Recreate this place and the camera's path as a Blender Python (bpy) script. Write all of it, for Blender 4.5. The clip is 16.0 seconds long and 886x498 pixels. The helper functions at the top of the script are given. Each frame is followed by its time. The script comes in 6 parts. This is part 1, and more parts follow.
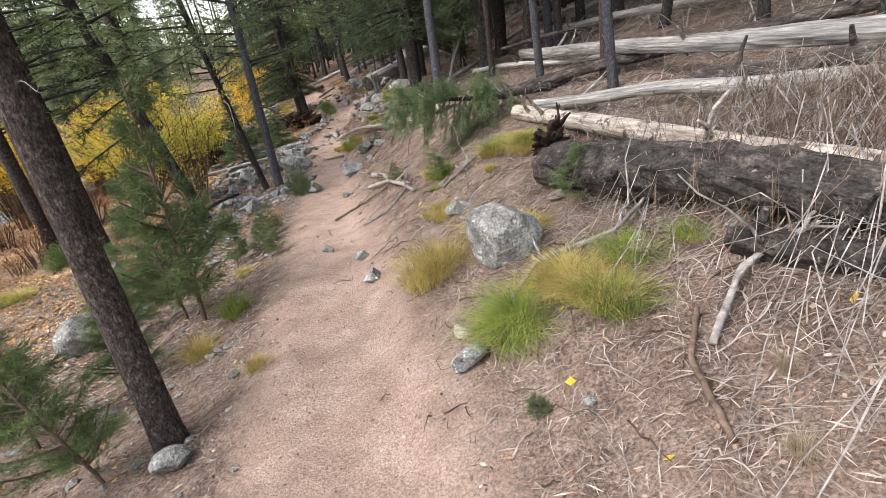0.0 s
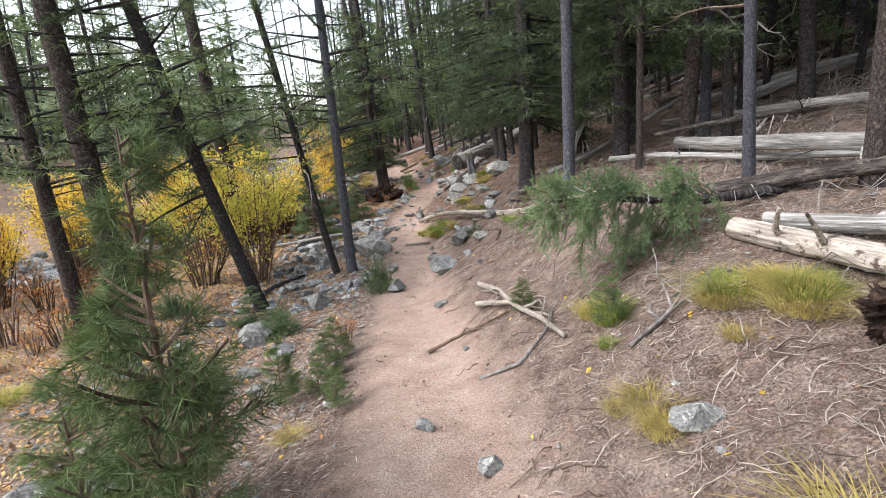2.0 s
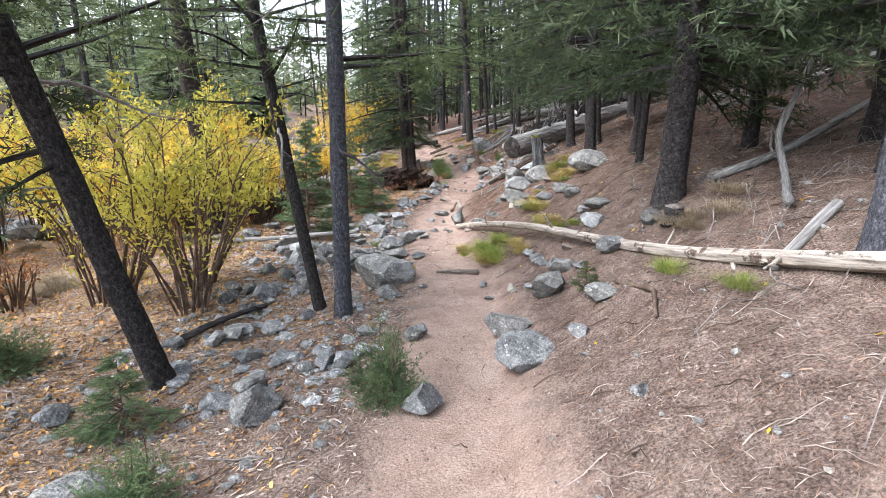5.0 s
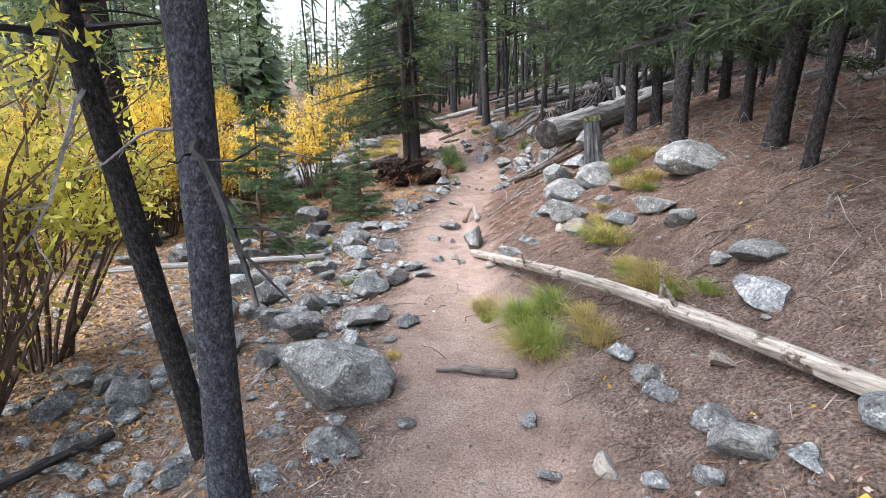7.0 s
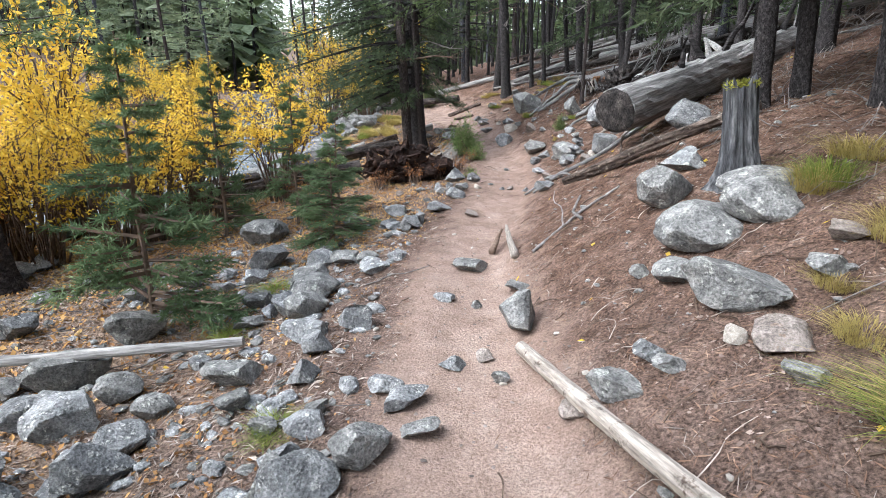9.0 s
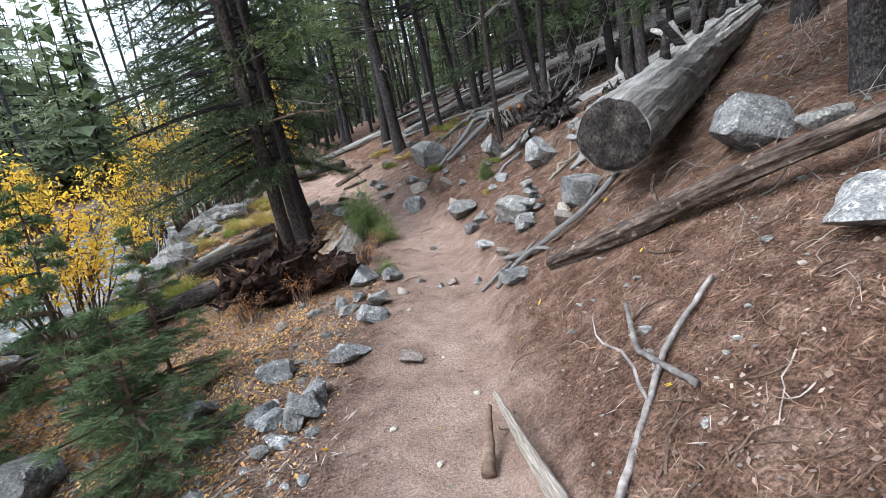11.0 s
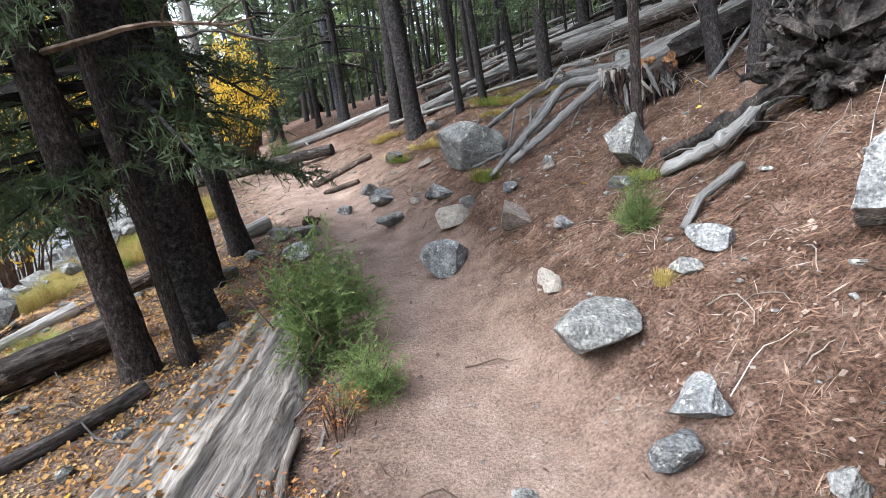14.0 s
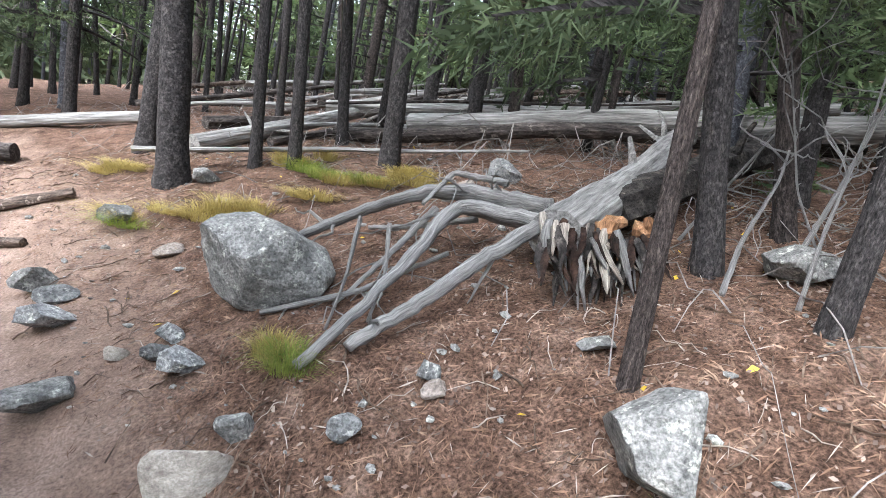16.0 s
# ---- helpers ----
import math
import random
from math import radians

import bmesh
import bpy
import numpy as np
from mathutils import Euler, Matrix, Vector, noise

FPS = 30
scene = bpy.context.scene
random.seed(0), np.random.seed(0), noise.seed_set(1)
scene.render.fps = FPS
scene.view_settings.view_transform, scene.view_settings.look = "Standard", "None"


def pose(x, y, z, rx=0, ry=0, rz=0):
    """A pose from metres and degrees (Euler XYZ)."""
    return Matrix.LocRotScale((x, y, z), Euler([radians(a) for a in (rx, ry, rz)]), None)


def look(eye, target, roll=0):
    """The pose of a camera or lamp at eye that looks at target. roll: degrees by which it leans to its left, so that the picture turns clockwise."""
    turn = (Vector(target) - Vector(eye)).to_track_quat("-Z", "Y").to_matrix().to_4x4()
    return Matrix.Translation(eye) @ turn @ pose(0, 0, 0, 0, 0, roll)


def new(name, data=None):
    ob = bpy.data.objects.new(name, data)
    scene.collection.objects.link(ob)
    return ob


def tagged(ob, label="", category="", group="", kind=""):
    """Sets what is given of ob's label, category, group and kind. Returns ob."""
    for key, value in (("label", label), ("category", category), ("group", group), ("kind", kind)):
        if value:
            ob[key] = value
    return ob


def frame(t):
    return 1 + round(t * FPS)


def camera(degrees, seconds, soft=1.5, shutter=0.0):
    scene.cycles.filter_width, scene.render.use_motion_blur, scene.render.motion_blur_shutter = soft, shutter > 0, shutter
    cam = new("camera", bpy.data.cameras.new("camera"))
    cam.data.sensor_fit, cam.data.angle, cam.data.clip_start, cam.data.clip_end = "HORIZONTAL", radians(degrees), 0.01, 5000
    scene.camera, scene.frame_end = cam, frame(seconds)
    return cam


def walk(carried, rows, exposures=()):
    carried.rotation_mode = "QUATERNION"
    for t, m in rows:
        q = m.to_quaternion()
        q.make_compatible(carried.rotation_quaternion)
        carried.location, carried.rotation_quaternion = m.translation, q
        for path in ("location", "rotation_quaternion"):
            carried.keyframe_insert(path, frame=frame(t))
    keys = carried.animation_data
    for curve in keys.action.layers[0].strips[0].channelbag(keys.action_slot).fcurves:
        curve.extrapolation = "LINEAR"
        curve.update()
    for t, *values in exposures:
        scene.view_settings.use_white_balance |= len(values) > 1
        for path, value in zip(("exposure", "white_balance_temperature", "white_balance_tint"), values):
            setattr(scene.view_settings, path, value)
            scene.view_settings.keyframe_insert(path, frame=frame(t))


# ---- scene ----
cam = camera(80.6, 16.0, soft=0.65)
PATH = [
    (0, (0.008, -0.023, 1.519), (0.006, 1.849, 0.815), -8.8),
    (0.5, (-0.041, 0.385, 1.513), (-0.047, 2.316, 0.994), -8.9),
    (1, (-0.24, 0.904, 1.482), (-0.317, 2.85, 1.027), -7.5),
    (1.5, (-0.468, 1.409, 1.511), (-0.638, 3.359, 1.101), -5.2),
    (2, (-0.639, 2.016, 1.527), (-0.835, 3.965, 1.122), -4.4),
    (2.5, (-0.754, 2.633, 1.549), (-0.975, 4.571, 1.108), -3.5),
    (3, (-0.79, 3.403, 1.443), (-1.049, 5.325, 0.954), -2.6),
    (3.2, (-0.864, 3.646, 1.381), (-1.137, 5.565, 0.885), -2.4),
    (5.3, (-1.575, 6.233, 1.2), (-1.825, 8.167, 0.755), 1.5),
    (5.5, (-1.633, 6.533, 1.153), (-1.881, 8.468, 0.709), 1.5),
    (6, (-1.692, 7.248, 1.17), (-1.944, 9.18, 0.718), 1.7),
    (6.5, (-1.759, 7.936, 1.17), (-2.031, 9.86, 0.699), 1.7),
    (7, (-1.856, 8.63, 1.181), (-2.145, 10.543, 0.673), 1.9),
    (7.5, (-1.959, 9.309, 1.164), (-2.259, 11.21, 0.621), 2.1),
    (8, (-2.098, 10.006, 1.112), (-2.408, 11.905, 0.567), 2.2),
    (8.5, (-2.193, 10.707, 1.092), (-2.512, 12.6, 0.531), 2.1),
    (9, (-2.352, 11.417, 1.107), (-2.667, 13.298, 0.505), 1.4),
    (9.5, (-2.494, 12.154, 1.063), (-2.699, 14.051, 0.464), -2.4),
    (10, (-2.59, 12.795, 1.047), (-2.649, 14.723, 0.516), -6.0),
    (10.2, (-2.554, 13.012, 1.1), (-2.528, 14.969, 0.688), -8.7),
    (12.3, (-3.106, 15.919, 0.905), (-3.057, 17.869, 0.462), -7.9),
    (12.5, (-3.053, 16.197, 0.919), (-3.001, 18.146, 0.477), -7.7),
    (13, (-3.009, 16.888, 0.963), (-2.952, 18.833, 0.501), -7.3),
    (13.5, (-2.908, 17.595, 1.013), (-2.879, 19.539, 0.542), -6.5),
    (14, (-2.919, 18.189, 1.028), (-2.929, 20.13, 0.547), -5.8),
    (14.5, (-2.928, 18.79, 1.129), (-2.935, 20.736, 0.668), -3.6),
    (15, (-2.852, 19.352, 1.236), (-2.608, 21.3, 0.852), 1.8),
    (15.5, (-2.874, 19.947, 1.323), (-2.185, 21.807, 1.071), 7.1),
    (16, (-2.895, 20.545, 1.347), (-2.05, 22.338, 1.075), 11.7),
]
EXPOSURE, KELVIN = .85, 5950
walk(cam, [(t, look(eye, target, roll)) for t, eye, target, roll in PATH], exposures=[(0, EXPOSURE - .35, KELVIN + 450, 12), (3, EXPOSURE - .02, KELVIN + 50, 11), (5.5, EXPOSURE + .2, KELVIN - 100, 12), (8.5, EXPOSURE + .12, KELVIN - 250, 10), (10, EXPOSURE - .1, KELVIN - 200, 9), (12.5, EXPOSURE - .17, KELVIN - 300, 9), (14, EXPOSURE + .2, KELVIN - 200, 9), (16, EXPOSURE + .68, KELVIN - 200, 9)])


# ---- sky and sun: a bright, thinly overcast autumn day ----
world = bpy.data.worlds.new("sky")
scene.world = world
world.use_nodes = True
wn = world.node_tree
sky = wn.nodes.new("ShaderNodeTexSky")
sky.sky_type, sky.sun_disc = 'NISHITA', False
sky.sun_elevation, sky.sun_rotation = radians(48), radians(243)
sky.dust_density, sky.ozone_density, sky.air_density = 4.0, 1.0, 1.6
haze = wn.nodes.new("ShaderNodeHueSaturation")
haze.inputs["Saturation"].default_value, haze.inputs["Value"].default_value = .35, 2.0
wn.links.new(sky.outputs[0], haze.inputs["Color"])
wn.links.new(haze.outputs[0], wn.nodes["Background"].inputs[0])
wn.nodes["Background"].inputs[1].default_value = 0.15
sun_lamp = bpy.data.lights.new("sun", 'SUN')
sun_lamp.energy, sun_lamp.angle, sun_lamp.color = 1.5, radians(40), (1.0, .95, .88)
sun = new("sun", sun_lamp)
sun.matrix_world = look((-24, -12, 30), (0, 0, 0))


# ---- materials ----
def material(name, stops, scale=8.0, detail=6.0, rough=.9, bump=.3, bump_scale=40.0, stretch=(1, 1, 1), spots=None, vary=.25, spec=.2, thin=0.0, fleck=None, grain=False, true_size=False):
    """A rough natural surface: a colour ramp over noise at two scales, fine relief, optional lichen or stain spots, and some
    change from object to object and from piece to piece. stops: colours from dark to light; fleck: (scale, darkest, lightest) of a
    fine mottling; grain: follow the wood's own length."""
    m = bpy.data.materials.new(name)
    m.use_nodes = True
    n, l = m.node_tree.nodes, m.node_tree.links
    p = n["Principled BSDF"]
    tex = n.new("ShaderNodeTexCoord")
    mp = n.new("ShaderNodeMapping")
    mp.inputs["Scale"].default_value = stretch
    if grain:
        along = n.new("ShaderNodeAttribute")
        along.attribute_name = "grain"
        l.new(along.outputs["Vector"], mp.inputs[0])
    elif true_size:
        place = n.new("ShaderNodeNewGeometry")
        l.new(place.outputs["Position"], mp.inputs[0])
    else:
        l.new(tex.outputs["Object"], mp.inputs[0])
    a = n.new("ShaderNodeTexNoise")
    a.inputs["Scale"].default_value, a.inputs["Detail"].default_value, a.inputs["Roughness"].default_value = scale, detail, .65
    l.new(mp.outputs[0], a.inputs["Vector"])
    ramp = n.new("ShaderNodeValToRGB")
    e = ramp.color_ramp.elements
    while len(e) < len(stops):
        e.new(.5)
    for i, c in enumerate(stops):
        e[i].position = .3 + .42 * i / max(1, len(stops) - 1)
        e[i].color = (*c, 1)
    l.new(a.outputs[0], ramp.inputs[0])
    col = ramp.outputs[0]
    if spots:
        colour, size, amount = spots
        v = n.new("ShaderNodeTexNoise")
        v.inputs["Scale"].default_value, v.inputs["Detail"].default_value, v.inputs["Roughness"].default_value = size, 5, .7
        l.new(mp.outputs[0] if true_size else tex.outputs["Object"], v.inputs["Vector"])
        r2 = n.new("ShaderNodeValToRGB")
        r2.color_ramp.elements[0].position, r2.color_ramp.elements[1].position = 1 - amount, min(1, 1.06 - amount)
        l.new(v.outputs[0], r2.inputs[0])
        mix = n.new("ShaderNodeMix")
        mix.data_type = 'RGBA'
        l.new(r2.outputs[0], mix.inputs[0])
        l.new(col, mix.inputs[6])
        mix.inputs[7].default_value = (*colour, 1)
        col = mix.outputs[2]
    if fleck:
        size, low, high = fleck
        fn, fr, fm = n.new("ShaderNodeTexNoise"), n.new("ShaderNodeMapRange"), n.new("ShaderNodeMix")
        fn.inputs["Scale"].default_value, fn.inputs["Detail"].default_value, fn.inputs["Roughness"].default_value = size, 5, .75
        l.new(mp.outputs[0], fn.inputs["Vector"])
        fr.inputs["From Min"].default_value, fr.inputs["From Max"].default_value = .36, .64
        fr.inputs["To Min"].default_value, fr.inputs["To Max"].default_value = low, high
        l.new(fn.outputs[0], fr.inputs[0])
        fm.data_type, fm.blend_type = 'RGBA', 'MULTIPLY'
        fm.inputs[0].default_value = 1.0
        l.new(col, fm.inputs[6])
        l.new(fr.outputs[0], fm.inputs[7])
        col = fm.outputs[2]
    info, geo, hsv = n.new("ShaderNodeObjectInfo"), n.new("ShaderNodeNewGeometry"), n.new("ShaderNodeHueSaturation")
    add = n.new("ShaderNodeMath")
    l.new(info.outputs["Random"], add.inputs[0])
    l.new(geo.outputs["Random Per Island"], add.inputs[1])
    rng = n.new("ShaderNodeMapRange")
    rng.inputs["From Max"].default_value = 2.0
    rng.inputs["To Min"].default_value, rng.inputs["To Max"].default_value = 1 - vary, 1 + vary
    l.new(add.outputs[0], rng.inputs[0])
    l.new(rng.outputs[0], hsv.inputs["Value"])
    l.new(col, hsv.inputs["Color"])
    l.new(hsv.outputs[0], p.inputs["Base Color"])
    p.inputs["Roughness"].default_value = rough
    p.inputs["Specular IOR Level"].default_value = spec
    if bump:
        b = n.new("ShaderNodeTexNoise")
        b.inputs["Scale"].default_value, b.inputs["Detail"].default_value = bump_scale, 6
        l.new(mp.outputs[0], b.inputs["Vector"])
        bn = n.new("ShaderNodeBump")
        bn.inputs["Strength"].default_value, bn.inputs["Distance"].default_value = bump, .02
        l.new(b.outputs[0], bn.inputs["Height"])
        l.new(bn.outputs[0], p.inputs["Normal"])
    if thin:
        tr, mx = n.new("ShaderNodeBsdfTranslucent"), n.new("ShaderNodeMixShader")
        l.new(hsv.outputs[0], tr.inputs[0])
        mx.inputs[0].default_value = thin
        l.new(p.outputs[0], mx.inputs[1])
        l.new(tr.outputs[0], mx.inputs[2])
        l.new(mx.outputs[0], n["Material Output"].inputs[0])
    return m


M_BARK = material("dark_bark", [(.010, .009, .009), (.028, .025, .025), (.072, .065, .063)], 3.2, 9, .95, 1.0, 5, (1, 1, 8), fleck=(8, .35, 1.9))
M_BARK_BROWN = material("brown_bark", [(.011, .009, .008), (.034, .027, .025), (.09, .074, .067)], 3, 9, .95, 1.0, 5, (1, 1, 8), spots=((.12, .078, .05), 3, .34), fleck=(8, .35, 1.9))
M_BARK_BLUE = material("grey_bark", [(.018, .018, .022), (.046, .047, .055), (.10, .10, .112)], 3.5, 9, .95, .9, 6, (1, 1, 9), fleck=(9, .4, 1.8))
M_SILVER = material("silver_wood", [(.10, .096, .09), (.25, .24, .23), (.40, .39, .37)], 22, 9, .85, .7, 40, (1, 1, .06), vary=.2, fleck=(60, .5, 1.35))
M_PALE = material("pale_wood", [(.15, .125, .10), (.33, .29, .25), (.50, .45, .39)], 18, 9, .85, .5, 40, (1, 1, .1), spots=((.085, .062, .048), 7, .45), vary=.15, fleck=(50, .5, 1.3))
M_TWIG = material("dead_twig", [(.085, .076, .072), (.20, .182, .172), (.36, .335, .315)], 14, 4, .9, .2, 40, vary=.55)
M_STICK = material("brown_stick", [(.045, .032, .025), (.12, .084, .062), (.21, .155, .118)], 14, 4, .9, .3, 40, vary=.45)
M_STRAW = material("bleached_straw", [(.16, .13, .11), (.31, .265, .23), (.47, .41, .355)], 14, 4, .9, 0, 40, vary=.5)
M_WEATHERED = material("weathered_wood", [(.09, .078, .068), (.22, .19, .165), (.36, .32, .28)], 3, 9, .9, .7, 12, (1, 1, 2), vary=.2, fleck=(9, .5, 1.4), grain=True)
M_SILVER_LIMB = material("silver_limb_wood", [(.09, .088, .086), (.25, .242, .235), (.42, .41, .395)], 3.2, 9, .85, .8, 8, (1, 1, 1.6), vary=.2, fleck=(9, .6, 1.2), grain=True)
M_PALE_LIMB = material("bleached_limb_wood", [(.15, .12, .10), (.35, .31, .265), (.54, .49, .43)], 3, 9, .85, .7, 8, (1, 1, 1.8), vary=.15, fleck=(9, .5, 1.35), grain=True)
M_SLAB = material("split_log_wood", [(.10, .088, .078), (.27, .24, .212), (.43, .39, .345)], 26, 9, .9, .8, 46, (1, .07, 1), spots=((.17, .10, .06), 5, .38), vary=.2, fleck=(70, .55, 1.3))
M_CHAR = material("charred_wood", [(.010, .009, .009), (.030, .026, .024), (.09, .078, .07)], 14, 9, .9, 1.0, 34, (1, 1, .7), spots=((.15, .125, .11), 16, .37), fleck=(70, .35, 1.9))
M_ROT = material("rotten_root_wood", [(.007, .005, .004), (.024, .014, .011), (.075, .044, .030)], 10, 8, .95, .9, 24, fleck=(42, .4, 1.8))
M_SPLINTER = material("orange_splintered_wood", [(.09, .045, .022), (.26, .135, .07), (.40, .25, .14)], 14, 8, .9, .8, 30, (1, 1, .2), fleck=(50, .4, 1.5))
M_LOG_BARK = material("fallen_log_bark", [(.014, .012, .011), (.045, .038, .035), (.13, .11, .10)], 16, 9, .95, 1.0, 30, (1, 1, .3), spots=((.17, .15, .135), 9, .40), fleck=(60, .4, 1.7))
M_LOG_FLAKING = material("flaking_log_bark", [(.022, .017, .014), (.075, .056, .046), (.19, .15, .125)], 14, 9, .95, 1.0, 30, (1, 1, .3), spots=((.26, .22, .185), 8, .42), fleck=(60, .4, 1.6))
M_ROCK = material("lichened_granite", [(.075, .075, .073), (.18, .178, .17), (.30, .295, .275)], 13, 10, .92, .9, 55, spots=((.37, .375, .335), 17, .42), vary=.25, fleck=(75, .5, 1.5), true_size=True)
M_ROCK_DARK = material("dark_slate_rock", [(.08, .082, .083), (.205, .208, .208), (.36, .36, .35)], 14, 10, .88, .9, 55, spots=((.39, .39, .365), 20, .42), vary=.5, fleck=(80, .5, 1.5), true_size=True)
M_ROCK_PALE = material("pale_quartz_rock", [(.24, .21, .18), (.42, .38, .33), (.58, .54, .48)], 7, 8, .9, .5, 24, vary=.2, fleck=(22, .7, 1.2))
M_ROCK_TAN = material("tan_dusty_rock", [(.13, .11, .095), (.24, .205, .18), (.35, .31, .275)], 16, 9, .93, .7, 55, spots=((.20, .15, .115), 14, .42), vary=.2, fleck=(80, .55, 1.4), true_size=True)
M_SPRUCE = material("spruce_needles", [(.030, .043, .022), (.06, .082, .040), (.11, .135, .068)], 2.5, 3, .7, 0, vary=.5, thin=.25)
M_PINE = material("pine_needles", [(.055, .082, .032), (.105, .145, .055), (.17, .205, .085)], 3, 3, .6, 0, vary=.45, thin=.25)
# Pine needles paled in the base colour to imitate haze and open light.
M_PINE_HAZED = material("hazed_pine_needles", [(.12, .155, .085), (.20, .245, .14), (.30, .34, .21)], 3, 3, .6, 0, vary=.4, thin=.3)
M_BLUEFIR = material("fir_needles", [(.07, .11, .052), (.13, .185, .085), (.21, .265, .13)], 3, 3, .65, 0, vary=.4, thin=.25)
M_JUNIPER = material("juniper_foliage", [(.075, .115, .035), (.16, .22, .075), (.27, .33, .125)], 6, 3, .7, 0, vary=.45, thin=.25)
M_YELLOW = material("yellow_leaves", [(.50, .30, .03), (.72, .50, .055), (.82, .65, .12)], 2.2, 3, .6, 0, vary=.3, thin=.45)
M_YELLOWGREEN = material("yellow_green_leaves", [(.30, .30, .06), (.54, .49, .085), (.76, .62, .13)], 2.2, 3, .6, 0, vary=.3, thin=.45)
M_RUST = material("rust_leaves", [(.16, .06, .025), (.33, .14, .05), (.46, .25, .08)], 5, 3, .75, 0, vary=.4, thin=.2)
M_LITTER_LEAF = material("fallen_leaves", [(.18, .085, .035), (.36, .195, .075), (.54, .36, .14)], 3, 3, .8, 0, vary=.5)
M_GOLD_LEAF = material("golden_fallen_leaves", [(.20, .095, .04), (.42, .24, .085), (.60, .42, .17)], 3, 3, .8, 0, vary=.55)
M_GRASS = material("green_grass", [(.11, .155, .03), (.22, .27, .055), (.36, .37, .10)], 3, 3, .7, 0, vary=.4, thin=.3)
M_GRASS_Y = material("yellow_grass", [(.24, .18, .055), (.40, .32, .105), (.54, .45, .19)], 3, 3, .75, 0, vary=.35, thin=.3)
M_GRASS_D = material("dry_grass", [(.19, .15, .10), (.31, .25, .17), (.42, .36, .26)], 3, 3, .8, 0, vary=.3, thin=.25)
M_NEEDLE = material("fallen_needles", [(.065, .037, .025), (.18, .11, .073), (.38, .265, .19)], 9, 3, .9, 0, vary=.6)
M_CHIP = material("bark_chips", [(.045, .033, .028), (.15, .108, .088), (.33, .265, .22)], 3, 3, .92, 0, vary=.6)
M_PEBBLE = material("pebbles", [(.11, .09, .08), (.26, .215, .19), (.44, .39, .35)], 3, 3, .93, .2, 60, vary=.6)
M_WILLOW_STEM = material("willow_stems", [(.05, .032, .024), (.11, .075, .055), (.18, .13, .10)], 10, 4, .85, .2, 40, vary=.35)


def ground_material():
    """Bare dust on the trail, reddish needle duff on the slope, leaf litter towards the creek, by the surface's own masks."""
    m = bpy.data.materials.new("forest_floor")
    m.use_nodes = True
    n, l = m.node_tree.nodes, m.node_tree.links
    p = n["Principled BSDF"]
    geo = n.new("ShaderNodeNewGeometry")

    def noise_ramp(scale, detail, stops, lo=.3, hi=.72):
        a = n.new("ShaderNodeTexNoise")
        a.inputs["Scale"].default_value, a.inputs["Detail"].default_value, a.inputs["Roughness"].default_value = scale, detail, .72
        l.new(geo.outputs["Position"], a.inputs["Vector"])
        r = n.new("ShaderNodeValToRGB")
        e = r.color_ramp.elements
        while len(e) < len(stops):
            e.new(.5)
        for i, c in enumerate(stops):
            e[i].position, e[i].color = lo + (hi - lo) * i / (len(stops) - 1), (*c, 1)
        l.new(a.outputs[0], r.inputs[0])
        return r.outputs[0], a.outputs[0]

    def blend(fac, a, b):
        x = n.new("ShaderNodeMix")
        x.data_type = 'RGBA'
        l.new(fac, x.inputs[0])
        l.new(a, x.inputs[6])
        l.new(b, x.inputs[7])
        return x.outputs[2]

    dust, _ = noise_ramp(3.0, 9, [(.235, .165, .13), (.345, .252, .205), (.43, .335, .28)])
    soil, _ = noise_ramp(5.0, 12, [(.075, .055, .045), (.165, .125, .105), (.30, .24, .205)])
    duff, _ = noise_ramp(9.0, 12, [(.052, .030, .021), (.122, .074, .053), (.22, .146, .108)])
    leaf, _ = noise_ramp(13.0, 12, [(.13, .09, .068), (.31, .225, .165), (.50, .39, .29)])
    masks = n.new("ShaderNodeAttribute")
    masks.attribute_name = "cover"
    sep = n.new("ShaderNodeSeparateColor")
    l.new(masks.outputs["Color"], sep.inputs[0])
    col = blend(sep.outputs[1], soil, duff)
    col = blend(sep.outputs[2], col, leaf)
    edge = n.new("ShaderNodeTexNoise")
    edge.inputs["Scale"].default_value, edge.inputs["Detail"].default_value = 4.5, 9
    l.new(geo.outputs["Position"], edge.inputs["Vector"])
    mm = n.new("ShaderNodeMath")
    mm.operation = 'MULTIPLY_ADD'
    l.new(edge.outputs[0], mm.inputs[0])
    mm.inputs[1].default_value = 1.1
    mm.inputs[2].default_value = -.55
    ad = n.new("ShaderNodeMath")
    ad.use_clamp = True
    l.new(mm.outputs[0], ad.inputs[0])
    l.new(sep.outputs[0], ad.inputs[1])
    col = blend(ad.outputs[0], col, dust)
    grain, _ = noise_ramp(70.0, 5, [(.30, .29, .28), (.95, .95, .95), (1.75, 1.72, 1.7)], .36, .66)
    soft, _ = noise_ramp(85.0, 5, [(.52, .50, .48), (1.0, 1.0, 1.0), (1.45, 1.44, 1.42)], .34, .68)
    mul = n.new("ShaderNodeMix")
    mul.data_type, mul.blend_type = 'RGBA', 'MULTIPLY'
    mul.inputs[0].default_value = 1.0
    l.new(col, mul.inputs[6])
    l.new(blend(ad.outputs[0], grain, soft), mul.inputs[7])
    l.new(mul.outputs[2], p.inputs["Base Color"])
    p.inputs["Roughness"].default_value, p.inputs["Specular IOR Level"].default_value = .95, .1
    _, h = noise_ramp(45.0, 8, [(0, 0, 0), (1, 1, 1)])
    b = n.new("ShaderNodeBump")
    b.inputs["Strength"].default_value, b.inputs["Distance"].default_value = .8, .03
    l.new(h, b.inputs["Height"])
    l.new(b.outputs[0], p.inputs["Normal"])
    return m


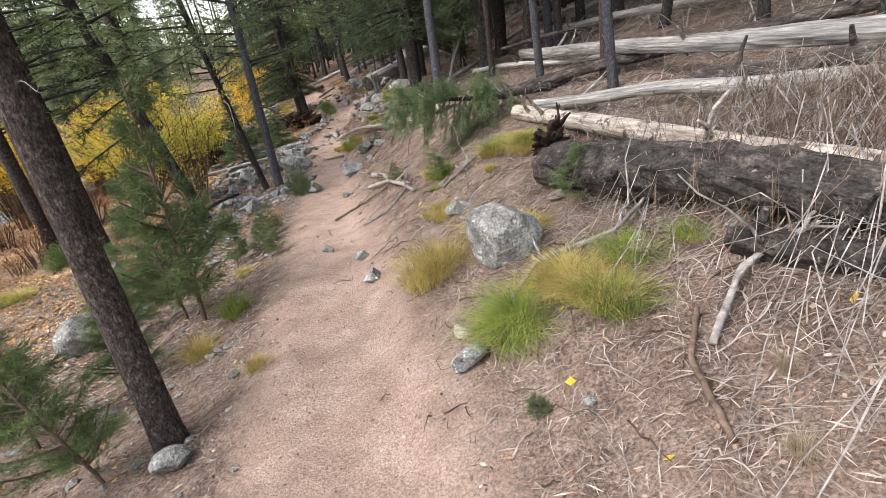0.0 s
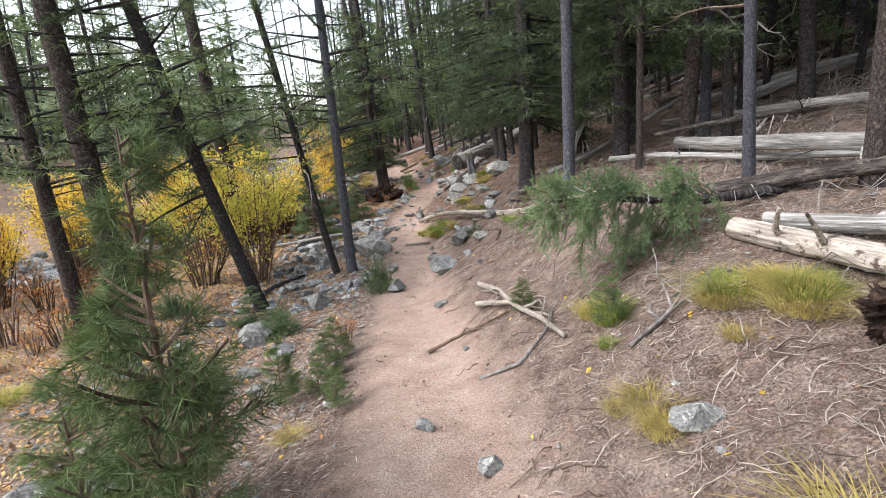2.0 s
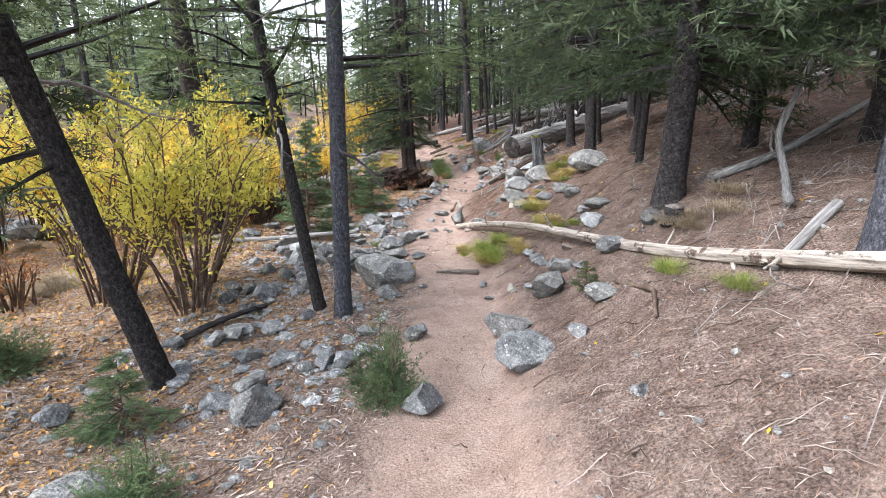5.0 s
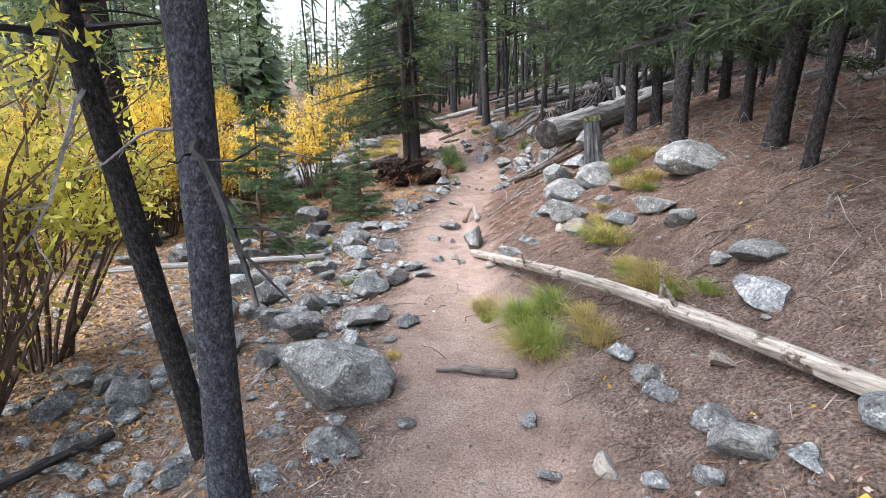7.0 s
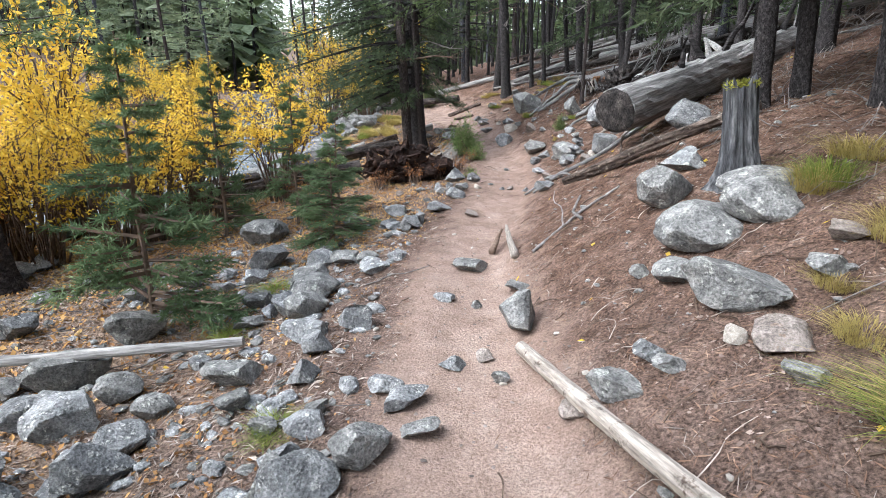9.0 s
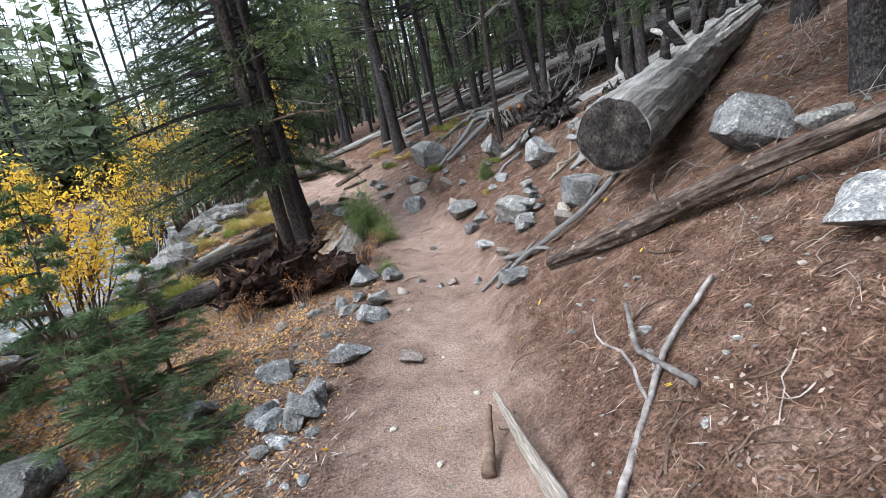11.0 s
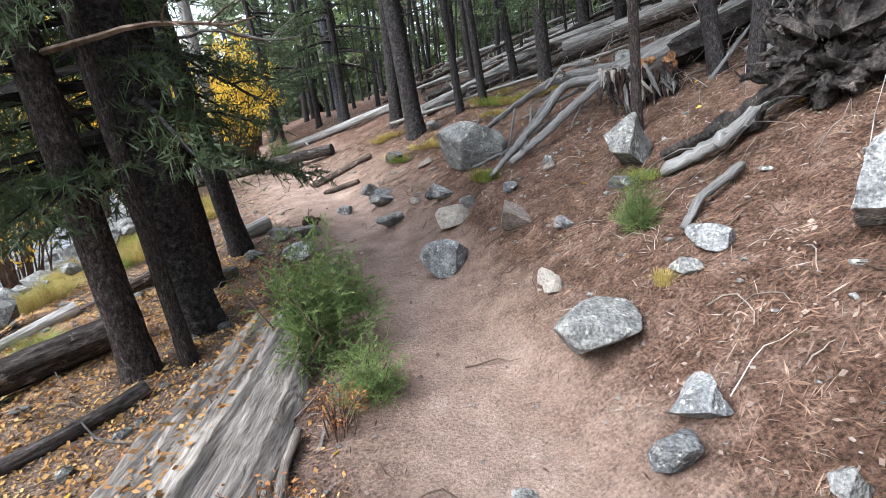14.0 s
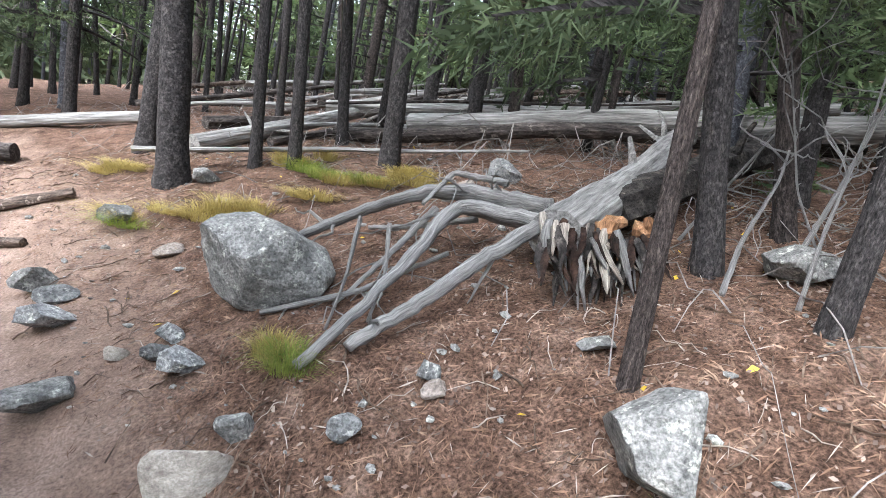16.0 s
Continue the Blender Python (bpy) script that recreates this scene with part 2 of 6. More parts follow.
M_GROUND = ground_material()
M_WATER = material("creek_water", [(.06, .07, .07), (.16, .175, .18), (.50, .52, .53)], 5, 9, .15, 1.0, 7, vary=0, spec=.8, true_size=True)


# ---- the lie of the land ----
TRAIL_Y = (-8, 0, 4.8, 8, 10.7, 13, 15.6, 18.5, 19.7, 21.8, 24.4, 27, 32, 40)
TRAIL_X = (1.0, -.25, -1.05, -1.65, -1.9, -2.45, -2.85, -2.68, -2.75, -3.25, -4.3, -5.6, -8.5, -12)
KNOT_Y = (-6, 0, 4, 8, 12, 16, 20, 24, 28, 40)
KNOT_Z = (0.0, -.01, -.06, -.345, -.32, -.32, -.10, .20, .5, .7)
KNOT_RIGHT = (.4, .41, .38, .58, .585, .6, .6, .42, .33, .3)
KNOT_LEFT = (-.22, -.22, -.30, -.24, -.24, -.25, -.06, -.2, -.22, -.2)
FAR_RIGHT = (.22, .2, .16, .2, .26, .32, .32, .26, .22, .2)


def trail_x(y):
    return np.interp(y, TRAIL_Y, TRAIL_X)


def creek_x(y):
    return np.interp(y, (-60, 0, 14, 20, 28, 40, 80), (-26, -19, -14.0, -10.6, -10.9, -15, -30))


def ground(x, y):
    """Height of the ground: a worn trail along a hillside that rises to one side and drops to a creek on the other."""
    x, y = np.asarray(x, float), np.asarray(y, float)
    d = x - trail_x(y)
    z = np.interp(y, KNOT_Y, KNOT_Z)
    z = z + np.interp(y, KNOT_Y, KNOT_RIGHT) * np.clip(d - .25, 0, 2.0) + np.interp(y, KNOT_Y, KNOT_LEFT) * np.clip(-d - .3, 0, 1.6)
    z = z + np.interp(y, KNOT_Y, FAR_RIGHT) * np.clip(d - 2.25, 0, 14) + .30 * np.clip(d - 16.25, 0, 80)
    z = z - .035 * np.clip(-d - 1.9, 0, 6)
    z = z - .17 * np.clip(-d - 2.3, 0, 3.6) * np.interp(y, (15, 19, 30, 36), (0, 1, 1, 0))
    c = x - creek_x(y)
    z = z - .75 * np.exp(-(c / 2.8) ** 4)
    z = z + .16 * np.clip(-c - 6, 0, 150) + .05 * np.clip(y - 45, 0, 200)
    away = np.clip((np.abs(d) - .25) / .9, 0, 1)
    bump = (.5 * np.sin(2.3 * x + 1.1 * y + 1.3) * np.sin(1.7 * y - .6 * x) + .3 * np.sin(5.1 * x - 2.2 * y) * np.sin(4.3 * y + 2.9 * x + .7)
            + .16 * np.sin(11.3 * x + 5.0 * y) * np.sin(9.7 * y - 6.1 * x))
    far = np.clip((np.hypot(d, 0) - 4) / 12, 0, 1)
    return z + bump * (.014 + .05 * away + .18 * far) - .03 * np.exp(-(d / .3) ** 2)


# ---- mesh helpers ----
RNG = np.random.default_rng(7)


def mesh_of(name, verts, faces, mats, index=None, smooth=False):
    """A mesh from arrays; faces is an array of triangles or of quads, or a list of such arrays."""
    me = bpy.data.meshes.new(name)
    parts = faces if isinstance(faces, list) else [faces]
    sizes = np.concatenate([np.full(len(f), f.shape[1]) for f in parts])
    loops = np.concatenate([np.asarray(f).ravel() for f in parts])
    me.vertices.add(len(verts))
    me.vertices.foreach_set("co", np.asarray(verts, np.float32).ravel())
    me.loops.add(len(loops))
    me.loops.foreach_set("vertex_index", loops.astype(np.int32))
    me.polygons.add(len(sizes))
    me.polygons.foreach_set("loop_start", np.r_[0, np.cumsum(sizes)[:-1]].astype(np.int32))
    for mt in mats if isinstance(mats, (list, tuple)) else [mats]:
        me.materials.append(mt)
    if index is not None:
        me.polygons.foreach_set("material_index", np.asarray(index, np.int32))
    me.polygons.foreach_set("use_smooth", np.full(len(sizes), smooth))
    me.update(calc_edges=True)
    me.validate()
    return me


def part(name, me, parent, m=None, label=""):
    """One mesh object under a thing or under a part."""
    ob = new(name, me)
    ob.parent = parent
    if m is not None:
        ob.matrix_basis = m
    return tagged(ob, label)


def thing(name, label, category, group="", me=None, m=None):
    ob = new(name, me)
    if me is None:
        ob.empty_display_size = .1
    if m is not None:
        ob.matrix_basis = m
    return tagged(ob, label, category, group)


def tube(points, radii, sides=8, rough=0.0, rng=None, cap=True):
    """Verts and faces of a tapered, slightly uneven tube along a line of points."""
    pts = np.asarray(points, float)
    n = len(pts)
    rad = np.interp(np.linspace(0, 1, n), np.linspace(0, 1, len(radii)), radii)
    tan = np.gradient(pts, axis=0)
    tan /= np.linalg.norm(tan, axis=1)[:, None] + 1e-9
    ref = np.array([0.0, 0, 1]) if abs(tan[:, 2]).mean() < .8 else np.array([1.0, 0, 0])
    u = np.cross(tan, ref)
    u /= np.linalg.norm(u, axis=1)[:, None] + 1e-9
    w = np.cross(tan, u)
    a = np.arange(sides) * 2 * math.pi / sides
    r = np.repeat(rad[:, None], sides, 1)
    if rough and rng is not None:
        r = r * (1 + rough * (rng.standard_normal((n, sides)) * .5 + np.sin(a * 3 + rng.uniform(0, 6)) * .5 + rng.standard_normal((1, sides)) * .5))
    v = pts[:, None] + r[..., None] * (np.cos(a)[None, :, None] * u[:, None] + np.sin(a)[None, :, None] * w[:, None])
    i, j = np.meshgrid(np.arange(n - 1), np.arange(sides), indexing="ij")
    k = (j + 1) % sides
    q = np.stack([i * sides + j, i * sides + k, (i + 1) * sides + k, (i + 1) * sides + j], -1).reshape(-1, 4)
    v = v.reshape(-1, 3)
    tris = np.zeros((0, 3), int)
    if cap:
        v = np.r_[v, pts[:1] - tan[:1] * rad[0] * .05, pts[-1:] + tan[-1:] * rad[-1] * .3]
        s = np.arange(sides)
        tris = np.r_[np.stack([np.full(sides, n * sides), (s + 1) % sides, s], -1), np.stack([np.full(sides, n * sides + 1), (n - 1) * sides + s, (n - 1) * sides + (s + 1) % sides], -1)]
    return v, [q, tris]


def limb_mesh(name, line, radii, sides, mat, rough=.08, rng=None):
    """A crooked limb whose wood grain runs along it."""
    v, f = tube(line, radii, sides, rough, rng)
    me = mesh_of(name, v, f, mat, smooth=mat not in (M_ROT, M_CHAR))
    n = len(line)
    s = np.r_[0, np.cumsum(np.linalg.norm(np.diff(np.asarray(line), axis=0), axis=1))]
    a = np.arange(sides) * 2 * math.pi / sides
    g = np.stack([np.tile(np.cos(a), n), np.tile(np.sin(a), n), np.repeat(s, sides)], 1)
    g = np.r_[g, [[0, 0, 0], [0, 0, s[-1]]]]
    me.attributes.new("grain", 'FLOAT_VECTOR', 'POINT').data.foreach_set("vector", g.astype(np.float32).ravel())
    return me


def join(pieces):
    """Several (verts, [quads, tris]) as one."""
    v, q, t, k = [], [], [], 0
    for pv, (pq, pt) in pieces:
        v.append(pv), q.append(pq + k), t.append(pt + k)
        k += len(pv)
    return np.concatenate(v), [np.concatenate(q), np.concatenate(t)]


def unit(a):
    return a / (np.linalg.norm(a, axis=-1, keepdims=True) + 1e-9)


def blades(base, way, length, width, rng):
    """One slim kite for each base point along its way: verts and quads."""
    n = len(base)
    side = unit(np.cross(way, rng.standard_normal((n, 3)))) * (np.asarray(width) * .5)[:, None]
    tip = base + way * np.asarray(length)[:, None]
    mid = base + way * (np.asarray(length) * .45)[:, None]
    v = np.stack([base, mid + side, tip, mid - side], 1).reshape(-1, 3)
    return v, np.arange(4 * n).reshape(-1, 4)


def needles(base, way, length, width, rng):
    """One slim triangle for each base point along its way."""
    n = len(base)
    side = unit(np.cross(way, rng.standard_normal((n, 3)))) * (np.asarray(width) * .5)[:, None]
    v = np.stack([base - side, base + side, base + way * np.asarray(length)[:, None]], 1).reshape(-1, 3)
    return v, np.arange(3 * n).reshape(-1, 3)


def wander(a, b, n, bend, rng):
    """A line from a to b with an uneven bend."""
    a, b = np.asarray(a, float), np.asarray(b, float)
    s = np.linspace(0, 1, n)[:, None]
    L = np.linalg.norm(b - a)
    off = sum(np.sin(s * math.pi * k + rng.uniform(0, 6)) * rng.standard_normal(3) / k for k in (1, 2, 3))
    return a + (b - a) * s + off * bend * L * np.sin(s * math.pi)


# ---- kinds of plants, built once ----
def crown_mesh(name, low, high, spread, n_branch, n_twig, n_blade, blade, mat, seed, droop=.25, lift=0.0, taper=.8, wood=M_BARK, far=False, fat=.24, sector=(0, 2 * math.pi)):
    """A conifer's crown: limbs round the stem, each with flat sprays of needled twigs."""
    rng = np.random.default_rng(seed)
    bv, bw, bl = [], [], []
    limbs = []
    for i in range(n_branch):
        f = ((i + rng.uniform(0, 1)) / n_branch) ** 1.35
        z = low + (high - low) * f
        az = rng.uniform(*sector)
        L = spread * max(.12, (1 - f) ** taper) * rng.uniform(.55, 1.15)
        out = np.array([math.cos(az), math.sin(az), 0])
        s = np.linspace(0, 1, 6)[:, None]
        line = np.array([0, 0, z]) + out * L * s + np.array([0, 0, 1]) * L * (lift * s - droop * s ** 2 + .12 * s ** 3)
        limbs.append(tube(line[::2] if far else line, (.014 * L + .005, .004), 3, cap=False))
        k = max(4, int(n_twig * (.4 + .6 * L / spread)))
        t = rng.uniform(.18, 1, k) ** .8
        root = np.stack([np.interp(t, s[:, 0], line[:, c]) for c in range(3)], 1)
        side = np.cross(out, [0, 0, 1]) * rng.choice([-1, 1], k)[:, None]
        tw = unit(out * rng.uniform(.4, 1.1, (k, 1)) + side * rng.uniform(.2, 1.1, (k, 1)) + np.array([0, 0, 1]) * rng.uniform(-.35, .25, (k, 1)) + np.array([0, 0, -droop * .5]))
        tl = L * rng.uniform(.14, .34, k) * (1.15 - .6 * t) + blade
        u = rng.uniform(0, 1, (k, n_blade))
        b = root[:, None] + tw[:, None] * (tl[:, None] * u)[..., None]
        w = unit(tw[:, None] * rng.uniform(.5, 1.0, (k, n_blade, 1)) + rng.standard_normal((k, n_blade, 3)) * .55)
        bv.append(b.reshape(-1, 3)), bw.append(w.reshape(-1, 3)), bl.append(np.full(k * n_blade, blade) * rng.uniform(.6, 1.3, k * n_blade))
    bv, bw, bl = np.concatenate(bv), np.concatenate(bw), np.concatenate(bl)
    v, q = needles(bv, bw, bl, bl * fat, rng)
    lv, (lq, lt) = join(limbs)
    return mesh_of(name, np.r_[v, lv], [q, lq + len(v)], [mat, wood], np.r_[np.zeros(len(q)), np.ones(len(lq))])


def trunk_mesh(name, height, sides, rings, mat, seed, flare=.26, tip=.3):
    """A stem of radius 1 with a flared foot and ridged bark, tapering upwards."""
    rng = np.random.default_rng(seed)
    z = np.r_[-.25, np.linspace(0, 1, rings) ** 1.7 * height]
    a = np.arange(sides) * 2 * math.pi / sides
    r = 1 - (1 - tip) * np.clip(z / height, 0, 1) + flare * np.exp(-np.clip(z, 0, 9) / .16) * 1.0
    ridge = rng.standard_normal((1, sides)) * .035 + rng.standard_normal((len(z), sides)) * .03
    buttress = (flare * .35 * np.exp(-np.clip(z, 0, 9) / .12))[:, None] * np.sin(a * 4 + rng.uniform(0, 6))[None]
    rr = r[:, None] * (1 + ridge) + buttress
    wob = np.stack([np.sin(z * .35 + rng.uniform(0, 6)), np.sin(z * .3 + rng.uniform(0, 6))], 1) * .25
    wob -= wob[1]
    v = np.stack([rr * np.cos(a) + wob[:, :1], rr * np.sin(a) + wob[:, 1:], np.repeat(z[:, None], sides, 1)], -1).reshape(-1, 3)
    i, j = np.meshgrid(np.arange(len(z) - 1), np.arange(sides), indexing="ij")
    k = (j + 1) % sides
    q = np.stack([i * sides + j, i * sides + k, (i + 1) * sides + k, (i + 1) * sides + j], -1).reshape(-1, 4)
    return mesh_of(name, v, q, mat, smooth=True)


def dead_branch_mesh(name, seed, mat):
    """A bare broken limb along +x, with a few twigs."""
    rng = np.random.default_rng(seed)
    line = wander((0, 0, 0), (1, 0, rng.uniform(-.35, .1)), 8, .06, rng)
    pieces = [tube(line, (.016, .012, .004), 4, .1, rng)]
    for i in range(5):
        s = rng.uniform(.3, .95)
        a = np.array([np.interp(s, np.linspace(0, 1, 8), line[:, c]) for c in range(3)])
        b = a + unit(np.array([rng.uniform(.3, 1), rng.uniform(-1, 1), rng.uniform(-.7, .4)])) * rng.uniform(.12, .4)
        pieces.append(tube(wander(a, b, 4, .08, rng), (.006, .002), 3))
    v, f = join(pieces)
    return mesh_of(name, v, f, mat)


def bush_mesh(name, seed, n_stem, n_blade, blade, width, mat, up=.75, wood=M_STICK, twig=6):
    """A dense evergreen bush about 1 across and 1 high: stems from one foot, all needled."""
    rng = np.random.default_rng(seed)
    bv, bw, st = [], [], []
    for i in range(n_stem):
        az, el = rng.uniform(0, 2 * math.pi), rng.uniform(.1, 1.5)
        L = rng.uniform(.45, 1.0) * (.55 + .45 * math.sin(el) * up / .75)
        tip = np.array([math.cos(az) * math.cos(el) * .62, math.sin(az) * math.cos(el) * .62, math.sin(el) * up * 1.2]) * L
        line = wander(tip * .05, tip, 6, .1, rng)
        line[:, 2] += .12 * np.linspace(0, 1, 6) ** 2 * L
        st.append(tube(line, (.012, .003), 3, cap=False))
        for k in range(twig):
            s = rng.uniform(.3, 1)
            a = np.array([np.interp(s, np.linspace(0, 1, 6), line[:, c]) for c in range(3)])
            w = unit(unit(tip) * .8 + rng.standard_normal(3) * .75 + np.array([0, 0, .2]))
            u = rng.uniform(0, .13, (n_blade, 1))
            bv.append(a + w * u)
            bw.append(unit(w * 1.0 + rng.standard_normal((n_blade, 3)) * .42))
    bv, bw = np.concatenate(bv), np.concatenate(bw)
    n = len(bv)
    v, q = needles(bv, bw, blade * rng.uniform(.6, 1.3, n), np.full(n, width), rng)
    return mesh_of(name, v, q, mat), [mesh_of("stem", *(lambda t: (t[0], t[1][0]))(a), wood) for a in st[:14]]


def leafy_mesh(name, seed, stems, n_leaf, size, mat, low=.3):
    """Leaves set along the upper parts of a list of stem lines."""
    rng = np.random.default_rng(seed)
    idx = rng.integers(0, len(stems), n_leaf)
    s = rng.uniform(low, 1, n_leaf) ** .75
    pos = np.array([[np.interp(t, np.linspace(0, 1, len(stems[i])), stems[i][:, c]) for c in range(3)] for i, t in zip(idx, s)])
    pos += rng.standard_normal((n_leaf, 3)) * .05
    w = unit(rng.standard_normal((n_leaf, 3)) + np.array([0, 0, -.2]))
    L = size * rng.uniform(.6, 1.4, n_leaf)
    v, q = blades(pos, w, L, L * .42, rng)
    return mesh_of(name, v, q, mat)


def willow_stems(seed, n, height, spread):
    rng = np.random.default_rng(seed)
    lines = []
    for i in range(n):
        az = rng.uniform(0, 2 * math.pi)
        h, r = height * rng.uniform(.55, 1.05), spread * rng.uniform(.2, 1.0)
        foot = np.array([math.cos(az), math.sin(az), 0]) * rng.uniform(.03, .22)
        top = np.array([math.cos(az) * r, math.sin(az) * r, h])
        line = wander(foot, top, 9, .04, rng)
        line[:, 2] += .18 * h * np.sin(np.linspace(0, math.pi, 9))
        lines.append(line)
        for k in range(3):
            s = rng.uniform(.35, .85)
            a = np.array([np.interp(s, np.linspace(0, 1, 9), line[:, c]) for c in range(3)])
            b = a + np.array([math.cos(az) * .3 + rng.normal(0, .3), math.sin(az) * .3 + rng.normal(0, .3), rng.uniform(.3, .7)]) * h * .35
            lines.append(wander(a, b, 6, .05, rng))
    return lines


def grass_mesh(name, seed, n, mat):
    """A tuft of arching blades about 1 wide and 1 high."""
    rng = np.random.default_rng(seed)
    r = np.sqrt(rng.uniform(0, 1, n)) * .42
    az = rng.uniform(0, 2 * math.pi, n)
    foot = np.stack([r * np.cos(az), r * np.sin(az), np.zeros(n)], 1)
    out = np.stack([np.cos(az + rng.normal(0, .6, n)), np.sin(az + rng.normal(0, .6, n)), np.zeros(n)], 1)
    h, reach = rng.uniform(.35, 1.1, n), rng.uniform(.15, .75, n) * (.35 + r * 1.6)
    side = np.cross(out, [0, 0, 1]) * .0045
    lines = []
    for s, w in ((0, 1), (.4, .9), (.75, .6), (1, .05)):
        c = foot + out * (reach * s ** 1.8)[:, None] + np.array([0, 0, 1]) * (h * (s - .5 * s ** 2.6))[:, None]
        lines += [c - side * w, c + side * w]
    v = np.stack(lines, 1).reshape(-1, 3)
    b = np.arange(n)[:, None] * 8
    q = np.concatenate([b + np.array([0, 1, 3, 2]), b + np.array([2, 3, 5, 4]), b + np.array([4, 5, 7, 6])])
    return mesh_of(name, v, q, mat)


def rock_mesh(name, seed, mat, level=3, angular=.5):
    """A weathered stone about 1 across: a ball cut by random planes, roughened at two scales."""
    bm = bmesh.new()
    bmesh.ops.create_icosphere(bm, subdivisions=level, radius=1)
    rng = np.random.default_rng(seed)
    v = np.array([q.co for q in bm.verts])
    planes = unit(rng.standard_normal((13, 3)))
    cuts = rng.uniform(.38, .82, 13) if angular > .6 else rng.uniform(.58, .92, 13)
    for pn, c in zip(planes, cuts):
        d = v @ pn - c
        v -= np.clip(d, 0, None)[:, None] * pn * min(1, .8 + .2 * angular)
    off = Vector(rng.uniform(-50, 50, 3))
    for q, co in zip(bm.verts, v):
        w = Vector(co)
        k = noise.fractal(w * 1.3 + off, 1.0, 2.0, 4) * .11 + noise.noise(w * 6 + off) * .02 + noise.noise(w * 15 + off) * .012
        q.co = w * (1 + k)
    co = np.array([q.co for q in bm.verts])
    lo, hi = co.min(0), co.max(0)
    for q in bm.verts:
        q.co = Vector(((q.co.x - (lo[0] + hi[0]) / 2) / (hi[0] - lo[0]), (q.co.y - (lo[1] + hi[1]) / 2) / (hi[1] - lo[1]), (q.co.z - lo[2]) / (hi[2] - lo[2])))
    me = bpy.data.meshes.new(name)
    bm.to_mesh(me)
    bm.free()
    me.materials.append(mat)
    me.polygons.foreach_set("use_smooth", np.ones(len(me.polygons), bool))
    me.set_sharp_from_angle(angle=radians(26))
    return me


# ---- the ground: one sheet to the horizon ----
def spaced(lo, hi, fine_lo, fine_hi, step, grow=1.22):
    a = list(np.arange(fine_lo, fine_hi + step / 2, step))
    s = step
    while a[-1] < hi:
        s *= grow
        a.append(a[-1] + s)
    s, b = step, []
    x = fine_lo
    while x > lo:
        s *= grow
        x -= s
        b.append(x)
    return np.array(b[::-1] + a)


def build_ground():
    gx, gy = spaced(-420, 420, -7.5, 4.0, .07), spaced(-300, 520, .2, 27, .075)
    X, Y = np.meshgrid(gx, gy, indexing="ij")
    Z = ground(X, Y)
    d = X - trail_x(Y)
    fine = (np.abs(d) < 5).astype(float)
    Z = Z + fine * .006 * (np.sin(37 * X + 11 * Y) * np.sin(31 * Y - 17 * X) + np.sin(71 * X - 23 * Y) * np.sin(53 * Y + 41 * X))
    v = np.stack([X, Y, Z], -1).reshape(-1, 3)
    ny = len(gy)
    i, j = np.meshgrid(np.arange(len(gx) - 1), np.arange(ny - 1), indexing="ij")
    q = np.stack([i * ny + j, (i + 1) * ny + j, (i + 1) * ny + j + 1, i * ny + j + 1], -1).reshape(-1, 4)
    me = mesh_of("ground", v, q, M_GROUND, smooth=True)
    width = np.interp(Y, (0, 4, 9, 13, 17, 22, 25), (.55, .5, .42, .45, .42, .5, 1.1))
    trail = np.clip(1.05 - (np.abs(d) / width) ** 2 * .55, 0, 1) + .30 * np.exp(-((d - .8) / .8) ** 2) * np.clip(1 - Y / 9, 0, 1)
    duff = np.clip((Y - 11) / 5, .0, 1) * np.clip(.8 + d * .6, .25, 1) + .15
    trail = trail * np.interp(Y, (14, 18, 22, 24), (1, .72, .74, .78))
    leaf = np.clip((-d - .8) / 1.5, 0, 1) * np.interp(Y, (0, 6, 9, 12, 20, 28), (.1, .35, .7, .75, .8, .5))
    cover = np.stack([np.clip(trail, 0, 1), np.clip(duff, 0, 1), np.clip(leaf, 0, 1), np.ones_like(d)], -1).reshape(-1, 4)
    at = me.color_attributes.new("cover", 'FLOAT_COLOR', 'POINT')
    at.data.foreach_set("color", cover.astype(np.float32).ravel())
    return tagged(new("ground", me), "dusty tan trail over a forest floor of needle duff", "ground", kind="structure")


build_ground()


def build_water():
    y = np.linspace(-20, 70, 120)
    u = np.linspace(-2.9, 2.9, 24)
    Y, U = np.meshgrid(y, u, indexing="ij")
    X = creek_x(Y) + U
    base = ground(creek_x(y), y) + .30
    base = np.convolve(np.pad(base, 8, "edge"), np.ones(17) / 17, "valid")
    Z = base[:, None] + .035 * np.sin(3.1 * X + 4 * Y) * np.sin(5.3 * Y - 2 * X)
    i, j = np.meshgrid(np.arange(len(y) - 1), np.arange(len(u) - 1), indexing="ij")
    n = len(u)
    q = np.stack([i * n + j, (i + 1) * n + j, (i + 1) * n + j + 1, i * n + j + 1], -1).reshape(-1, 4)
    me = mesh_of("water", np.stack([X, Y, Z], -1).reshape(-1, 3), q, M_WATER, smooth=True)
    tagged(new("water", me), "shallow rippling creek running between dark stones", "creek", kind="structure")


build_water()


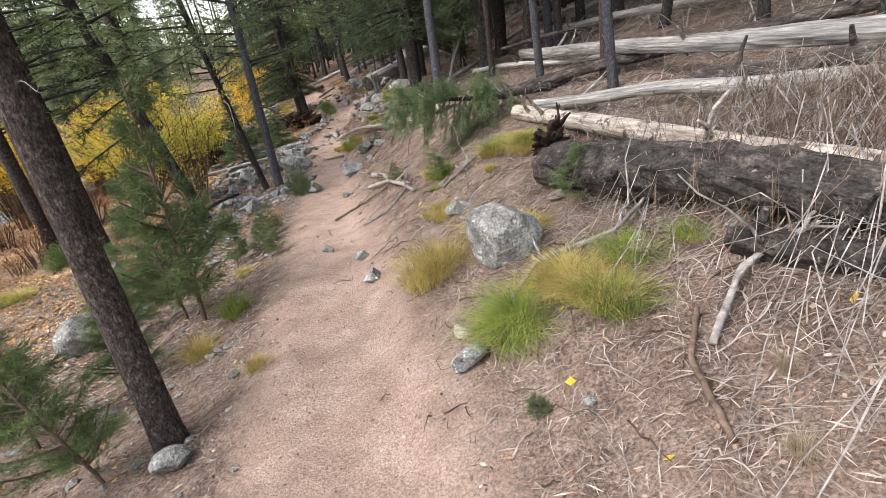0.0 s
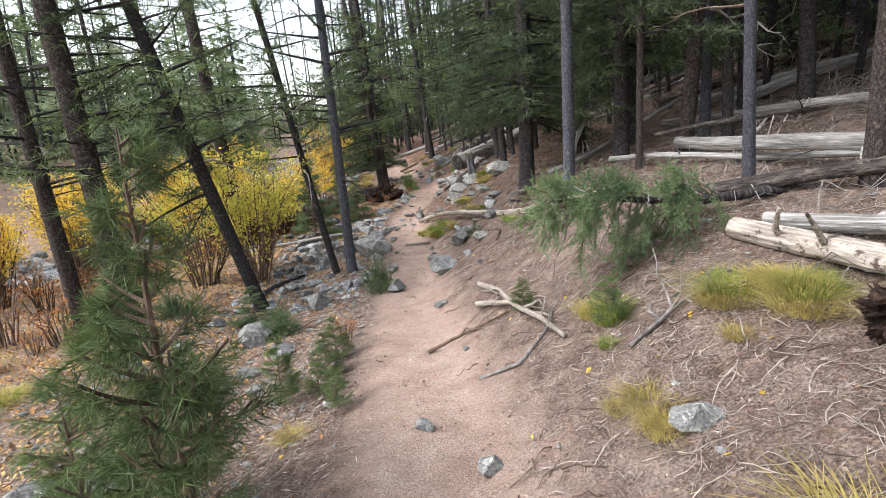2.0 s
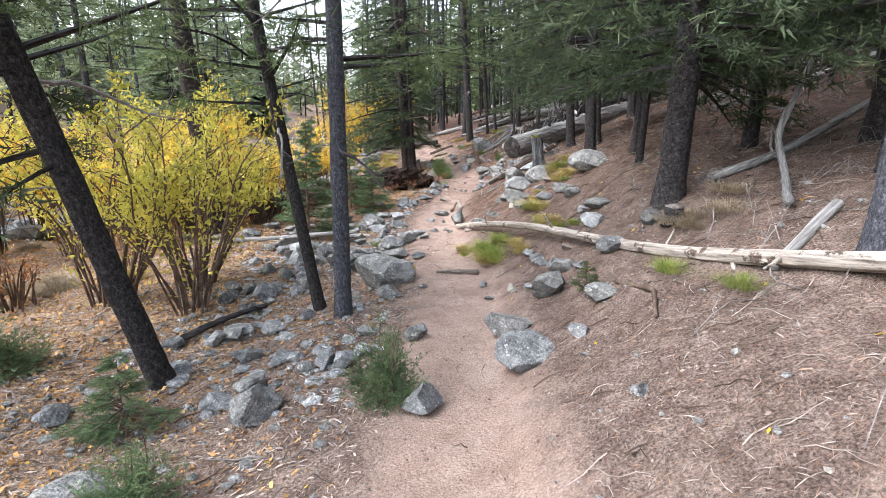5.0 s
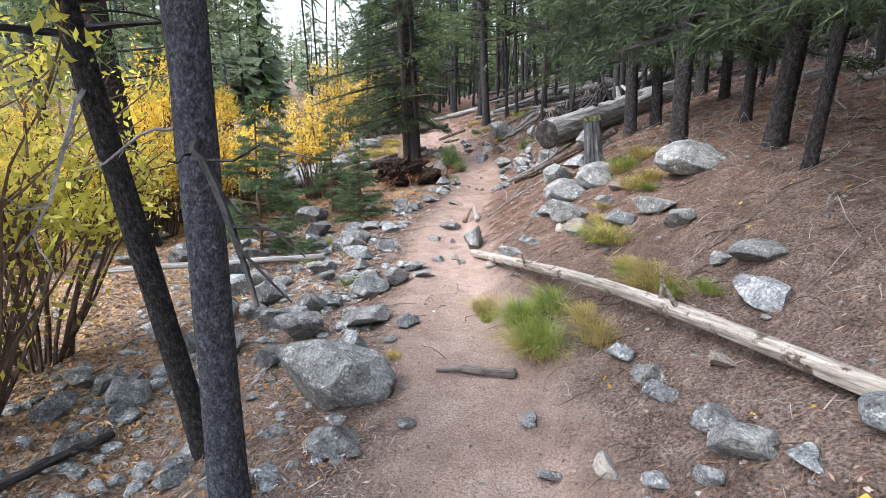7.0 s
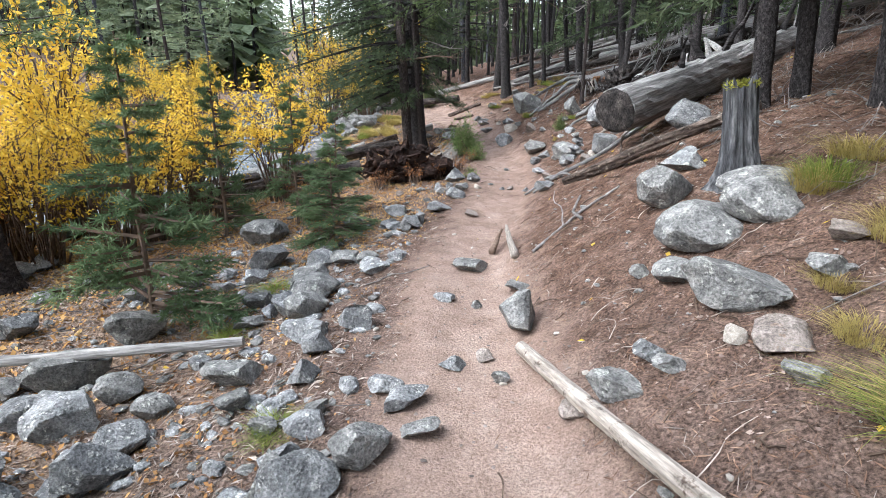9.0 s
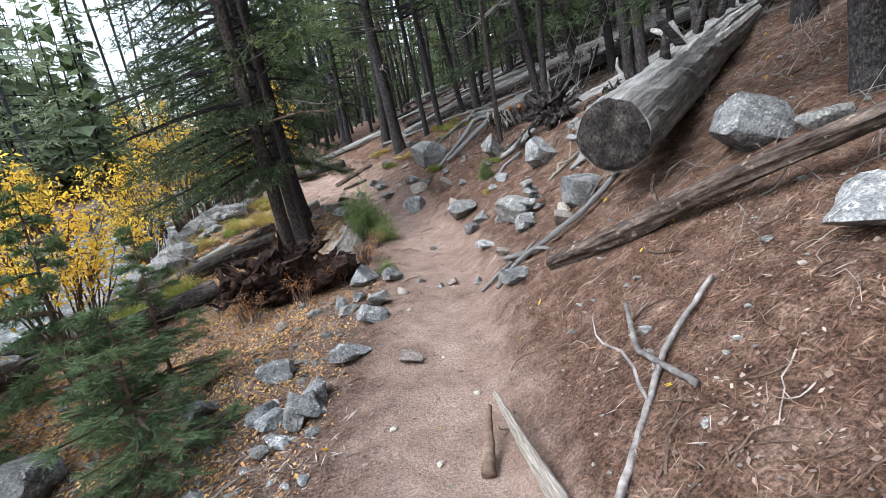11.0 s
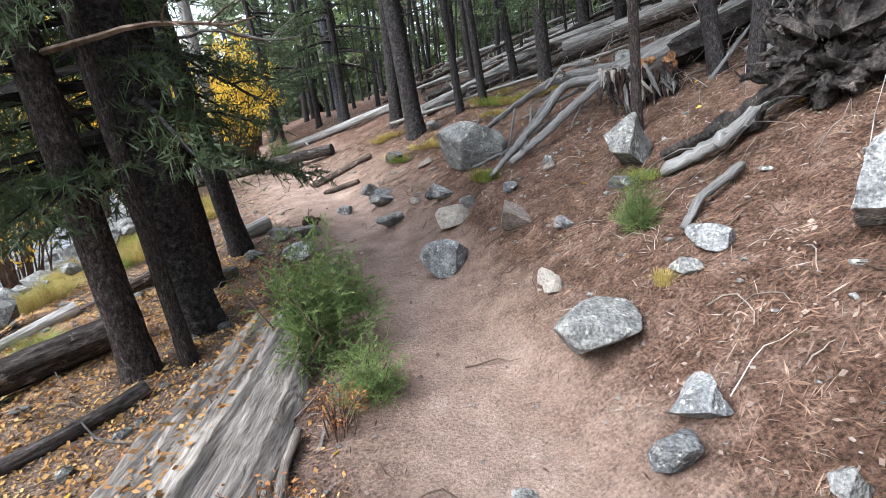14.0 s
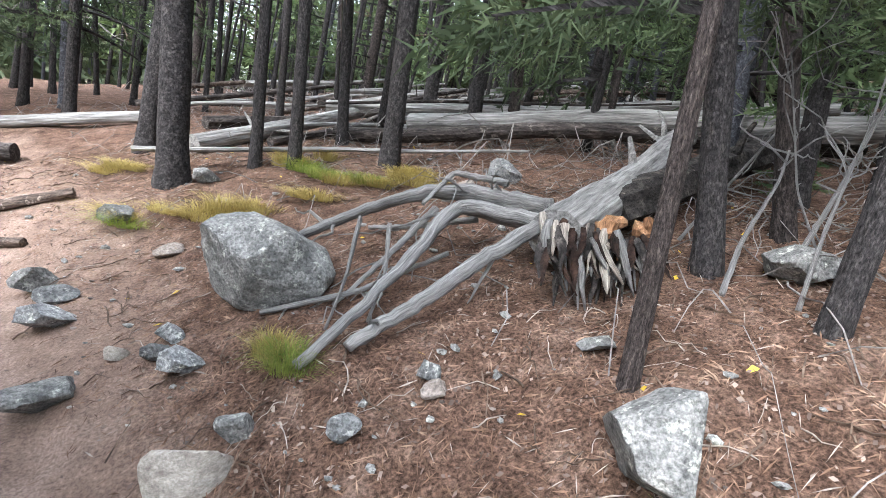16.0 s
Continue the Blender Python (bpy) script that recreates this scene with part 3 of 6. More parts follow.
# ---- trees ----
TRUNK = {k: [trunk_mesh("trunk", 15, 22, 46, mt, 10 + i + 5 * s) for s in range(3)] for i, (k, mt) in enumerate((("dark", M_BARK), ("brown", M_BARK_BROWN), ("blue", M_BARK_BLUE), ("silver", M_SILVER)))}
FAR_TRUNK = [trunk_mesh("trunk", 16, 9, 14, mt, 40 + i, .35) for i, mt in enumerate((M_BARK, M_BARK, M_BARK_BROWN, M_BARK_BLUE))]
CROWN_SPRUCE = [crown_mesh("crown", 1.1, 11, 1.8, 90, 26, 15, .10, M_SPRUCE, 60 + i, .32, taper=.6, fat=.15) for i in range(3)]
CROWN_PINE = [crown_mesh("crown", 2.3, 11, 1.7, 52, 20, 12, .12, M_PINE, 70 + i, .12, .15, taper=.6, fat=.10) for i in range(3)]
CROWN_FAR = [crown_mesh("crown", lo, 13, sp, 52, 11, 9, .17, mt, 80 + i, .25, taper=.55, far=True, fat=.2) for i, (lo, sp, mt) in enumerate(((1.0, 2.1, M_SPRUCE), (1.8, 2.2, M_PINE), (.6, 1.9, M_SPRUCE), (2.2, 2.3, M_PINE), (.8, 1.9, M_BLUEFIR)))]
CROWN_THIN = [crown_mesh("crown", lo, 13, sp, 44, 9, 4, .34, mt, 90 + i, .25, taper=.55, far=True, fat=.34) for i, (lo, sp, mt) in enumerate(((1.0, 2.1, M_SPRUCE), (1.8, 2.2, M_PINE), (.6, 1.9, M_SPRUCE), (2.2, 2.3, M_PINE), (.8, 1.9, M_BLUEFIR)))]
# Far crowns whose needle colour carries the haze and light.
CROWN_HAZED = [crown_mesh("crown", lo, 13, sp, 46, 10, 6, .24, M_PINE_HAZED, 96 + i, .2, taper=.6, far=True, fat=.22) for i, (lo, sp) in enumerate(((1.2, 1.8), (2.4, 2.1)))]
DEAD_BRANCH = [dead_branch_mesh("branch", 100 + i, mt) for i, mt in enumerate((M_BARK, M_BARK, M_TWIG, M_STICK))]
KINDS = {
    "pine": ("brown", "pine", 9, "pine_tree", "slim pine with rough brown bark and bare lower limbs"),
    "bark": ("brown", "pine", 7, "pine_tree", "large pine with deeply furrowed brown-black bark"),
    "dark": ("dark", "pine", 8, "pine_tree", "dark-barked pine with a high crown and dead lower limbs"),
    "blue": ("blue", "pine", 7, "pine_tree", "straight pine with smooth blue-grey bark"),
    "broad": ("dark", "spruce", 5, "spruce_tree", "old spruce with a stout dark trunk and drooping boughs"),
    "spruce": ("dark", "spruce", 6, "spruce_tree", "dark spruce with drooping green boughs almost to the ground"),
    "bare": ("brown", "pine", 10, "pine_tree", "pine with brown scaly bark and bare arching limbs"),
    "pole": ("dark", "", 5, "dead_tree", "thin dead standing pine with a bare dark trunk"),
    "silver": ("silver", "", 14, "dead_tree", "standing dead tree with bare silver-grey wood"),
}
PLACED = []


def tree(x, y, r, lx, ly, kind):
    bark, crown, stubs, name, label = KINDS[kind]
    z = float(ground(x, y))
    lean = Vector((0, 0, 1)).rotation_difference(Vector((lx, ly, 1)).normalized()).to_matrix().to_4x4()
    root = thing(name, label, "tree", "trees along the trail", m=Matrix.Translation((x, y, z - .03)) @ lean)
    rng = np.random.default_rng(int(abs(x * 131 + y * 977) * 10))
    s = rng.uniform(.9, 1.15)
    part("trunk", FAR_TRUNK[0] if kind == "pole" else TRUNK[bark][rng.integers(3)], root, Matrix.Rotation(rng.uniform(0, 6), 4, 'Z') @ Matrix.Diagonal((r * .8, r * .8, s, 1)))
    if crown:
        c = (CROWN_SPRUCE if crown == "spruce" else CROWN_PINE)[rng.integers(3)]
        k = .55 if 19 < y < 24 and x < -4 else .6 + 2.4 * min(r, .2) if crown == "spruce" else .6 + 3 * min(r, .2)
        part("crown", c, root, Matrix.Rotation(rng.uniform(0, 6), 4, 'Z') @ Matrix.Diagonal((k, k, s, 1)))
    for i in range(stubs):
        h = rng.uniform(1.5, 4.8)
        L = rng.uniform(.35, 1.1) if y > 4 else rng.uniform(.2, .4)
        part("branch", DEAD_BRANCH[2 if kind == "silver" else rng.integers(4)], root, Matrix.Translation((0, 0, h)) @ Matrix.Rotation(rng.uniform(0, 6.28), 4, 'Z') @ Matrix.Rotation(rng.uniform(-.4, .4), 4, 'Y') @ Matrix.Translation((r * .5, 0, 0)) @ Matrix.Scale(L, 4))
    PLACED.append((x, y))
    return root


def far_forest():
    """The woods beyond: thin straight trees, denser uphill and across the creek."""
    rng = np.random.default_rng(21)
    spots = []
    tries = 0
    while len(spots) < 340 and tries < 40000:
        tries += 1
        x, y = rng.uniform(-48, 40), rng.uniform(-6, 74)
        d, c = x - trail_x(y), x - creek_x(y)
        if y < 9 and d < 2.5 + .5 * (9 - y) and d > -6:
            continue
        if -3.0 < d < 2.2 and y < 31 or abs(c) < 3.4:
            continue
        if d < -2.5 and c > -3 and (y < 31 or rng.uniform() < .6):
            continue
        if d < 0 and c > -14 and rng.uniform() < .7:
            continue
        if 0 < d < 5 and 9 < y < 30 and rng.uniform() < .72:
            continue
        far = math.hypot(x + 2, y - 10)
        if rng.uniform() < np.clip((far - 26) / 44, 0, .8):
            continue
        if y < 5 and abs(d) < 5:
            continue
        if any((x - a) ** 2 + (y - b) ** 2 < (1.0 + .02 * far) ** 2 for a, b in PLACED + spots):
            continue
        spots.append((x, y))
    more, tries = len(spots) + 120, 0
    while len(spots) < more and tries < 20000:
        tries += 1
        y = rng.uniform(6, 36)
        x = float(trail_x(y)) + rng.uniform(5.0, 17)
        if all((x - a) ** 2 + (y - b) ** 2 > 1.0 for a, b in PLACED + spots):
            spots.append((x, y))
    for x, y in spots:
        d = x - trail_x(y)
        z = float(ground(x, y))
        r = rng.uniform(.045, .13)
        k = rng.integers(5)
        if d < 0:
            k = rng.choice([1, 3, 4, 0])
        name, label = (("spruce_tree", "dark green spruce in the woods behind") if k in (0, 2, 4) else ("pine_tree", "tall thin pine in the woods behind"))
        root = thing(name, label, "tree", "trees of the woods", m=Matrix.Translation((x, y, z - .05)) @ pose(0, 0, 0, rng.normal(0, 2.5), rng.normal(0, 2.5), rng.uniform(0, 360)))
        s = rng.uniform(.75, 1.25)
        part("trunk", FAR_TRUNK[rng.integers(4)], root, Matrix.Diagonal((r, r, s, 1)))
        w = rng.uniform(.75, 1.15)
        # Left of the trail the crowns take the needles with haze painted in.
        part("crown", (CROWN_HAZED[k % 2] if d < 0 else (CROWN_FAR if min(math.hypot(x + 2, y - 12), math.hypot(x + 2.5, y - 22)) < 16 else CROWN_THIN)[k]), root, Matrix.Diagonal((w, w, s, 1)))


def distant_woods():
    """The wooded hillsides beyond, one mesh of rough conifers, most with haze painted into their colour."""
    rng = np.random.default_rng(23)
    V, T, M, k = [], [], [], 0
    for i in range(1100):
        a, r = rng.uniform(-1.75, 1.75), rng.uniform(38, 150)
        x, y = -2 + math.sin(a) * r, 12 + math.cos(a) * r
        if abs(x - creek_x(y)) < 4:
            continue
        z, h, w = float(ground(x, y)), rng.uniform(8, 17), rng.uniform(1.3, 2.4)
        n = 64
        f = np.sort(rng.uniform(.06, 1, n))
        az = rng.uniform(0, 6.28, n)
        out = np.stack([np.cos(az), np.sin(az), rng.uniform(-.7, -.1, n)], 1)
        c = np.stack([np.zeros(n), np.zeros(n), f * h + .4], 1)
        L = (w * (1.05 - f) ** .7 * rng.uniform(.6, 1.2, n) + .15)[:, None]
        side = np.stack([-np.sin(az), np.cos(az), rng.normal(0, .3, n)], 1) * L * .34
        v = np.stack([c, c + out * L * .9 + side, c + out * L * .9 - side], 1).reshape(-1, 3)
        st = np.array([[-.13, 0, 0], [.13, 0, 0], [0, 0, h], [0, -.13, 0], [0, .13, 0]])
        V.append(np.r_[v, st] + np.array([x, y, z]))
        T.append(np.r_[np.arange(3 * n).reshape(-1, 3), [[3 * n, 3 * n + 1, 3 * n + 2], [3 * n + 3, 3 * n + 4, 3 * n + 2]]] + k)
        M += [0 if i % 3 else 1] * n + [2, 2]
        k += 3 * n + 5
    tagged(new("distant_woods", mesh_of("distant_woods", np.concatenate(V), np.concatenate(T), [M_PINE_HAZED, M_PINE, M_BARK], M)), "dense conifer woods on the hills around the creek, coloured pale for haze", "woods", kind="stuff")


# ---- stones ----
ROCKS = [rock_mesh("rock", 200 + i, (M_ROCK, M_ROCK, M_ROCK_DARK, M_ROCK_DARK, M_ROCK, M_ROCK_TAN, M_ROCK_DARK)[i % 7], 4, (.9, .5, 1, 1, .7, .9, .8)[i % 7]) for i in range(14)]
PALE_ROCK = rock_mesh("rock", 300, M_ROCK_PALE, 3, .9)
BOULDERS = [rock_mesh("boulder", 310 + i, M_ROCK, 5, .6) for i in range(4)]
ROCK_WORDS = {"rotten_root_wood": "dark crumbling wood", "lichened_granite": "grey granite rock blotched with pale lichen", "dark_slate_rock": "dark blue-grey angular rock", "tan_dusty_rock": "dusty tan rock", "pale_quartz_rock": "pale cream quartz rock"}


def rock(x, y, w, dep, h, turn, mesh=None, tilt=0):
    rng = np.random.default_rng(int(abs(x * 517 + y * 331) * 10))
    big = w > .42
    me = mesh or (BOULDERS[rng.integers(4)] if big else ROCKS[rng.integers(14)])
    if not mesh and not big and w < .13 and rng.uniform() < .2:
        me = PALE_ROCK
    greys = [q for q in (BOULDERS if big else ROCKS) if "grey" in ROCK_WORDS[q.materials[0].name]]
    if not mesh and w > .2 and greys and me not in greys:
        me = greys[rng.integers(len(greys))]
    words = ROCK_WORDS[me.materials[0].name] + (" half sunk in the slope" if big else " lying on the dirt")
    m = Matrix.Translation((x, y, float(ground(x, y)) - .16 * h)) @ pose(0, 0, 0, rng.normal(0, 5) + tilt, rng.normal(0, 6), turn) @ Matrix.Diagonal((w * 1.06, dep * 1.06, h * (1.42 if w > .3 else 1.22), 1))
    return thing("boulder" if big else "rock", words, "boulder" if big else "rock", "rocks beside the trail", me, m)


# ---- low plants ----
GRASS = {"g": [grass_mesh("grass", 400 + i, 620, M_GRASS) for i in range(3)], "y": [grass_mesh("grass", 410 + i, 620, M_GRASS_Y) for i in range(3)], "d": [grass_mesh("grass", 420, 500, M_GRASS_D)]}
GRASS_WORDS = {"g": "tuft of green and yellowing bunch grass", "y": "straw-yellow clump of bunch grass", "d": "small dry grey-brown tuft of grass"}


def grass_clump(x, y, w, h, colour):
    rng = np.random.default_rng(int(abs(x * 91 + y * 733) * 10))
    root = thing("grass_clump", GRASS_WORDS[colour], "grass", "bunch grass", m=Matrix.Translation((x, y, float(ground(x, y)) - .01)))
    n = max(1, min(8, round((w / .24) ** 1.6)))
    for i in range(n):
        a, b = (0, 0) if n == 1 else rng.uniform(-.5, .5, 2) * w * .85
        mixed = "g" if colour == "y" and rng.uniform() < .25 else "y" if colour == "g" and rng.uniform() < .35 else colour
        me = GRASS[mixed][rng.integers(len(GRASS[mixed]))]
        s = min(w, .36) * rng.uniform(.8, 1.2)
        part("tuft", me, root, Matrix.Translation((a, b, float(ground(x + a, y + b) - ground(x, y)))) @ Matrix.Rotation(rng.uniform(0, 6), 4, 'Z') @ Matrix.Diagonal((s, s, h * rng.uniform(.75, 1.1), 1)))


YOUNG = {"pine": [crown_mesh("foliage", .12, .98, .26, 46, 13, 30, .055, M_PINE, 430 + i, -.1, .35, .7, M_STICK, fat=.05) for i in range(3)],
         "fir": [crown_mesh("foliage", .08, .98, .30, 52, 18, 26, .032, M_BLUEFIR, 440 + i, .15, .1, .8, M_STICK, fat=.13) for i in range(3)]}
STEM_RNG = np.random.default_rng(5)
STEM = mesh_of("stem", *tube(wander((0, 0, -.05), (0, 0, 1), 10, .01, STEM_RNG), (.011, .008, .002), 7, .05, STEM_RNG), M_STICK)


def young_tree(x, y, h, w, kind="pine", lx=0.0, ly=0.0):
    rng = np.random.default_rng(int(abs(x * 77 + y * 379) * 10))
    words = "young pine sapling with long soft green needles" if kind == "pine" else "small blue-green fir with dense short needles"
    lean = Vector((0, 0, 1)).rotation_difference(Vector((lx, ly, 1)).normalized()).to_matrix().to_4x4()
    root = thing("young_pine" if kind == "pine" else "young_fir", words, "sapling", "young conifers", m=Matrix.Translation((x, y, float(ground(x, y)))) @ lean)
    part("stem", STEM, root, Matrix.Diagonal((h, h, h, 1)))
    part("foliage", YOUNG[kind][rng.integers(3)], root, Matrix.Rotation(rng.uniform(0, 6), 4, 'Z') @ Matrix.Diagonal((w / .52, w / .52, h, 1)))
    return root


BUSH = [bush_mesh("foliage", 450 + i, 100, 24, .026, .0075, M_JUNIPER, wood=M_STICK, twig=10) for i in range(2)]
BUSH_FIR = bush_mesh("foliage", 455, 100, 24, .026, .0075, M_BLUEFIR, twig=10)


def bush(x, y, w, h, kind=0):
    root = thing("evergreen_bush", "low bushy evergreen with soft green needled shoots", "bush", "evergreen bushes", m=Matrix.Translation((x, y, float(ground(x, y)) - .02)))
    rng = np.random.default_rng(int(abs(x * 57 + y * 779) * 10))
    shape = Matrix.Rotation(rng.uniform(0, 6), 4, 'Z') @ Matrix.Diagonal((w, w, h, 1))
    foliage, stems = (*BUSH, BUSH_FIR)[kind]
    part("foliage", foliage, root, shape)
    for me in stems:
        part("stem", me, root, shape)
    return root


def willow_set(seed, n, height, spread, leaves, size, mat, low, far=True):
    lines = willow_stems(seed, n, height, spread)
    rng = np.random.default_rng(seed)
    v, f = join([tube(a[::2] if far else a, (.016 if len(a) == 9 else .007, .003), 3, cap=False) for a in lines])
    wood = mesh_of("branchwork", v, f[0], M_WILLOW_STEM) if far else [mesh_of("stem", *(lambda t: (t[0], t[1][0]))(tube(a, (.016 if len(a) == 9 else .007, .003), 4, cap=False)), M_WILLOW_STEM) for a in lines]
    return wood, leafy_mesh("foliage", seed, lines, leaves, size, mat, low)


WILLOW = [willow_set(460, 24, 2.3, 1.5, 3600, .065, M_YELLOWGREEN, .1, False), willow_set(461, 34, 2.3, .9, 3000, .066, M_YELLOW, .28), willow_set(462, 40, 2.0, .8, 2600, .062, M_YELLOW, .42)]
WILLOW_RUST = willow_set(463, 16, .8, .5, 330, .05, M_RUST, .2)


def willow(x, y, k, s=1.0, sz=1.0):
    root = thing("willow_bush", ("willow bush of many thin stems with yellow-green leaves", "bright yellow autumn willow bush", "golden willow bush with bare brown stems below")[k], "bush", "willows by the creek", m=Matrix.Translation((x, y, float(ground(x, y)) - .03)))
    turn = Matrix.Rotation((x * 7 + y * 3) % 6.28, 4, 'Z') @ Matrix.Diagonal((s, s, s * sz, 1))
    for me in WILLOW[k][0] if k == 0 else [WILLOW[k][0]]:
        part("stem" if k == 0 else "branchwork", me, root, turn)
    part("foliage", WILLOW[k][1], root, turn)


# ---- dead wood ----
LOG_WORDS = {"silver": ("weathered silver-grey fallen log", M_SILVER), "pale": ("pale peeled fallen log", M_PALE), "char": ("black charred fallen log", M_CHAR), "dark": ("dark-barked fallen log", M_LOG_BARK), "brown": ("fallen log with flaking brown bark", M_LOG_FLAKING), "rot": ("rotting red-brown log", M_ROT)}


def log(a, b, r0, r1, kind="silver", stubs=4, bend=.012, name="fallen_log", words="", sides=14, where=" lying on the slope"):
    """A fallen trunk from a to b (points of its axis), with broken ends and limb stubs as parts."""
    rng = np.random.default_rng(int(abs(a[0] * 331 + b[1] * 177 + r0 * 999) * 10))
    A, B = np.array(a, float), np.array(b, float)
    L = float(np.linalg.norm(B - A))
    text, mt = LOG_WORDS[kind]
    q = Vector((0, 0, 1)).rotation_difference(Vector(B - A).normalized())
    root = thing(name, (words or text) + ("" if words else where), "log" if name == "fallen_log" else "branch", "fallen dead wood", m=Matrix.LocRotScale(a, q, None))
    line = wander((0, 0, 0), (0, 0, L), max(8, int(L / .12)), bend, rng)
    v, f = tube(line, (r0, r0 * .98, (r0 + r1) / 2, r1), sides, .12 if kind in ("char", "brown", "rot") else .06, rng)
    part("trunk" if r0 > .05 else "stick", mesh_of("trunk", v, f, mt, smooth=False), root)
    for i in range(stubs):
        s, az = rng.uniform(.1, .97), rng.uniform(0, 6.28)
        c = np.array([np.interp(s, np.linspace(0, 1, len(line)), line[:, k]) for k in range(3)])
        rr = r0 + (r1 - r0) * s
        out = np.array([math.cos(az), math.sin(az), rng.uniform(.1, .8)])
        k = rng.uniform(.06, .2) + rr * rng.uniform(.5, 1.2)
        v, f = tube(wander(c, c + out * (rr + k), 4, .05, rng), (rr * .28 + .004, rr * .1 + .002), 6, .1, rng)
        part("stub", mesh_of("stub", v, f, mt), root)
    return root


def on(x, y, up=0.0):
    return (x, y, float(ground(x, y)) + up)


def branch(points, r0, r1, mat, words, side=0, name="dead_branch", n=34, sides=10):
    """A crooked dead limb through a few points of the ground plan (x, y, height over the ground)."""
    rng = np.random.default_rng(int(abs(points[0][0] * 331 + points[-1][1] * 177) * 10))
    P = np.array([on(x, y, u + r0 * .7) for x, y, u in points])
    t = np.r_[0, np.cumsum(np.linalg.norm(np.diff(P, axis=0), axis=1))]
    n = int(np.clip(t[-1] / max(r0, r1) / .8, 8, n))
    s = np.linspace(0, t[-1], n)
    line = np.stack([np.interp(s, t, P[:, k]) for k in range(3)], 1)
    line[1:-1] = (line[:-2] + line[1:-1] * 2 + line[2:]) / 4
    line[1:-1] = (line[:-2] + line[1:-1] * 2 + line[2:]) / 4
    o = line[0].copy()
    root = thing(name, words, "branch", "dead branches", m=Matrix.Translation(o))
    line = line - o + rng.standard_normal((n, 3)) * min(r0, r1) * .12
    part("limb", limb_mesh("limb", line, (r0, (r0 + r1) / 2, r1), sides, mat, .16, rng), root)
    for i in range(side):
        k = rng.integers(n // 4, n - 2)
        w = unit(unit(line[k + 1] - line[k]) + rng.standard_normal(3) * np.array([.8, .8, .35]) + np.array([0, 0, .12]))
        L = rng.uniform(.15, .5)
        part("twig", limb_mesh("twig", wander(line[k], line[k] + w * L, 7, .14, rng), (r1 * .8 + .002, .0025), 5, mat, .12, rng), root)
    return root


# ---- fallen logs beside the trail ----
log(on(-2.34, 14.05, .05), on(.55, 7.7, .08), .038, .052, "pale", 7, .014, words="long pale peeled log lying slantwise beside the trail")
BIG_LOG = log((-1.55, 17.25, .88), (1.7, 21.1, 1.95), .235, .21, "silver", 9, .004, words="thick grey weathered log with a dark end", sides=24)
log((-1.97, 17.38, .10), (-.75, 15.75, 1.02), .06, .045, "brown", 2, words="slim fallen pole with peeling brown bark")
log((0.87, 3.70, 0.63), (1.76, 0.92, 0.89), .15, .10, "char", 7, .012, words="thick black charred log with a broken end", sides=20)
log(on(1.2, 1.95, .05), on(1.6, 1.0, .06), .06, .05, "char", 2)
log((1.02, 5.72, 0.79), (1.67, 1.82, 0.87), .075, .07, "pale", 5, .01, words="white-barked log with dark blotches of rot")
log((1.79, 9.08, 1.28), (2.93, 1.26, 1.24), .075, .085, "silver", 4)
log((1.23, 5.74, 0.83), (3.08, 2.11, 1.15), .055, .065, "silver", 6)
log((2.21, 4.17, 1.02), (2.84, 2.42, 1.20), .085, .095, "dark", 5)
log(on(1.0, 6.7, .05), on(4.6, 4.6, .12), .06, .07, "dark", 4)
log(on(1.0, 9.4, .16), on(3.4, 5.2, .10), .035, .03, "silver", 8)
log(on(2.2, 11.0, .2), on(5.2, 6.0, .2), .06, .05, "silver", 6)
log(on(.3, 10.9, .06), on(4.5, 13.8, .2), .04, .035, "silver", 5)
log(on(.5, 9.3, .05), on(.0, 8.9, .05), .035, .03, "silver", 1)
log(on(-3.06, 26.25, .12), on(.74, 29.8, .25), .09, .07, "silver", 4)
log(on(-.77, 26.7, .22), on(3.4, 22.3, .45), .11, .13, "silver", 6)
log(on(-1.68, 26.5, .10), on(2.6, 23.6, .15), .08, .09, "dark", 5)
log(on(-3.0, 27.4, .1), on(2.8, 31.5, .3), .08, .07, "dark", 4)
log(on(-1.5, 28.2, .2), on(4.5, 25.4, .4), .10, .08, "silver", 5)
log(on(-4.6, 26.9, .1), on(-7.6, 27.6, .2), .09, .08, "dark", 3)
log(on(-5.9, 28.6, .1), on(-3.4, 27.7, .12), .07, .07, "silver", 3)
log(on(-5.05, 19.4, .10), on(-7.6, 18.3, .14), .10, .09, "dark", 3)
log(on(-4.95, 21.3, .12), on(-7.6, 18.9, .30), .105, .10, "dark", 4, words="grey-brown log wedged among other logs by the creek")
log(on(-5.4, 22.9, .10), on(-8.2, 19.8, .28), .085, .08, "brown", 3)
log(on(-4.45, 20.55, .04), on(-5.6, 19.2, .04), .04, .035, "dark", 3)
log(on(-5.9, 22.2, .06), on(-7.9, 20.2, .2), .06, .05, "silver", 2)
log((-.95, 20.85, .98), (1.4, 21.3, 1.85), .13, .12, "silver", 5)
log(on(-.97, 22.75, .16), on(2.2, 24.0, .25), .13, .12, "char", 4, words="long charred log lying across the slope")
log(on(-.8, 27.2, .10), on(2.6, 23.9, .5), .07, .06, "silver", 3)
log(on(-6.34, 13.5, .10), on(-4.05, 14.1, .10), .034, .03, "silver", 2, words="grey pole lying across the stones")
log(on(-5.05, 23.25, .08), on(-4.72, 23.55, .08), .08, .08, "silver", 0, words="short sawn piece of grey log")
log(on(-4.63, 25.42, .02), on(-3.8, 25.36, .05), .05, .035, "brown", 1, words="worn brown root log embedded in the trail")
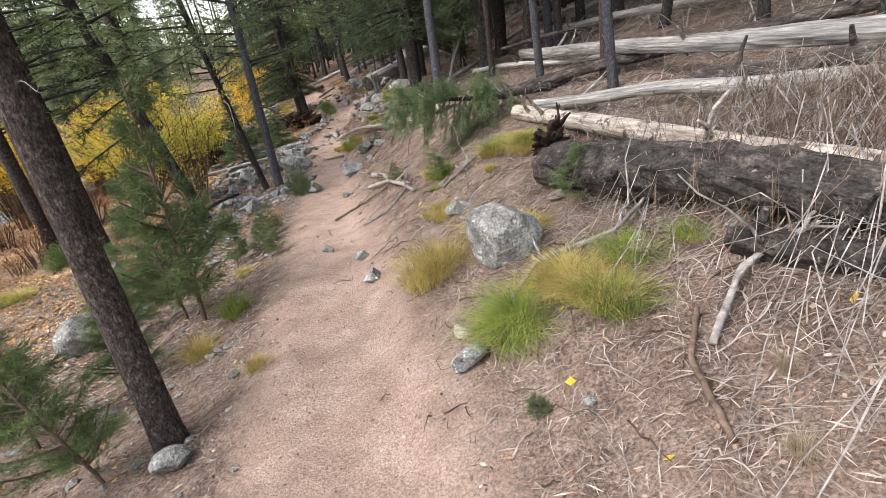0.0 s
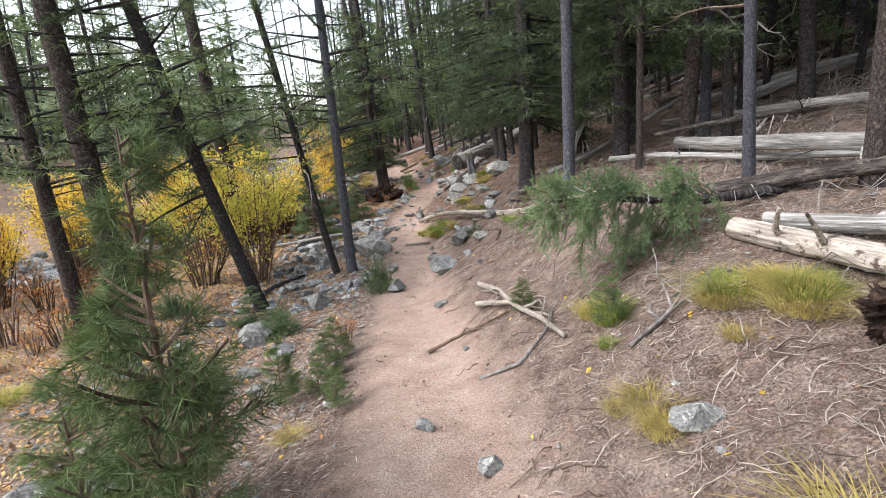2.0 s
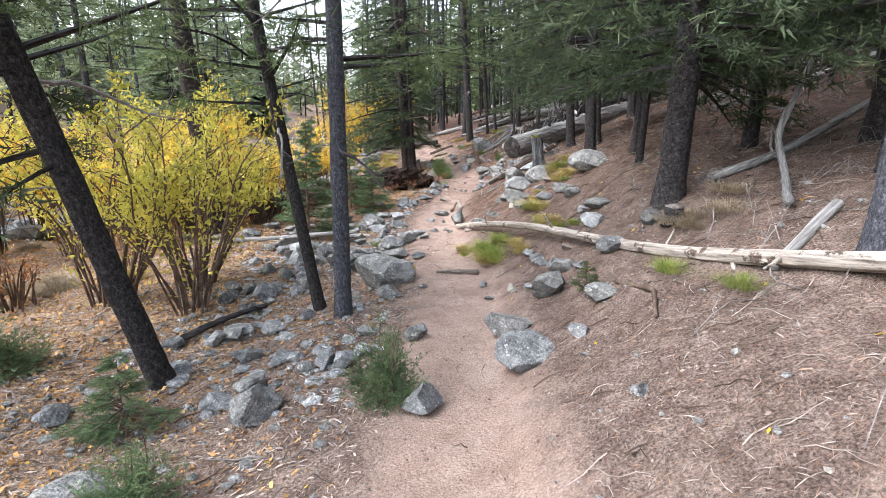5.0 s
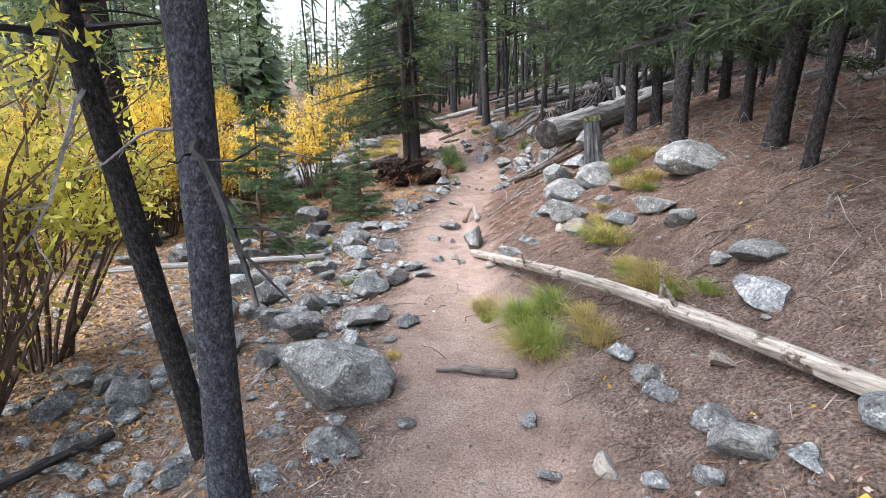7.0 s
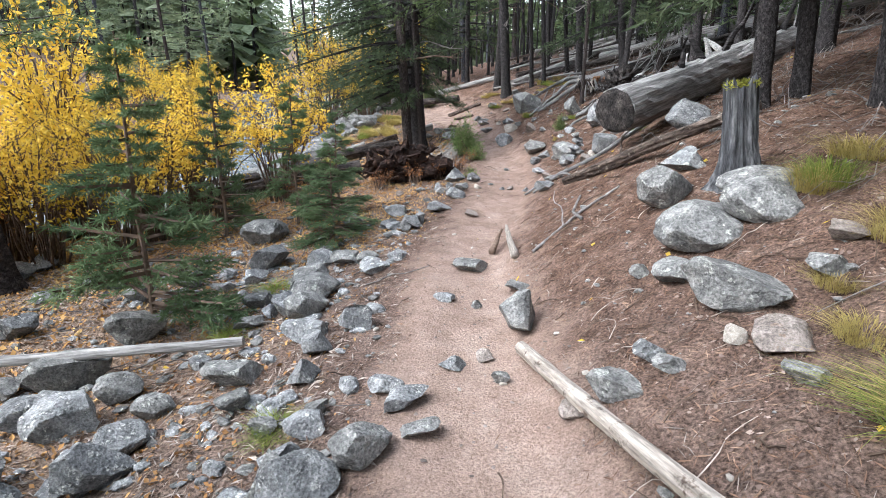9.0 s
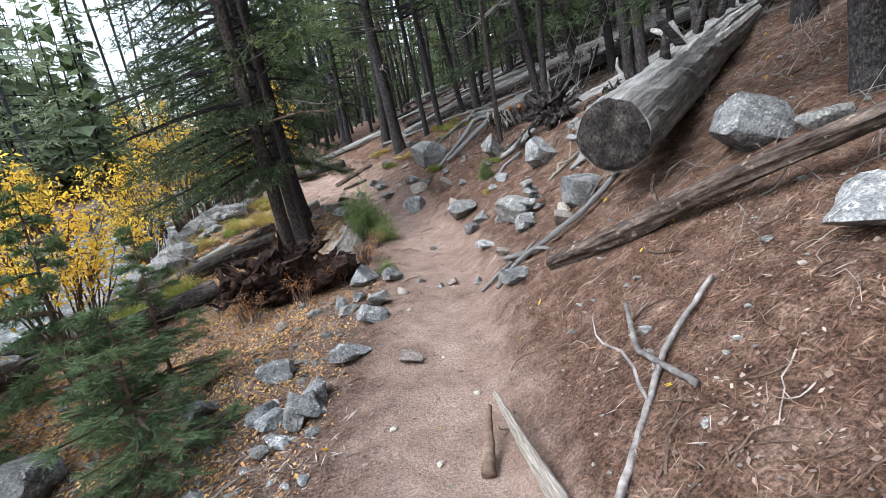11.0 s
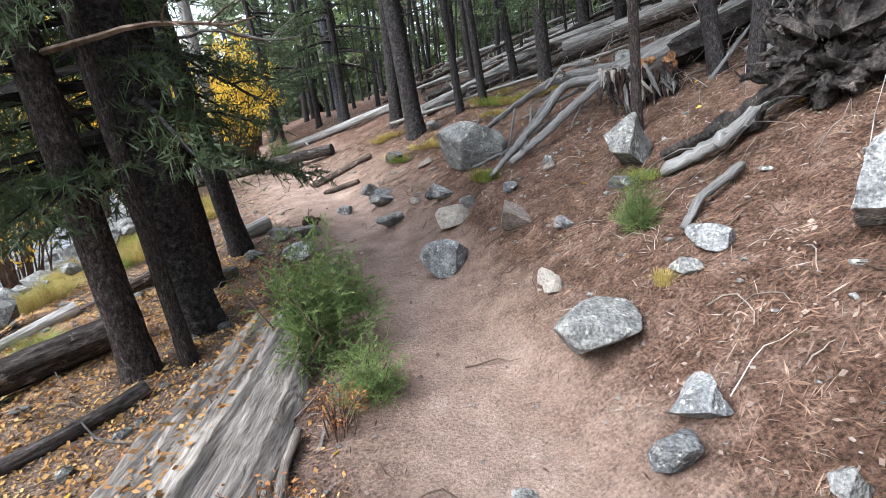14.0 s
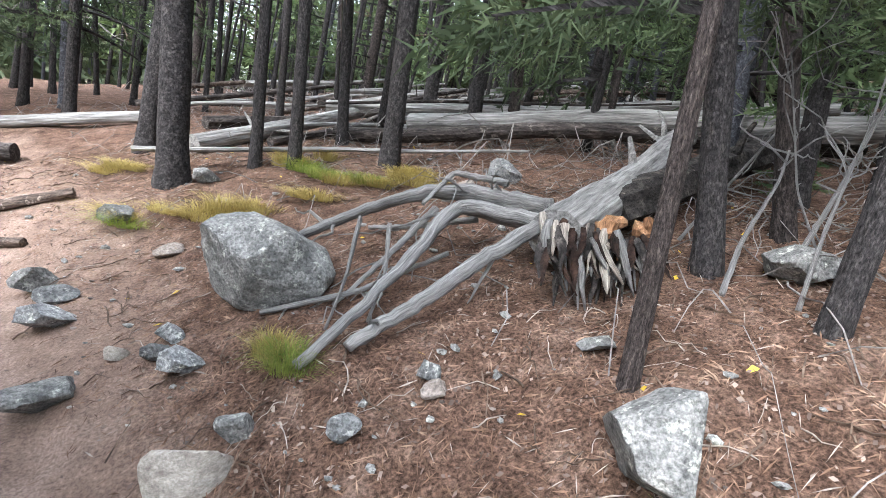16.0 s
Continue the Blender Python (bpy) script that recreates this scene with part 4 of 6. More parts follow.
log(on(-4.38, 24.92, .01), on(-3.9, 24.62, .03), .036, .03, "brown", 0, words="worn brown root log embedded in the trail")
branch([(-2.3, 11.46, .0), (-2.1, 11.5, .03), (-1.83, 11.48, .02)], .012, .03, M_WEATHERED, "short split stick at the trail's edge", 1)


def woods_logs():
    """Windfall in the woods up the slope."""
    rng = np.random.default_rng(33)
    n = 0
    while n < 165:
        x, y = rng.uniform(1.5, 22), rng.uniform(3, 50)
        if x - trail_x(y) < (4.6 if n < 105 else 3.2):
            continue
        az = rng.uniform(-.5, 1.1) if rng.uniform() < .7 else rng.uniform(0, 3.14)
        L, r = (rng.uniform(2.5, 7), rng.uniform(.035, .12)) if n < 105 else (rng.uniform(.8, 2.6), rng.uniform(.014, .04))
        x2, y2 = x + math.cos(az) * L, y + math.sin(az) * L
        if x2 - trail_x(y2) < 2.6:
            continue
        log(on(x, y, r + rng.uniform(0, .25)), on(x2, y2, r + rng.uniform(0, .35)), r, r * .7, ("silver", "silver", "pale", "dark", "brown")[rng.integers(5)], 2, .01, sides=8, where=" in the woods up the slope")
        n += 1


woods_logs()


def far_windfall():
    """Criss-crossed dead poles among the trees beyond the snag."""
    rng = np.random.default_rng(35)
    n = 0
    while n < 60:
        x, y = rng.uniform(-4, 7), rng.uniform(25.6, 35)
        az, L, r = rng.normal(.15, .5), rng.uniform(1.5, 5), rng.uniform(.018, .065)
        x2, y2 = x + math.cos(az) * L, y + math.sin(az) * L
        if abs(x - trail_x(y)) < 1.4 or abs(x2 - trail_x(y2)) < 1.4:
            continue
        log(on(x, y, r + rng.uniform(0, .25)), on(x2, y2, r + rng.uniform(0, .45)), r, r * .6, ("silver", "silver", "dark", "brown")[rng.integers(4)], 2, .012, sides=8, where=" among the standing trees")
        n += 1


far_windfall()


def big_log_parts(root):
    rng = np.random.default_rng(57)
    inv = root.matrix_basis.inverted()
    for y, h, lean in ((18.6, .75, -.5), (19.0, .62, .45), (19.7, .9, .5), (18.2, .22, .1), (20.4, .7, .2)):
        f = (y - 17.25) / 3.85
        a = np.array([-1.55 + 3.25 * f, y, .88 + 1.07 * f + .2])
        b = a + np.array([lean * h, .15 * h, h])
        v, f2 = tube(wander(a, b, 9, .05, rng), (.045, .03, .010), 7, .12, rng)
        part("dead_limb", mesh_of("dead_limb", v, f2, M_BARK), root, inv)
    # A dark solid disc caps the lower end of the log.
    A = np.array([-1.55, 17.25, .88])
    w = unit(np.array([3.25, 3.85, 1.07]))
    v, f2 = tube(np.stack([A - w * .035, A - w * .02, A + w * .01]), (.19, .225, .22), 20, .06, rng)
    part("log_end", mesh_of("log_end", v, f2, M_CHAR), root, inv, "dark disc on the log end")


big_log_parts(BIG_LOG)

# ---- crooked dead branches ----
branch([(-.82, 7.36, .02), (-.62, 6.7, .10), (-.49, 6.22, .06), (-.33, 5.75, .05), (-.21, 5.36, .02)], .030, .016, M_PALE_LIMB, "forked bleached branch lying beside the trail", 6)
branch([(-.84, 6.85, .04), (-.53, 6.36, .06)], .026, .02, M_PALE_LIMB, "short bleached piece of branch", 0)
branch([(-1.25, 6.14, .0), (-.95, 6.3, .03), (-.55, 6.3, .02)], .014, .010, M_STICK, "thin brown dead branch on the dirt", 3)
branch([(-.79, 5.38, .0), (-.51, 5.30, .02), (-.30, 5.55, .03), (-.22, 5.9, .02)], .012, .008, M_TWIG, "thin curved grey branch on dirt", 2)
branch([(.31, 9.5, .06), (.6, 10.2, .08), (.72, 10.7, .30), (1.1, 11.1, .9)], .03, .022, M_SILVER_LIMB, "smooth bent grey limb rising from the ground", 2)
branch([(-2.18, 18.12, .03), (-2.02, 17.75, .05), (-1.62, 17.76, .05), (-1.0, 17.95, .12)], .018, .026, M_SILVER_LIMB, "twisted silver-grey driftwood branch", 2)
branch([(-2.32, 17.74, .01), (-2.15, 17.86, .03), (-2.05, 17.8, .05)], .016, .02, M_SILVER_LIMB, "forked end of silver-grey branch", 1)
branch([(-2.42, 17.93, .01), (-2.3, 17.93, .03), (-2.16, 17.98, .02)], .012, .014, M_SILVER_LIMB, "small silver-grey branch on the dirt", 0)
branch([(-1.66, 21.1, .02), (-1.48, 20.93, .06), (-1.2, 20.85, .10), (-.7, 20.9, .16)], .034, .046, M_SILVER_LIMB, "weathered grey split limb on red needles", 4)
branch([(-1.84, 20.48, .01), (-1.72, 20.58, .05), (-1.48, 20.66, .04)], .018, .024, M_SILVER_LIMB, "short curved grey branch on needles", 0)
# Added black limb: stands in for shade under the grey log.
branch([(-1.6, 21.25, .02), (-1.4, 21.0, .08), (-1.15, 20.75, .2)], .03, .045, M_CHAR, "added dark limb in place of the grey log's shaded underside", 2)
branch([(-1.51, 19.21, 0.01), (-1.17, 19.25, 0.03)], .014, .018, M_PALE_LIMB, "thin bleached stick lying on the slope", 1)
branch([(-1.35, 18.97, 0.01), (-1.04, 18.83, 0.06)], .024, .028, M_SILVER_LIMB, "blue-grey forked branch on the slope", 0)
branch([(-1.29, 18.94, 0.03), (-1.04, 19.17, 0.14)], .02, .014, M_SILVER_LIMB, "upright prong of a blue-grey branch", 0)
branch([(-4.45, 9.8, .02), (-4.3, 10.4, .06), (-4.1, 10.95, .03)], .034, .024, M_BARK, "dark crooked branch at the willow's foot", 2)
branch([(-2.44, 15.48, .01), (-2.5, 15.8, .08), (-2.56, 16.25, .14)], .035, .012, M_PALE_LIMB, "splintered pale wood standing out of the soil", 0)
branch([(-2.66, 15.9, .0), (-2.6, 16.2, .12)], .03, .01, M_STICK, "brown splinter of broken wood", 0)
branch([(-1.94, 15.6, .01), (-1.98, 16.0, .04), (-1.9, 16.3, .08)], .014, .01, M_TWIG, "thin grey stick on the dirt", 1)
branch([(-2.3, 15.4, .01), (-1.9, 15.9, .02), (-1.6, 16.1, .02)], .014, .01, M_TWIG, "thin grey stick on the slope", 1)
branch([(.25, 2.3, .01), (.5, 2.6, .03), (.9, 2.5, .05), (1.3, 2.75, .1)], .016, .01, M_TWIG, "thin bleached branch before the charred log", 5)
branch([(.9, 1.55, .01), (1.15, 1.8, .05), (1.6, 1.75, .08)], .014, .010, M_TWIG, "bleached curved branch on the dirt", 4)
branch([(.1, 4.9, .01), (.5, 5.1, .03), (.8, 5.0, .02)], .014, .008, M_TWIG, "thin bleached branch on the dirt", 4)
branch([(.75, 1.15, .0), (.8, 1.5, .03), (.95, 1.75, .02)], .012, .009, M_STICK, "brown dead stick on the dirt", 1)
branch([(-.7, 9.6, .0), (-.55, 9.2, .03), (-.6, 8.9, .01)], .018, .012, M_STICK, "crooked dark stick on the dirt", 1)

for x, y, dx, dy, h, r in ((-.86, 21.72, .55, .25, .95, .016), (-.62, 21.95, .75, .1, 1.25, .02), (-.45, 21.6, .35, .45, .8, .012), (-.98, 21.95, .9, .5, .55, .022), (-.3, 21.9, .5, -.2, 1.1, .014), (-.55, 22.6, 1.0, .2, .7, .018), (-.2, 22.1, -.35, .3, 1.2, .012)):
    branch([(x, y, .0), (x + dx * .3, y + dy * .35, h * .25), (x + dx * .65, y + dy * .6, h * .65), (x + dx, y + dy, h)], r * .6, r * .2, M_SILVER_LIMB, "bleached dead limb leaning up out of fallen brush", 7)

# ---- the uprooted snag with splintered foot ----
snag = log(on(-1.46, 22.46, .22), on(1.5, 24.6, .28), .135, .12, "silver", 6, .006, words="uprooted grey snag with splintered foot and long bleached limbs", sides=20)


def snag_parts(root):
    inv = root.matrix_basis.inverted()
    rng = np.random.default_rng(51)
    base = np.array(on(-1.46, 22.46, .22))

    def limb(points, r0, r1, mat=M_SILVER_LIMB, name="limb", twigs=0):
        P = np.array([on(x, y, u) for x, y, u in points])
        t = np.r_[0, np.cumsum(np.linalg.norm(np.diff(P, axis=0), axis=1))]
        line = np.stack([np.interp(np.linspace(0, t[-1], 30), t, P[:, k]) for k in range(3)], 1)
        for _ in range(3):
            line[1:-1] = (line[:-2] + 2 * line[1:-1] + line[2:]) / 4
        line += rng.standard_normal((30, 3)) * r0 * .10
        part(name, limb_mesh(name, line, (r0 * .85, r0, (r0 + r1) / 2, r1), 12, mat, .18, rng), root, inv)
        for _ in range(twigs):
            k = rng.integers(3, 24)
            w = unit(unit(line[k] - line[k + 2]) + rng.standard_normal(3) * np.array([.6, .6, .5]))
            part("side_limb", limb_mesh("side_limb", wander(line[k], line[k] + w * rng.uniform(.08, .35), 7, .12, rng), (r0 * .4, .003), 6, mat, .15, rng), root, inv)

    limb([(-2.5, 22.46, .03), (-2.35, 22.52, .08), (-2.15, 22.66, .14), (-1.95, 22.8, .20), (-1.84, 22.9, .26), (-1.72, 22.95, .30), (-1.6, 22.85, .28), (-1.46, 22.6, .24)], .026, .048, twigs=3)
    limb([(-2.33, 22.42, .05), (-2.05, 22.46, .13), (-1.8, 22.5, .19), (-1.52, 22.52, .25)], .030, .036, twigs=3)
    limb([(-2.42, 23.3, .20), (-2.2, 23.25, .27), (-2.0, 23.2, .30), (-1.8, 23.1, .34), (-1.6, 22.95, .33), (-1.4, 22.65, .28)], .026, .055, twigs=5)
    limb([(-2.3, 22.85, .02), (-2.15, 22.9, .10), (-2.05, 22.95, .14), (-1.8, 23.05, .26)], .012, .02, name="side_limb", twigs=3)
    limb([(-2.6, 22.95, .03), (-2.2, 22.85, .05), (-1.8, 22.8, .12)], .014, .012, name="side_limb", twigs=4)
    limb([(-2.0, 23.5, .03), (-1.85, 23.2, .12), (-1.6, 22.95, .2)], .014, .016, name="side_limb", twigs=3)
    limb([(-2.36, 22.68, .02), (-2.25, 22.9, .12), (-2.15, 23.2, .26)], .008, .014, name="side_limb", twigs=2)
    limb([(-2.2, 22.62, .02), (-2.08, 22.85, .10), (-2.02, 23.1, .22)], .008, .012, name="side_limb", twigs=2)
    limb([(-1.9, 23.0, .34), (-1.72, 23.1, .42), (-1.5, 22.9, .38)], .012, .02, name="side_limb", twigs=3)
    for i in range(90):
        a = rng.uniform(0, 1)
        foot = base + np.array([-.16 + .52 * a, -.06 - .12 * rng.uniform() - .08 * a, rng.uniform(-.04, .10)])
        tip = foot + np.array([rng.normal(0, .05), -rng.uniform(.02, .13), -rng.uniform(.08, .26)])
        tip[2] = max(tip[2], float(ground(tip[0], tip[1])) - .01)
        thick = rng.uniform(.008, .03)
        mat = (M_SILVER_LIMB, M_ROT, M_CHAR, M_ROT, M_PALE_LIMB, M_CHAR)[rng.integers(6)]
        part("splinter", limb_mesh("splinter", wander(foot, tip, 6, .03, rng), (thick * .6, thick, thick * .6, .003), 5, mat, .35, rng), root, inv)
    for i in range(14):
        foot = base + np.array([rng.uniform(.05, .40), rng.uniform(-.16, .1), rng.uniform(-.05, .14)])
        tip = foot + np.array([rng.uniform(-.12, .12), rng.uniform(-.1, .05), rng.uniform(-.12, .06)])
        v, f = tube(wander(foot, tip, 5, .1, rng), (.03, .04, .012), 6, .3, rng)
        part("splinter", mesh_of("splinter", v, f, M_SPLINTER), root, inv, "orange rotten heartwood")


snag_parts(snag)


# ---- upturned roots and stumps ----
def root_plate(x, y, width, height, n, mat, words, seed, yaw=0.0, spikes=()):
    rng = np.random.default_rng(seed)
    root = thing("upturned_root", words, "root", "upturned roots", m=Matrix.Translation(on(x, y)) @ Matrix.Rotation(yaw, 4, 'Z'))
    bm = bmesh.new()
    bmesh.ops.create_icosphere(bm, subdivisions=5, radius=1)
    off = Vector(rng.uniform(-9, 9, 3))
    for v in bm.verts:
        w = v.co.copy()
        k = .8 + noise.fractal(w * 2.4 + off, .5, 2.2, 6) * .75 + noise.ridged_multi_fractal(w * 4.5 + off, .7, 2.2, 5, 1, 2) * .12 - .14
        v.co = Vector((w.x * width * .31 * k, w.y * height * .30 * k, max(-.05, w.z * height * .30 * k + height * .24)))
    me = bpy.data.meshes.new("root_mass")
    bm.to_mesh(me)
    bm.free()
    me.materials.append(mat)
    me.polygons.foreach_set("use_smooth", np.ones(len(me.polygons), bool))
    part("root_mass", me, root)
    for i in range(n):
        az = rng.uniform(-.35, math.pi + .35)
        a = np.array([math.cos(az) * width * .2, rng.uniform(-.25, .1) * height, height * .33 + math.sin(az) * height * .2])
        out = rng.uniform(.36, .56) if i % 3 else rng.uniform(.5, .62)
        b = np.array([math.cos(az) * width * out, rng.uniform(-.3, .15) * height, max(.0, height * .33 + math.sin(az) * height * rng.uniform(.4, .85))])
        line = wander(a, b, 12, .2, rng)
        thick = width * rng.uniform(.025, .06)
        part("root", limb_mesh("root", line, (thick, thick * 1.1, thick * .6, .006), 9, mat, .4, rng), root)
        if i % 2:
            k = rng.integers(5, 10)
            w = unit(unit(b - a) + rng.standard_normal(3) * .7)
            part("rootlet", limb_mesh("rootlet", wander(line[k], line[k] + w * width * rng.uniform(.08, .2), 7, .2, rng), (thick * .45, .003), 6, mat, .3, rng), root)
    for x, h, lean in spikes:
        line = wander((x * width, -.1 * height, .1), (x * width + lean, -.12 * height, h), 12, .08, rng)
        part("root", limb_mesh("root", line, (.05, .045, .03, .006), 8, mat, .45, rng), root)
    return root


root_plate(-4.16, 18.92, 1.25, .56, 40, M_ROT, "dark rotten root plate of a fallen tree", 5, .1, ((.04, .70, -.05), (.10, .55, .02), (-.3, .45, -.2), (-.12, .42, -.08)))
root_plate(-1.0, 20.75, .72, .54, 26, M_CHAR, "black charred root plate at a log's foot", 6, -.5)
root_plate(-.62, 19.75, .42, .30, 16, M_CHAR, "black charred root stub on the slope", 14, -.3)
root_plate(1.0, 4.22, .44, .36, 6, M_ROT, "crumbling dark stump at the charred log's end", 8, .6)


def split_log():
    """The broad rotten log beside the trail, split lengthwise, with leaf litter lying in the split."""
    root = thing("fallen_log", "broad split grey log with leaf litter lying along it", "log", "fallen dead wood", m=Matrix.Translation((0, 0, 0)))
    rng = np.random.default_rng(61)
    n, m = 46, 40
    f = np.linspace(0, 1, n)
    u = np.linspace(-1, 1, m)
    half = .25 + .13 * f
    cx, cy = -3.85 - .10 * f, 20.95 - 1.75 * f
    top = .27 * np.sqrt(np.clip(1 - (np.abs(u) ** 2.6), 0, 1))
    rough = np.cumsum(rng.standard_normal((n, m)), 0) * .0022 + rng.standard_normal((1, m)) * .007
    groove = -.055 * np.exp(-((u + .12) / .13) ** 2) - .075 * np.exp(-((u + .62) / .10) ** 2) - .03 * np.exp(-((u - .36) / .04) ** 2)
    X = cx[:, None] + half[:, None] * u * (1 + .03 * rng.standard_normal((n, 1)))
    Y = np.repeat(cy[:, None], m, 1)
    Y[-1] += rng.uniform(-.10, .07, m)
    Y[-2] += rng.uniform(-.03, .02, m)
    Z = ground(cx, cy)[:, None] - .06 + top[None] + (groove[None] + rough) * (np.abs(u) < .97)
    i, j = np.meshgrid(np.arange(n - 1), np.arange(m - 1), indexing="ij")
    q = np.stack([i * m + j, (i + 1) * m + j, (i + 1) * m + j + 1, i * m + j + 1], -1).reshape(-1, 4)
    low = np.stack([X, Y, np.minimum(Z, ground(cx, cy)[:, None] - .08)], -1)
    low[-1, :, 1] += .12
    v = np.stack([X, Y, Z], -1).reshape(-1, 3)
    k = n * m
    ends = np.stack([(n - 1) * m + np.arange(m - 1), k + np.arange(m - 1), k + 1 + np.arange(m - 1), (n - 1) * m + 1 + np.arange(m - 1)], -1)
    back = np.stack([np.arange(m - 1) + 1, k + m + 1 + np.arange(m - 1), k + m + np.arange(m - 1), np.arange(m - 1)], -1)
    me = mesh_of("slab", np.r_[v, low[-1], low[0]], np.r_[q, ends, back], [M_SLAB, M_ROT], np.r_[np.zeros(len(q)), np.ones(2 * (m - 1))], smooth=True)
    part("slab", me, root)
    c = 900
    a, b = rng.integers(1, n - 1, c), np.clip(rng.normal(.36, .13, c) * m, 2, m - 3).astype(int)
    base = np.stack([X[a, b], Y[a, b], Z[a, b] + .008], 1) + rng.standard_normal((c, 3)) * np.array([.012, .02, .002])
    w = unit(rng.standard_normal((c, 3)) * np.array([1, 1, .2]))
    v, q = blades(base, w, rng.uniform(.02, .05, c), rng.uniform(.008, .022, c), rng)
    part("leaf_litter", mesh_of("leaf_litter", v, q, M_LITTER_LEAF), root, label="rusty fallen leaves")
    for dx, y0, y1, r in ((-.34, 20.3, 19.0, .03), (.30, 20.0, 19.25, .022)):
        line = wander(on(-3.86 + dx, y0, .04), on(-3.90 + dx * 1.1, y1, .03), 16, .03, rng)
        part("splinter", limb_mesh("splinter", line, (r, r * .8, .008), 7, M_WEATHERED, .2, rng), root)


split_log()


def standing_stump():
    rng = np.random.default_rng(71)
    root = thing("tree_stump", "tall weathered grey and black stump with moss on top", "stump", m=Matrix.Translation(on(-1.04, 15.02, -.06)) @ pose(0, 0, 0, 0, -9, 0))
    n, sides = 22, 22
    z = np.linspace(0, 1, n) ** 1.3 * .66
    a = np.arange(sides) * 2 * math.pi / sides
    flute = rng.standard_normal(sides) * .11
    r = (.088 + .10 * np.exp(-z / .11))[:, None] * (1 + flute[None] + np.sin(a * 5)[None] * .10 * np.exp(-z / .15)[:, None] + rng.standard_normal((n, sides)) * .02)
    zz = np.repeat(z[:, None], sides, 1)
    zz[-1] += rng.uniform(-.06, .05, sides)
    v = np.stack([r * np.cos(a), r * np.sin(a), zz], -1).reshape(-1, 3)
    v = np.r_[v, [[0, 0, .60]]]
    i, j = np.meshgrid(np.arange(n - 1), np.arange(sides), indexing="ij")
    k = (j + 1) % sides
    q = np.stack([i * sides + j, i * sides + k, (i + 1) * sides + k, (i + 1) * sides + j], -1).reshape(-1, 4)
    s = np.arange(sides)
    t = np.stack([np.full(sides, n * sides), (n - 1) * sides + s, (n - 1) * sides + (s + 1) % sides], -1)
    wood = material("stump_wood", [(.016, .016, .018), (.075, .076, .08), (.24, .238, .235)], 13, 8, .9, .9, 22, (1, 1, .1), fleck=(50, .4, 1.5))
    part("trunk", mesh_of("trunk", v, [q, t], wood), root)
    moss = material("moss", [(.09, .10, .015), (.22, .22, .03), (.34, .32, .06)], 30, 4, .95, .5, 60)
    b, w = rng.uniform(-.085, .085, (500, 3)) * np.array([1, 1, .2]) + np.array([0, 0, .64]), unit(rng.standard_normal((500, 3)) + np.array([0, 0, .8]))
    v, q = blades(b, w, np.full(500, .025), np.full(500, .008), rng)
    part("moss", mesh_of("moss", v, q, moss), root, label="yellow-green moss")


standing_stump()
root_plate(-4.2, 23.2, .22, .20, 3, M_STICK, "small cut stump at the trail's edge", 12)



def cut_stump(x, y, r, h):
    """A low sawn stump with dark bark and a grey weathered top."""
    rng = np.random.default_rng(73)
    root = thing("tree_stump", "low sawn stump with dark bark and grey top", "stump", m=Matrix.Translation(on(x, y, -.03)))
    part("trunk", limb_mesh("trunk", np.stack([np.zeros(9), np.zeros(9), np.linspace(0, h, 9)], 1), (r * 1.3, r * 1.05, r, r), 18, M_BARK, .06, rng), root)
    part("cut_top", limb_mesh("cut_top", np.stack([np.zeros(3), np.zeros(3), np.array([h - .004, h + .006, h + .012])], 1), (r * .93, r * .92, r * .86), 18, M_WEATHERED, .04, rng), root, label="grey weathered cut wood")


cut_stump(-.16, 10.3, .075, .16)

# ---- young conifers and evergreen bushes ----
young_tree(-2.05, 3.95, 1.95, .80, "pine")
young_tree(-2.35, 4.25, 1.35, .60, "pine", -.1)
young_tree(-1.85, 2.1, 1.05, .50, "pine", -.35)
young_tree(-2.75, 2.8, 1.3, .65, "pine", -.1)
young_tree(-2.3, 3.3, .9, .5, "pine")
young_tree(-2.9, 4.3, 1.1, .6, "pine")
young_tree(-2.06, 5.92, .40, .26, "pine")
young_tree(-1.77, 5.23, .34, .22, "pine")
young_tree(-2.34, 5.63, .62, .34, "pine")
young_tree(-2.11, 6.33, .42, .28, "pine")
young_tree(-2.03, 5.6, .30, .22, "pine")
young_tree(-3.48, 6.2, .62, .45, "pine")
young_tree(-3.2, 5.3, .7, .5, "pine")
young_tree(-.43, 6.2, .30, .22, "pine")
young_tree(.06, 5.32, .34, .26, "pine")
young_tree(.93, 3.15, .38, .36, "pine")
young_tree(.27, 1.62, .10, .10, "pine")
young_tree(-.9, 9.72, .26, .2, "pine")
young_tree(-5.1, 14.6, 2.1, 1.15, "fir", .02)
young_tree(-4.45, 16.65, 1.05, .95, "fir")
young_tree(-5.12, 17.2, 1.7, .8, "fir")
young_tree(-5.9, 16.9, 2.0, .8, "fir")
young_tree(-4.75, 17.6, 1.3, .7, "fir")
young_tree(-3.95, 8.6, .6, .6, "fir")
young_tree(.7, 22.9, .5, .4, "fir")
bush(-2.17, 8.62, .62, .60, 2)
bush(-3.24, 7.8, .66, .46, 2)
bush(-3.60, 20.62, .85, .72, 0)
bush(-3.30, 20.2, .45, .34, 1)
bush(-3.22, 18.95, .30, .17, 0)
bush(-1.94, 20.76, .34, .33, 1)
bush(-5.55, 9.25, .9, .55, 2)
bush(-5.56, 27.3, 1.0, .6, 0)
bush(-3.55, 21.2, .5, .4, 1)
bush(-6.1, 8.1, .8, .5, 1)



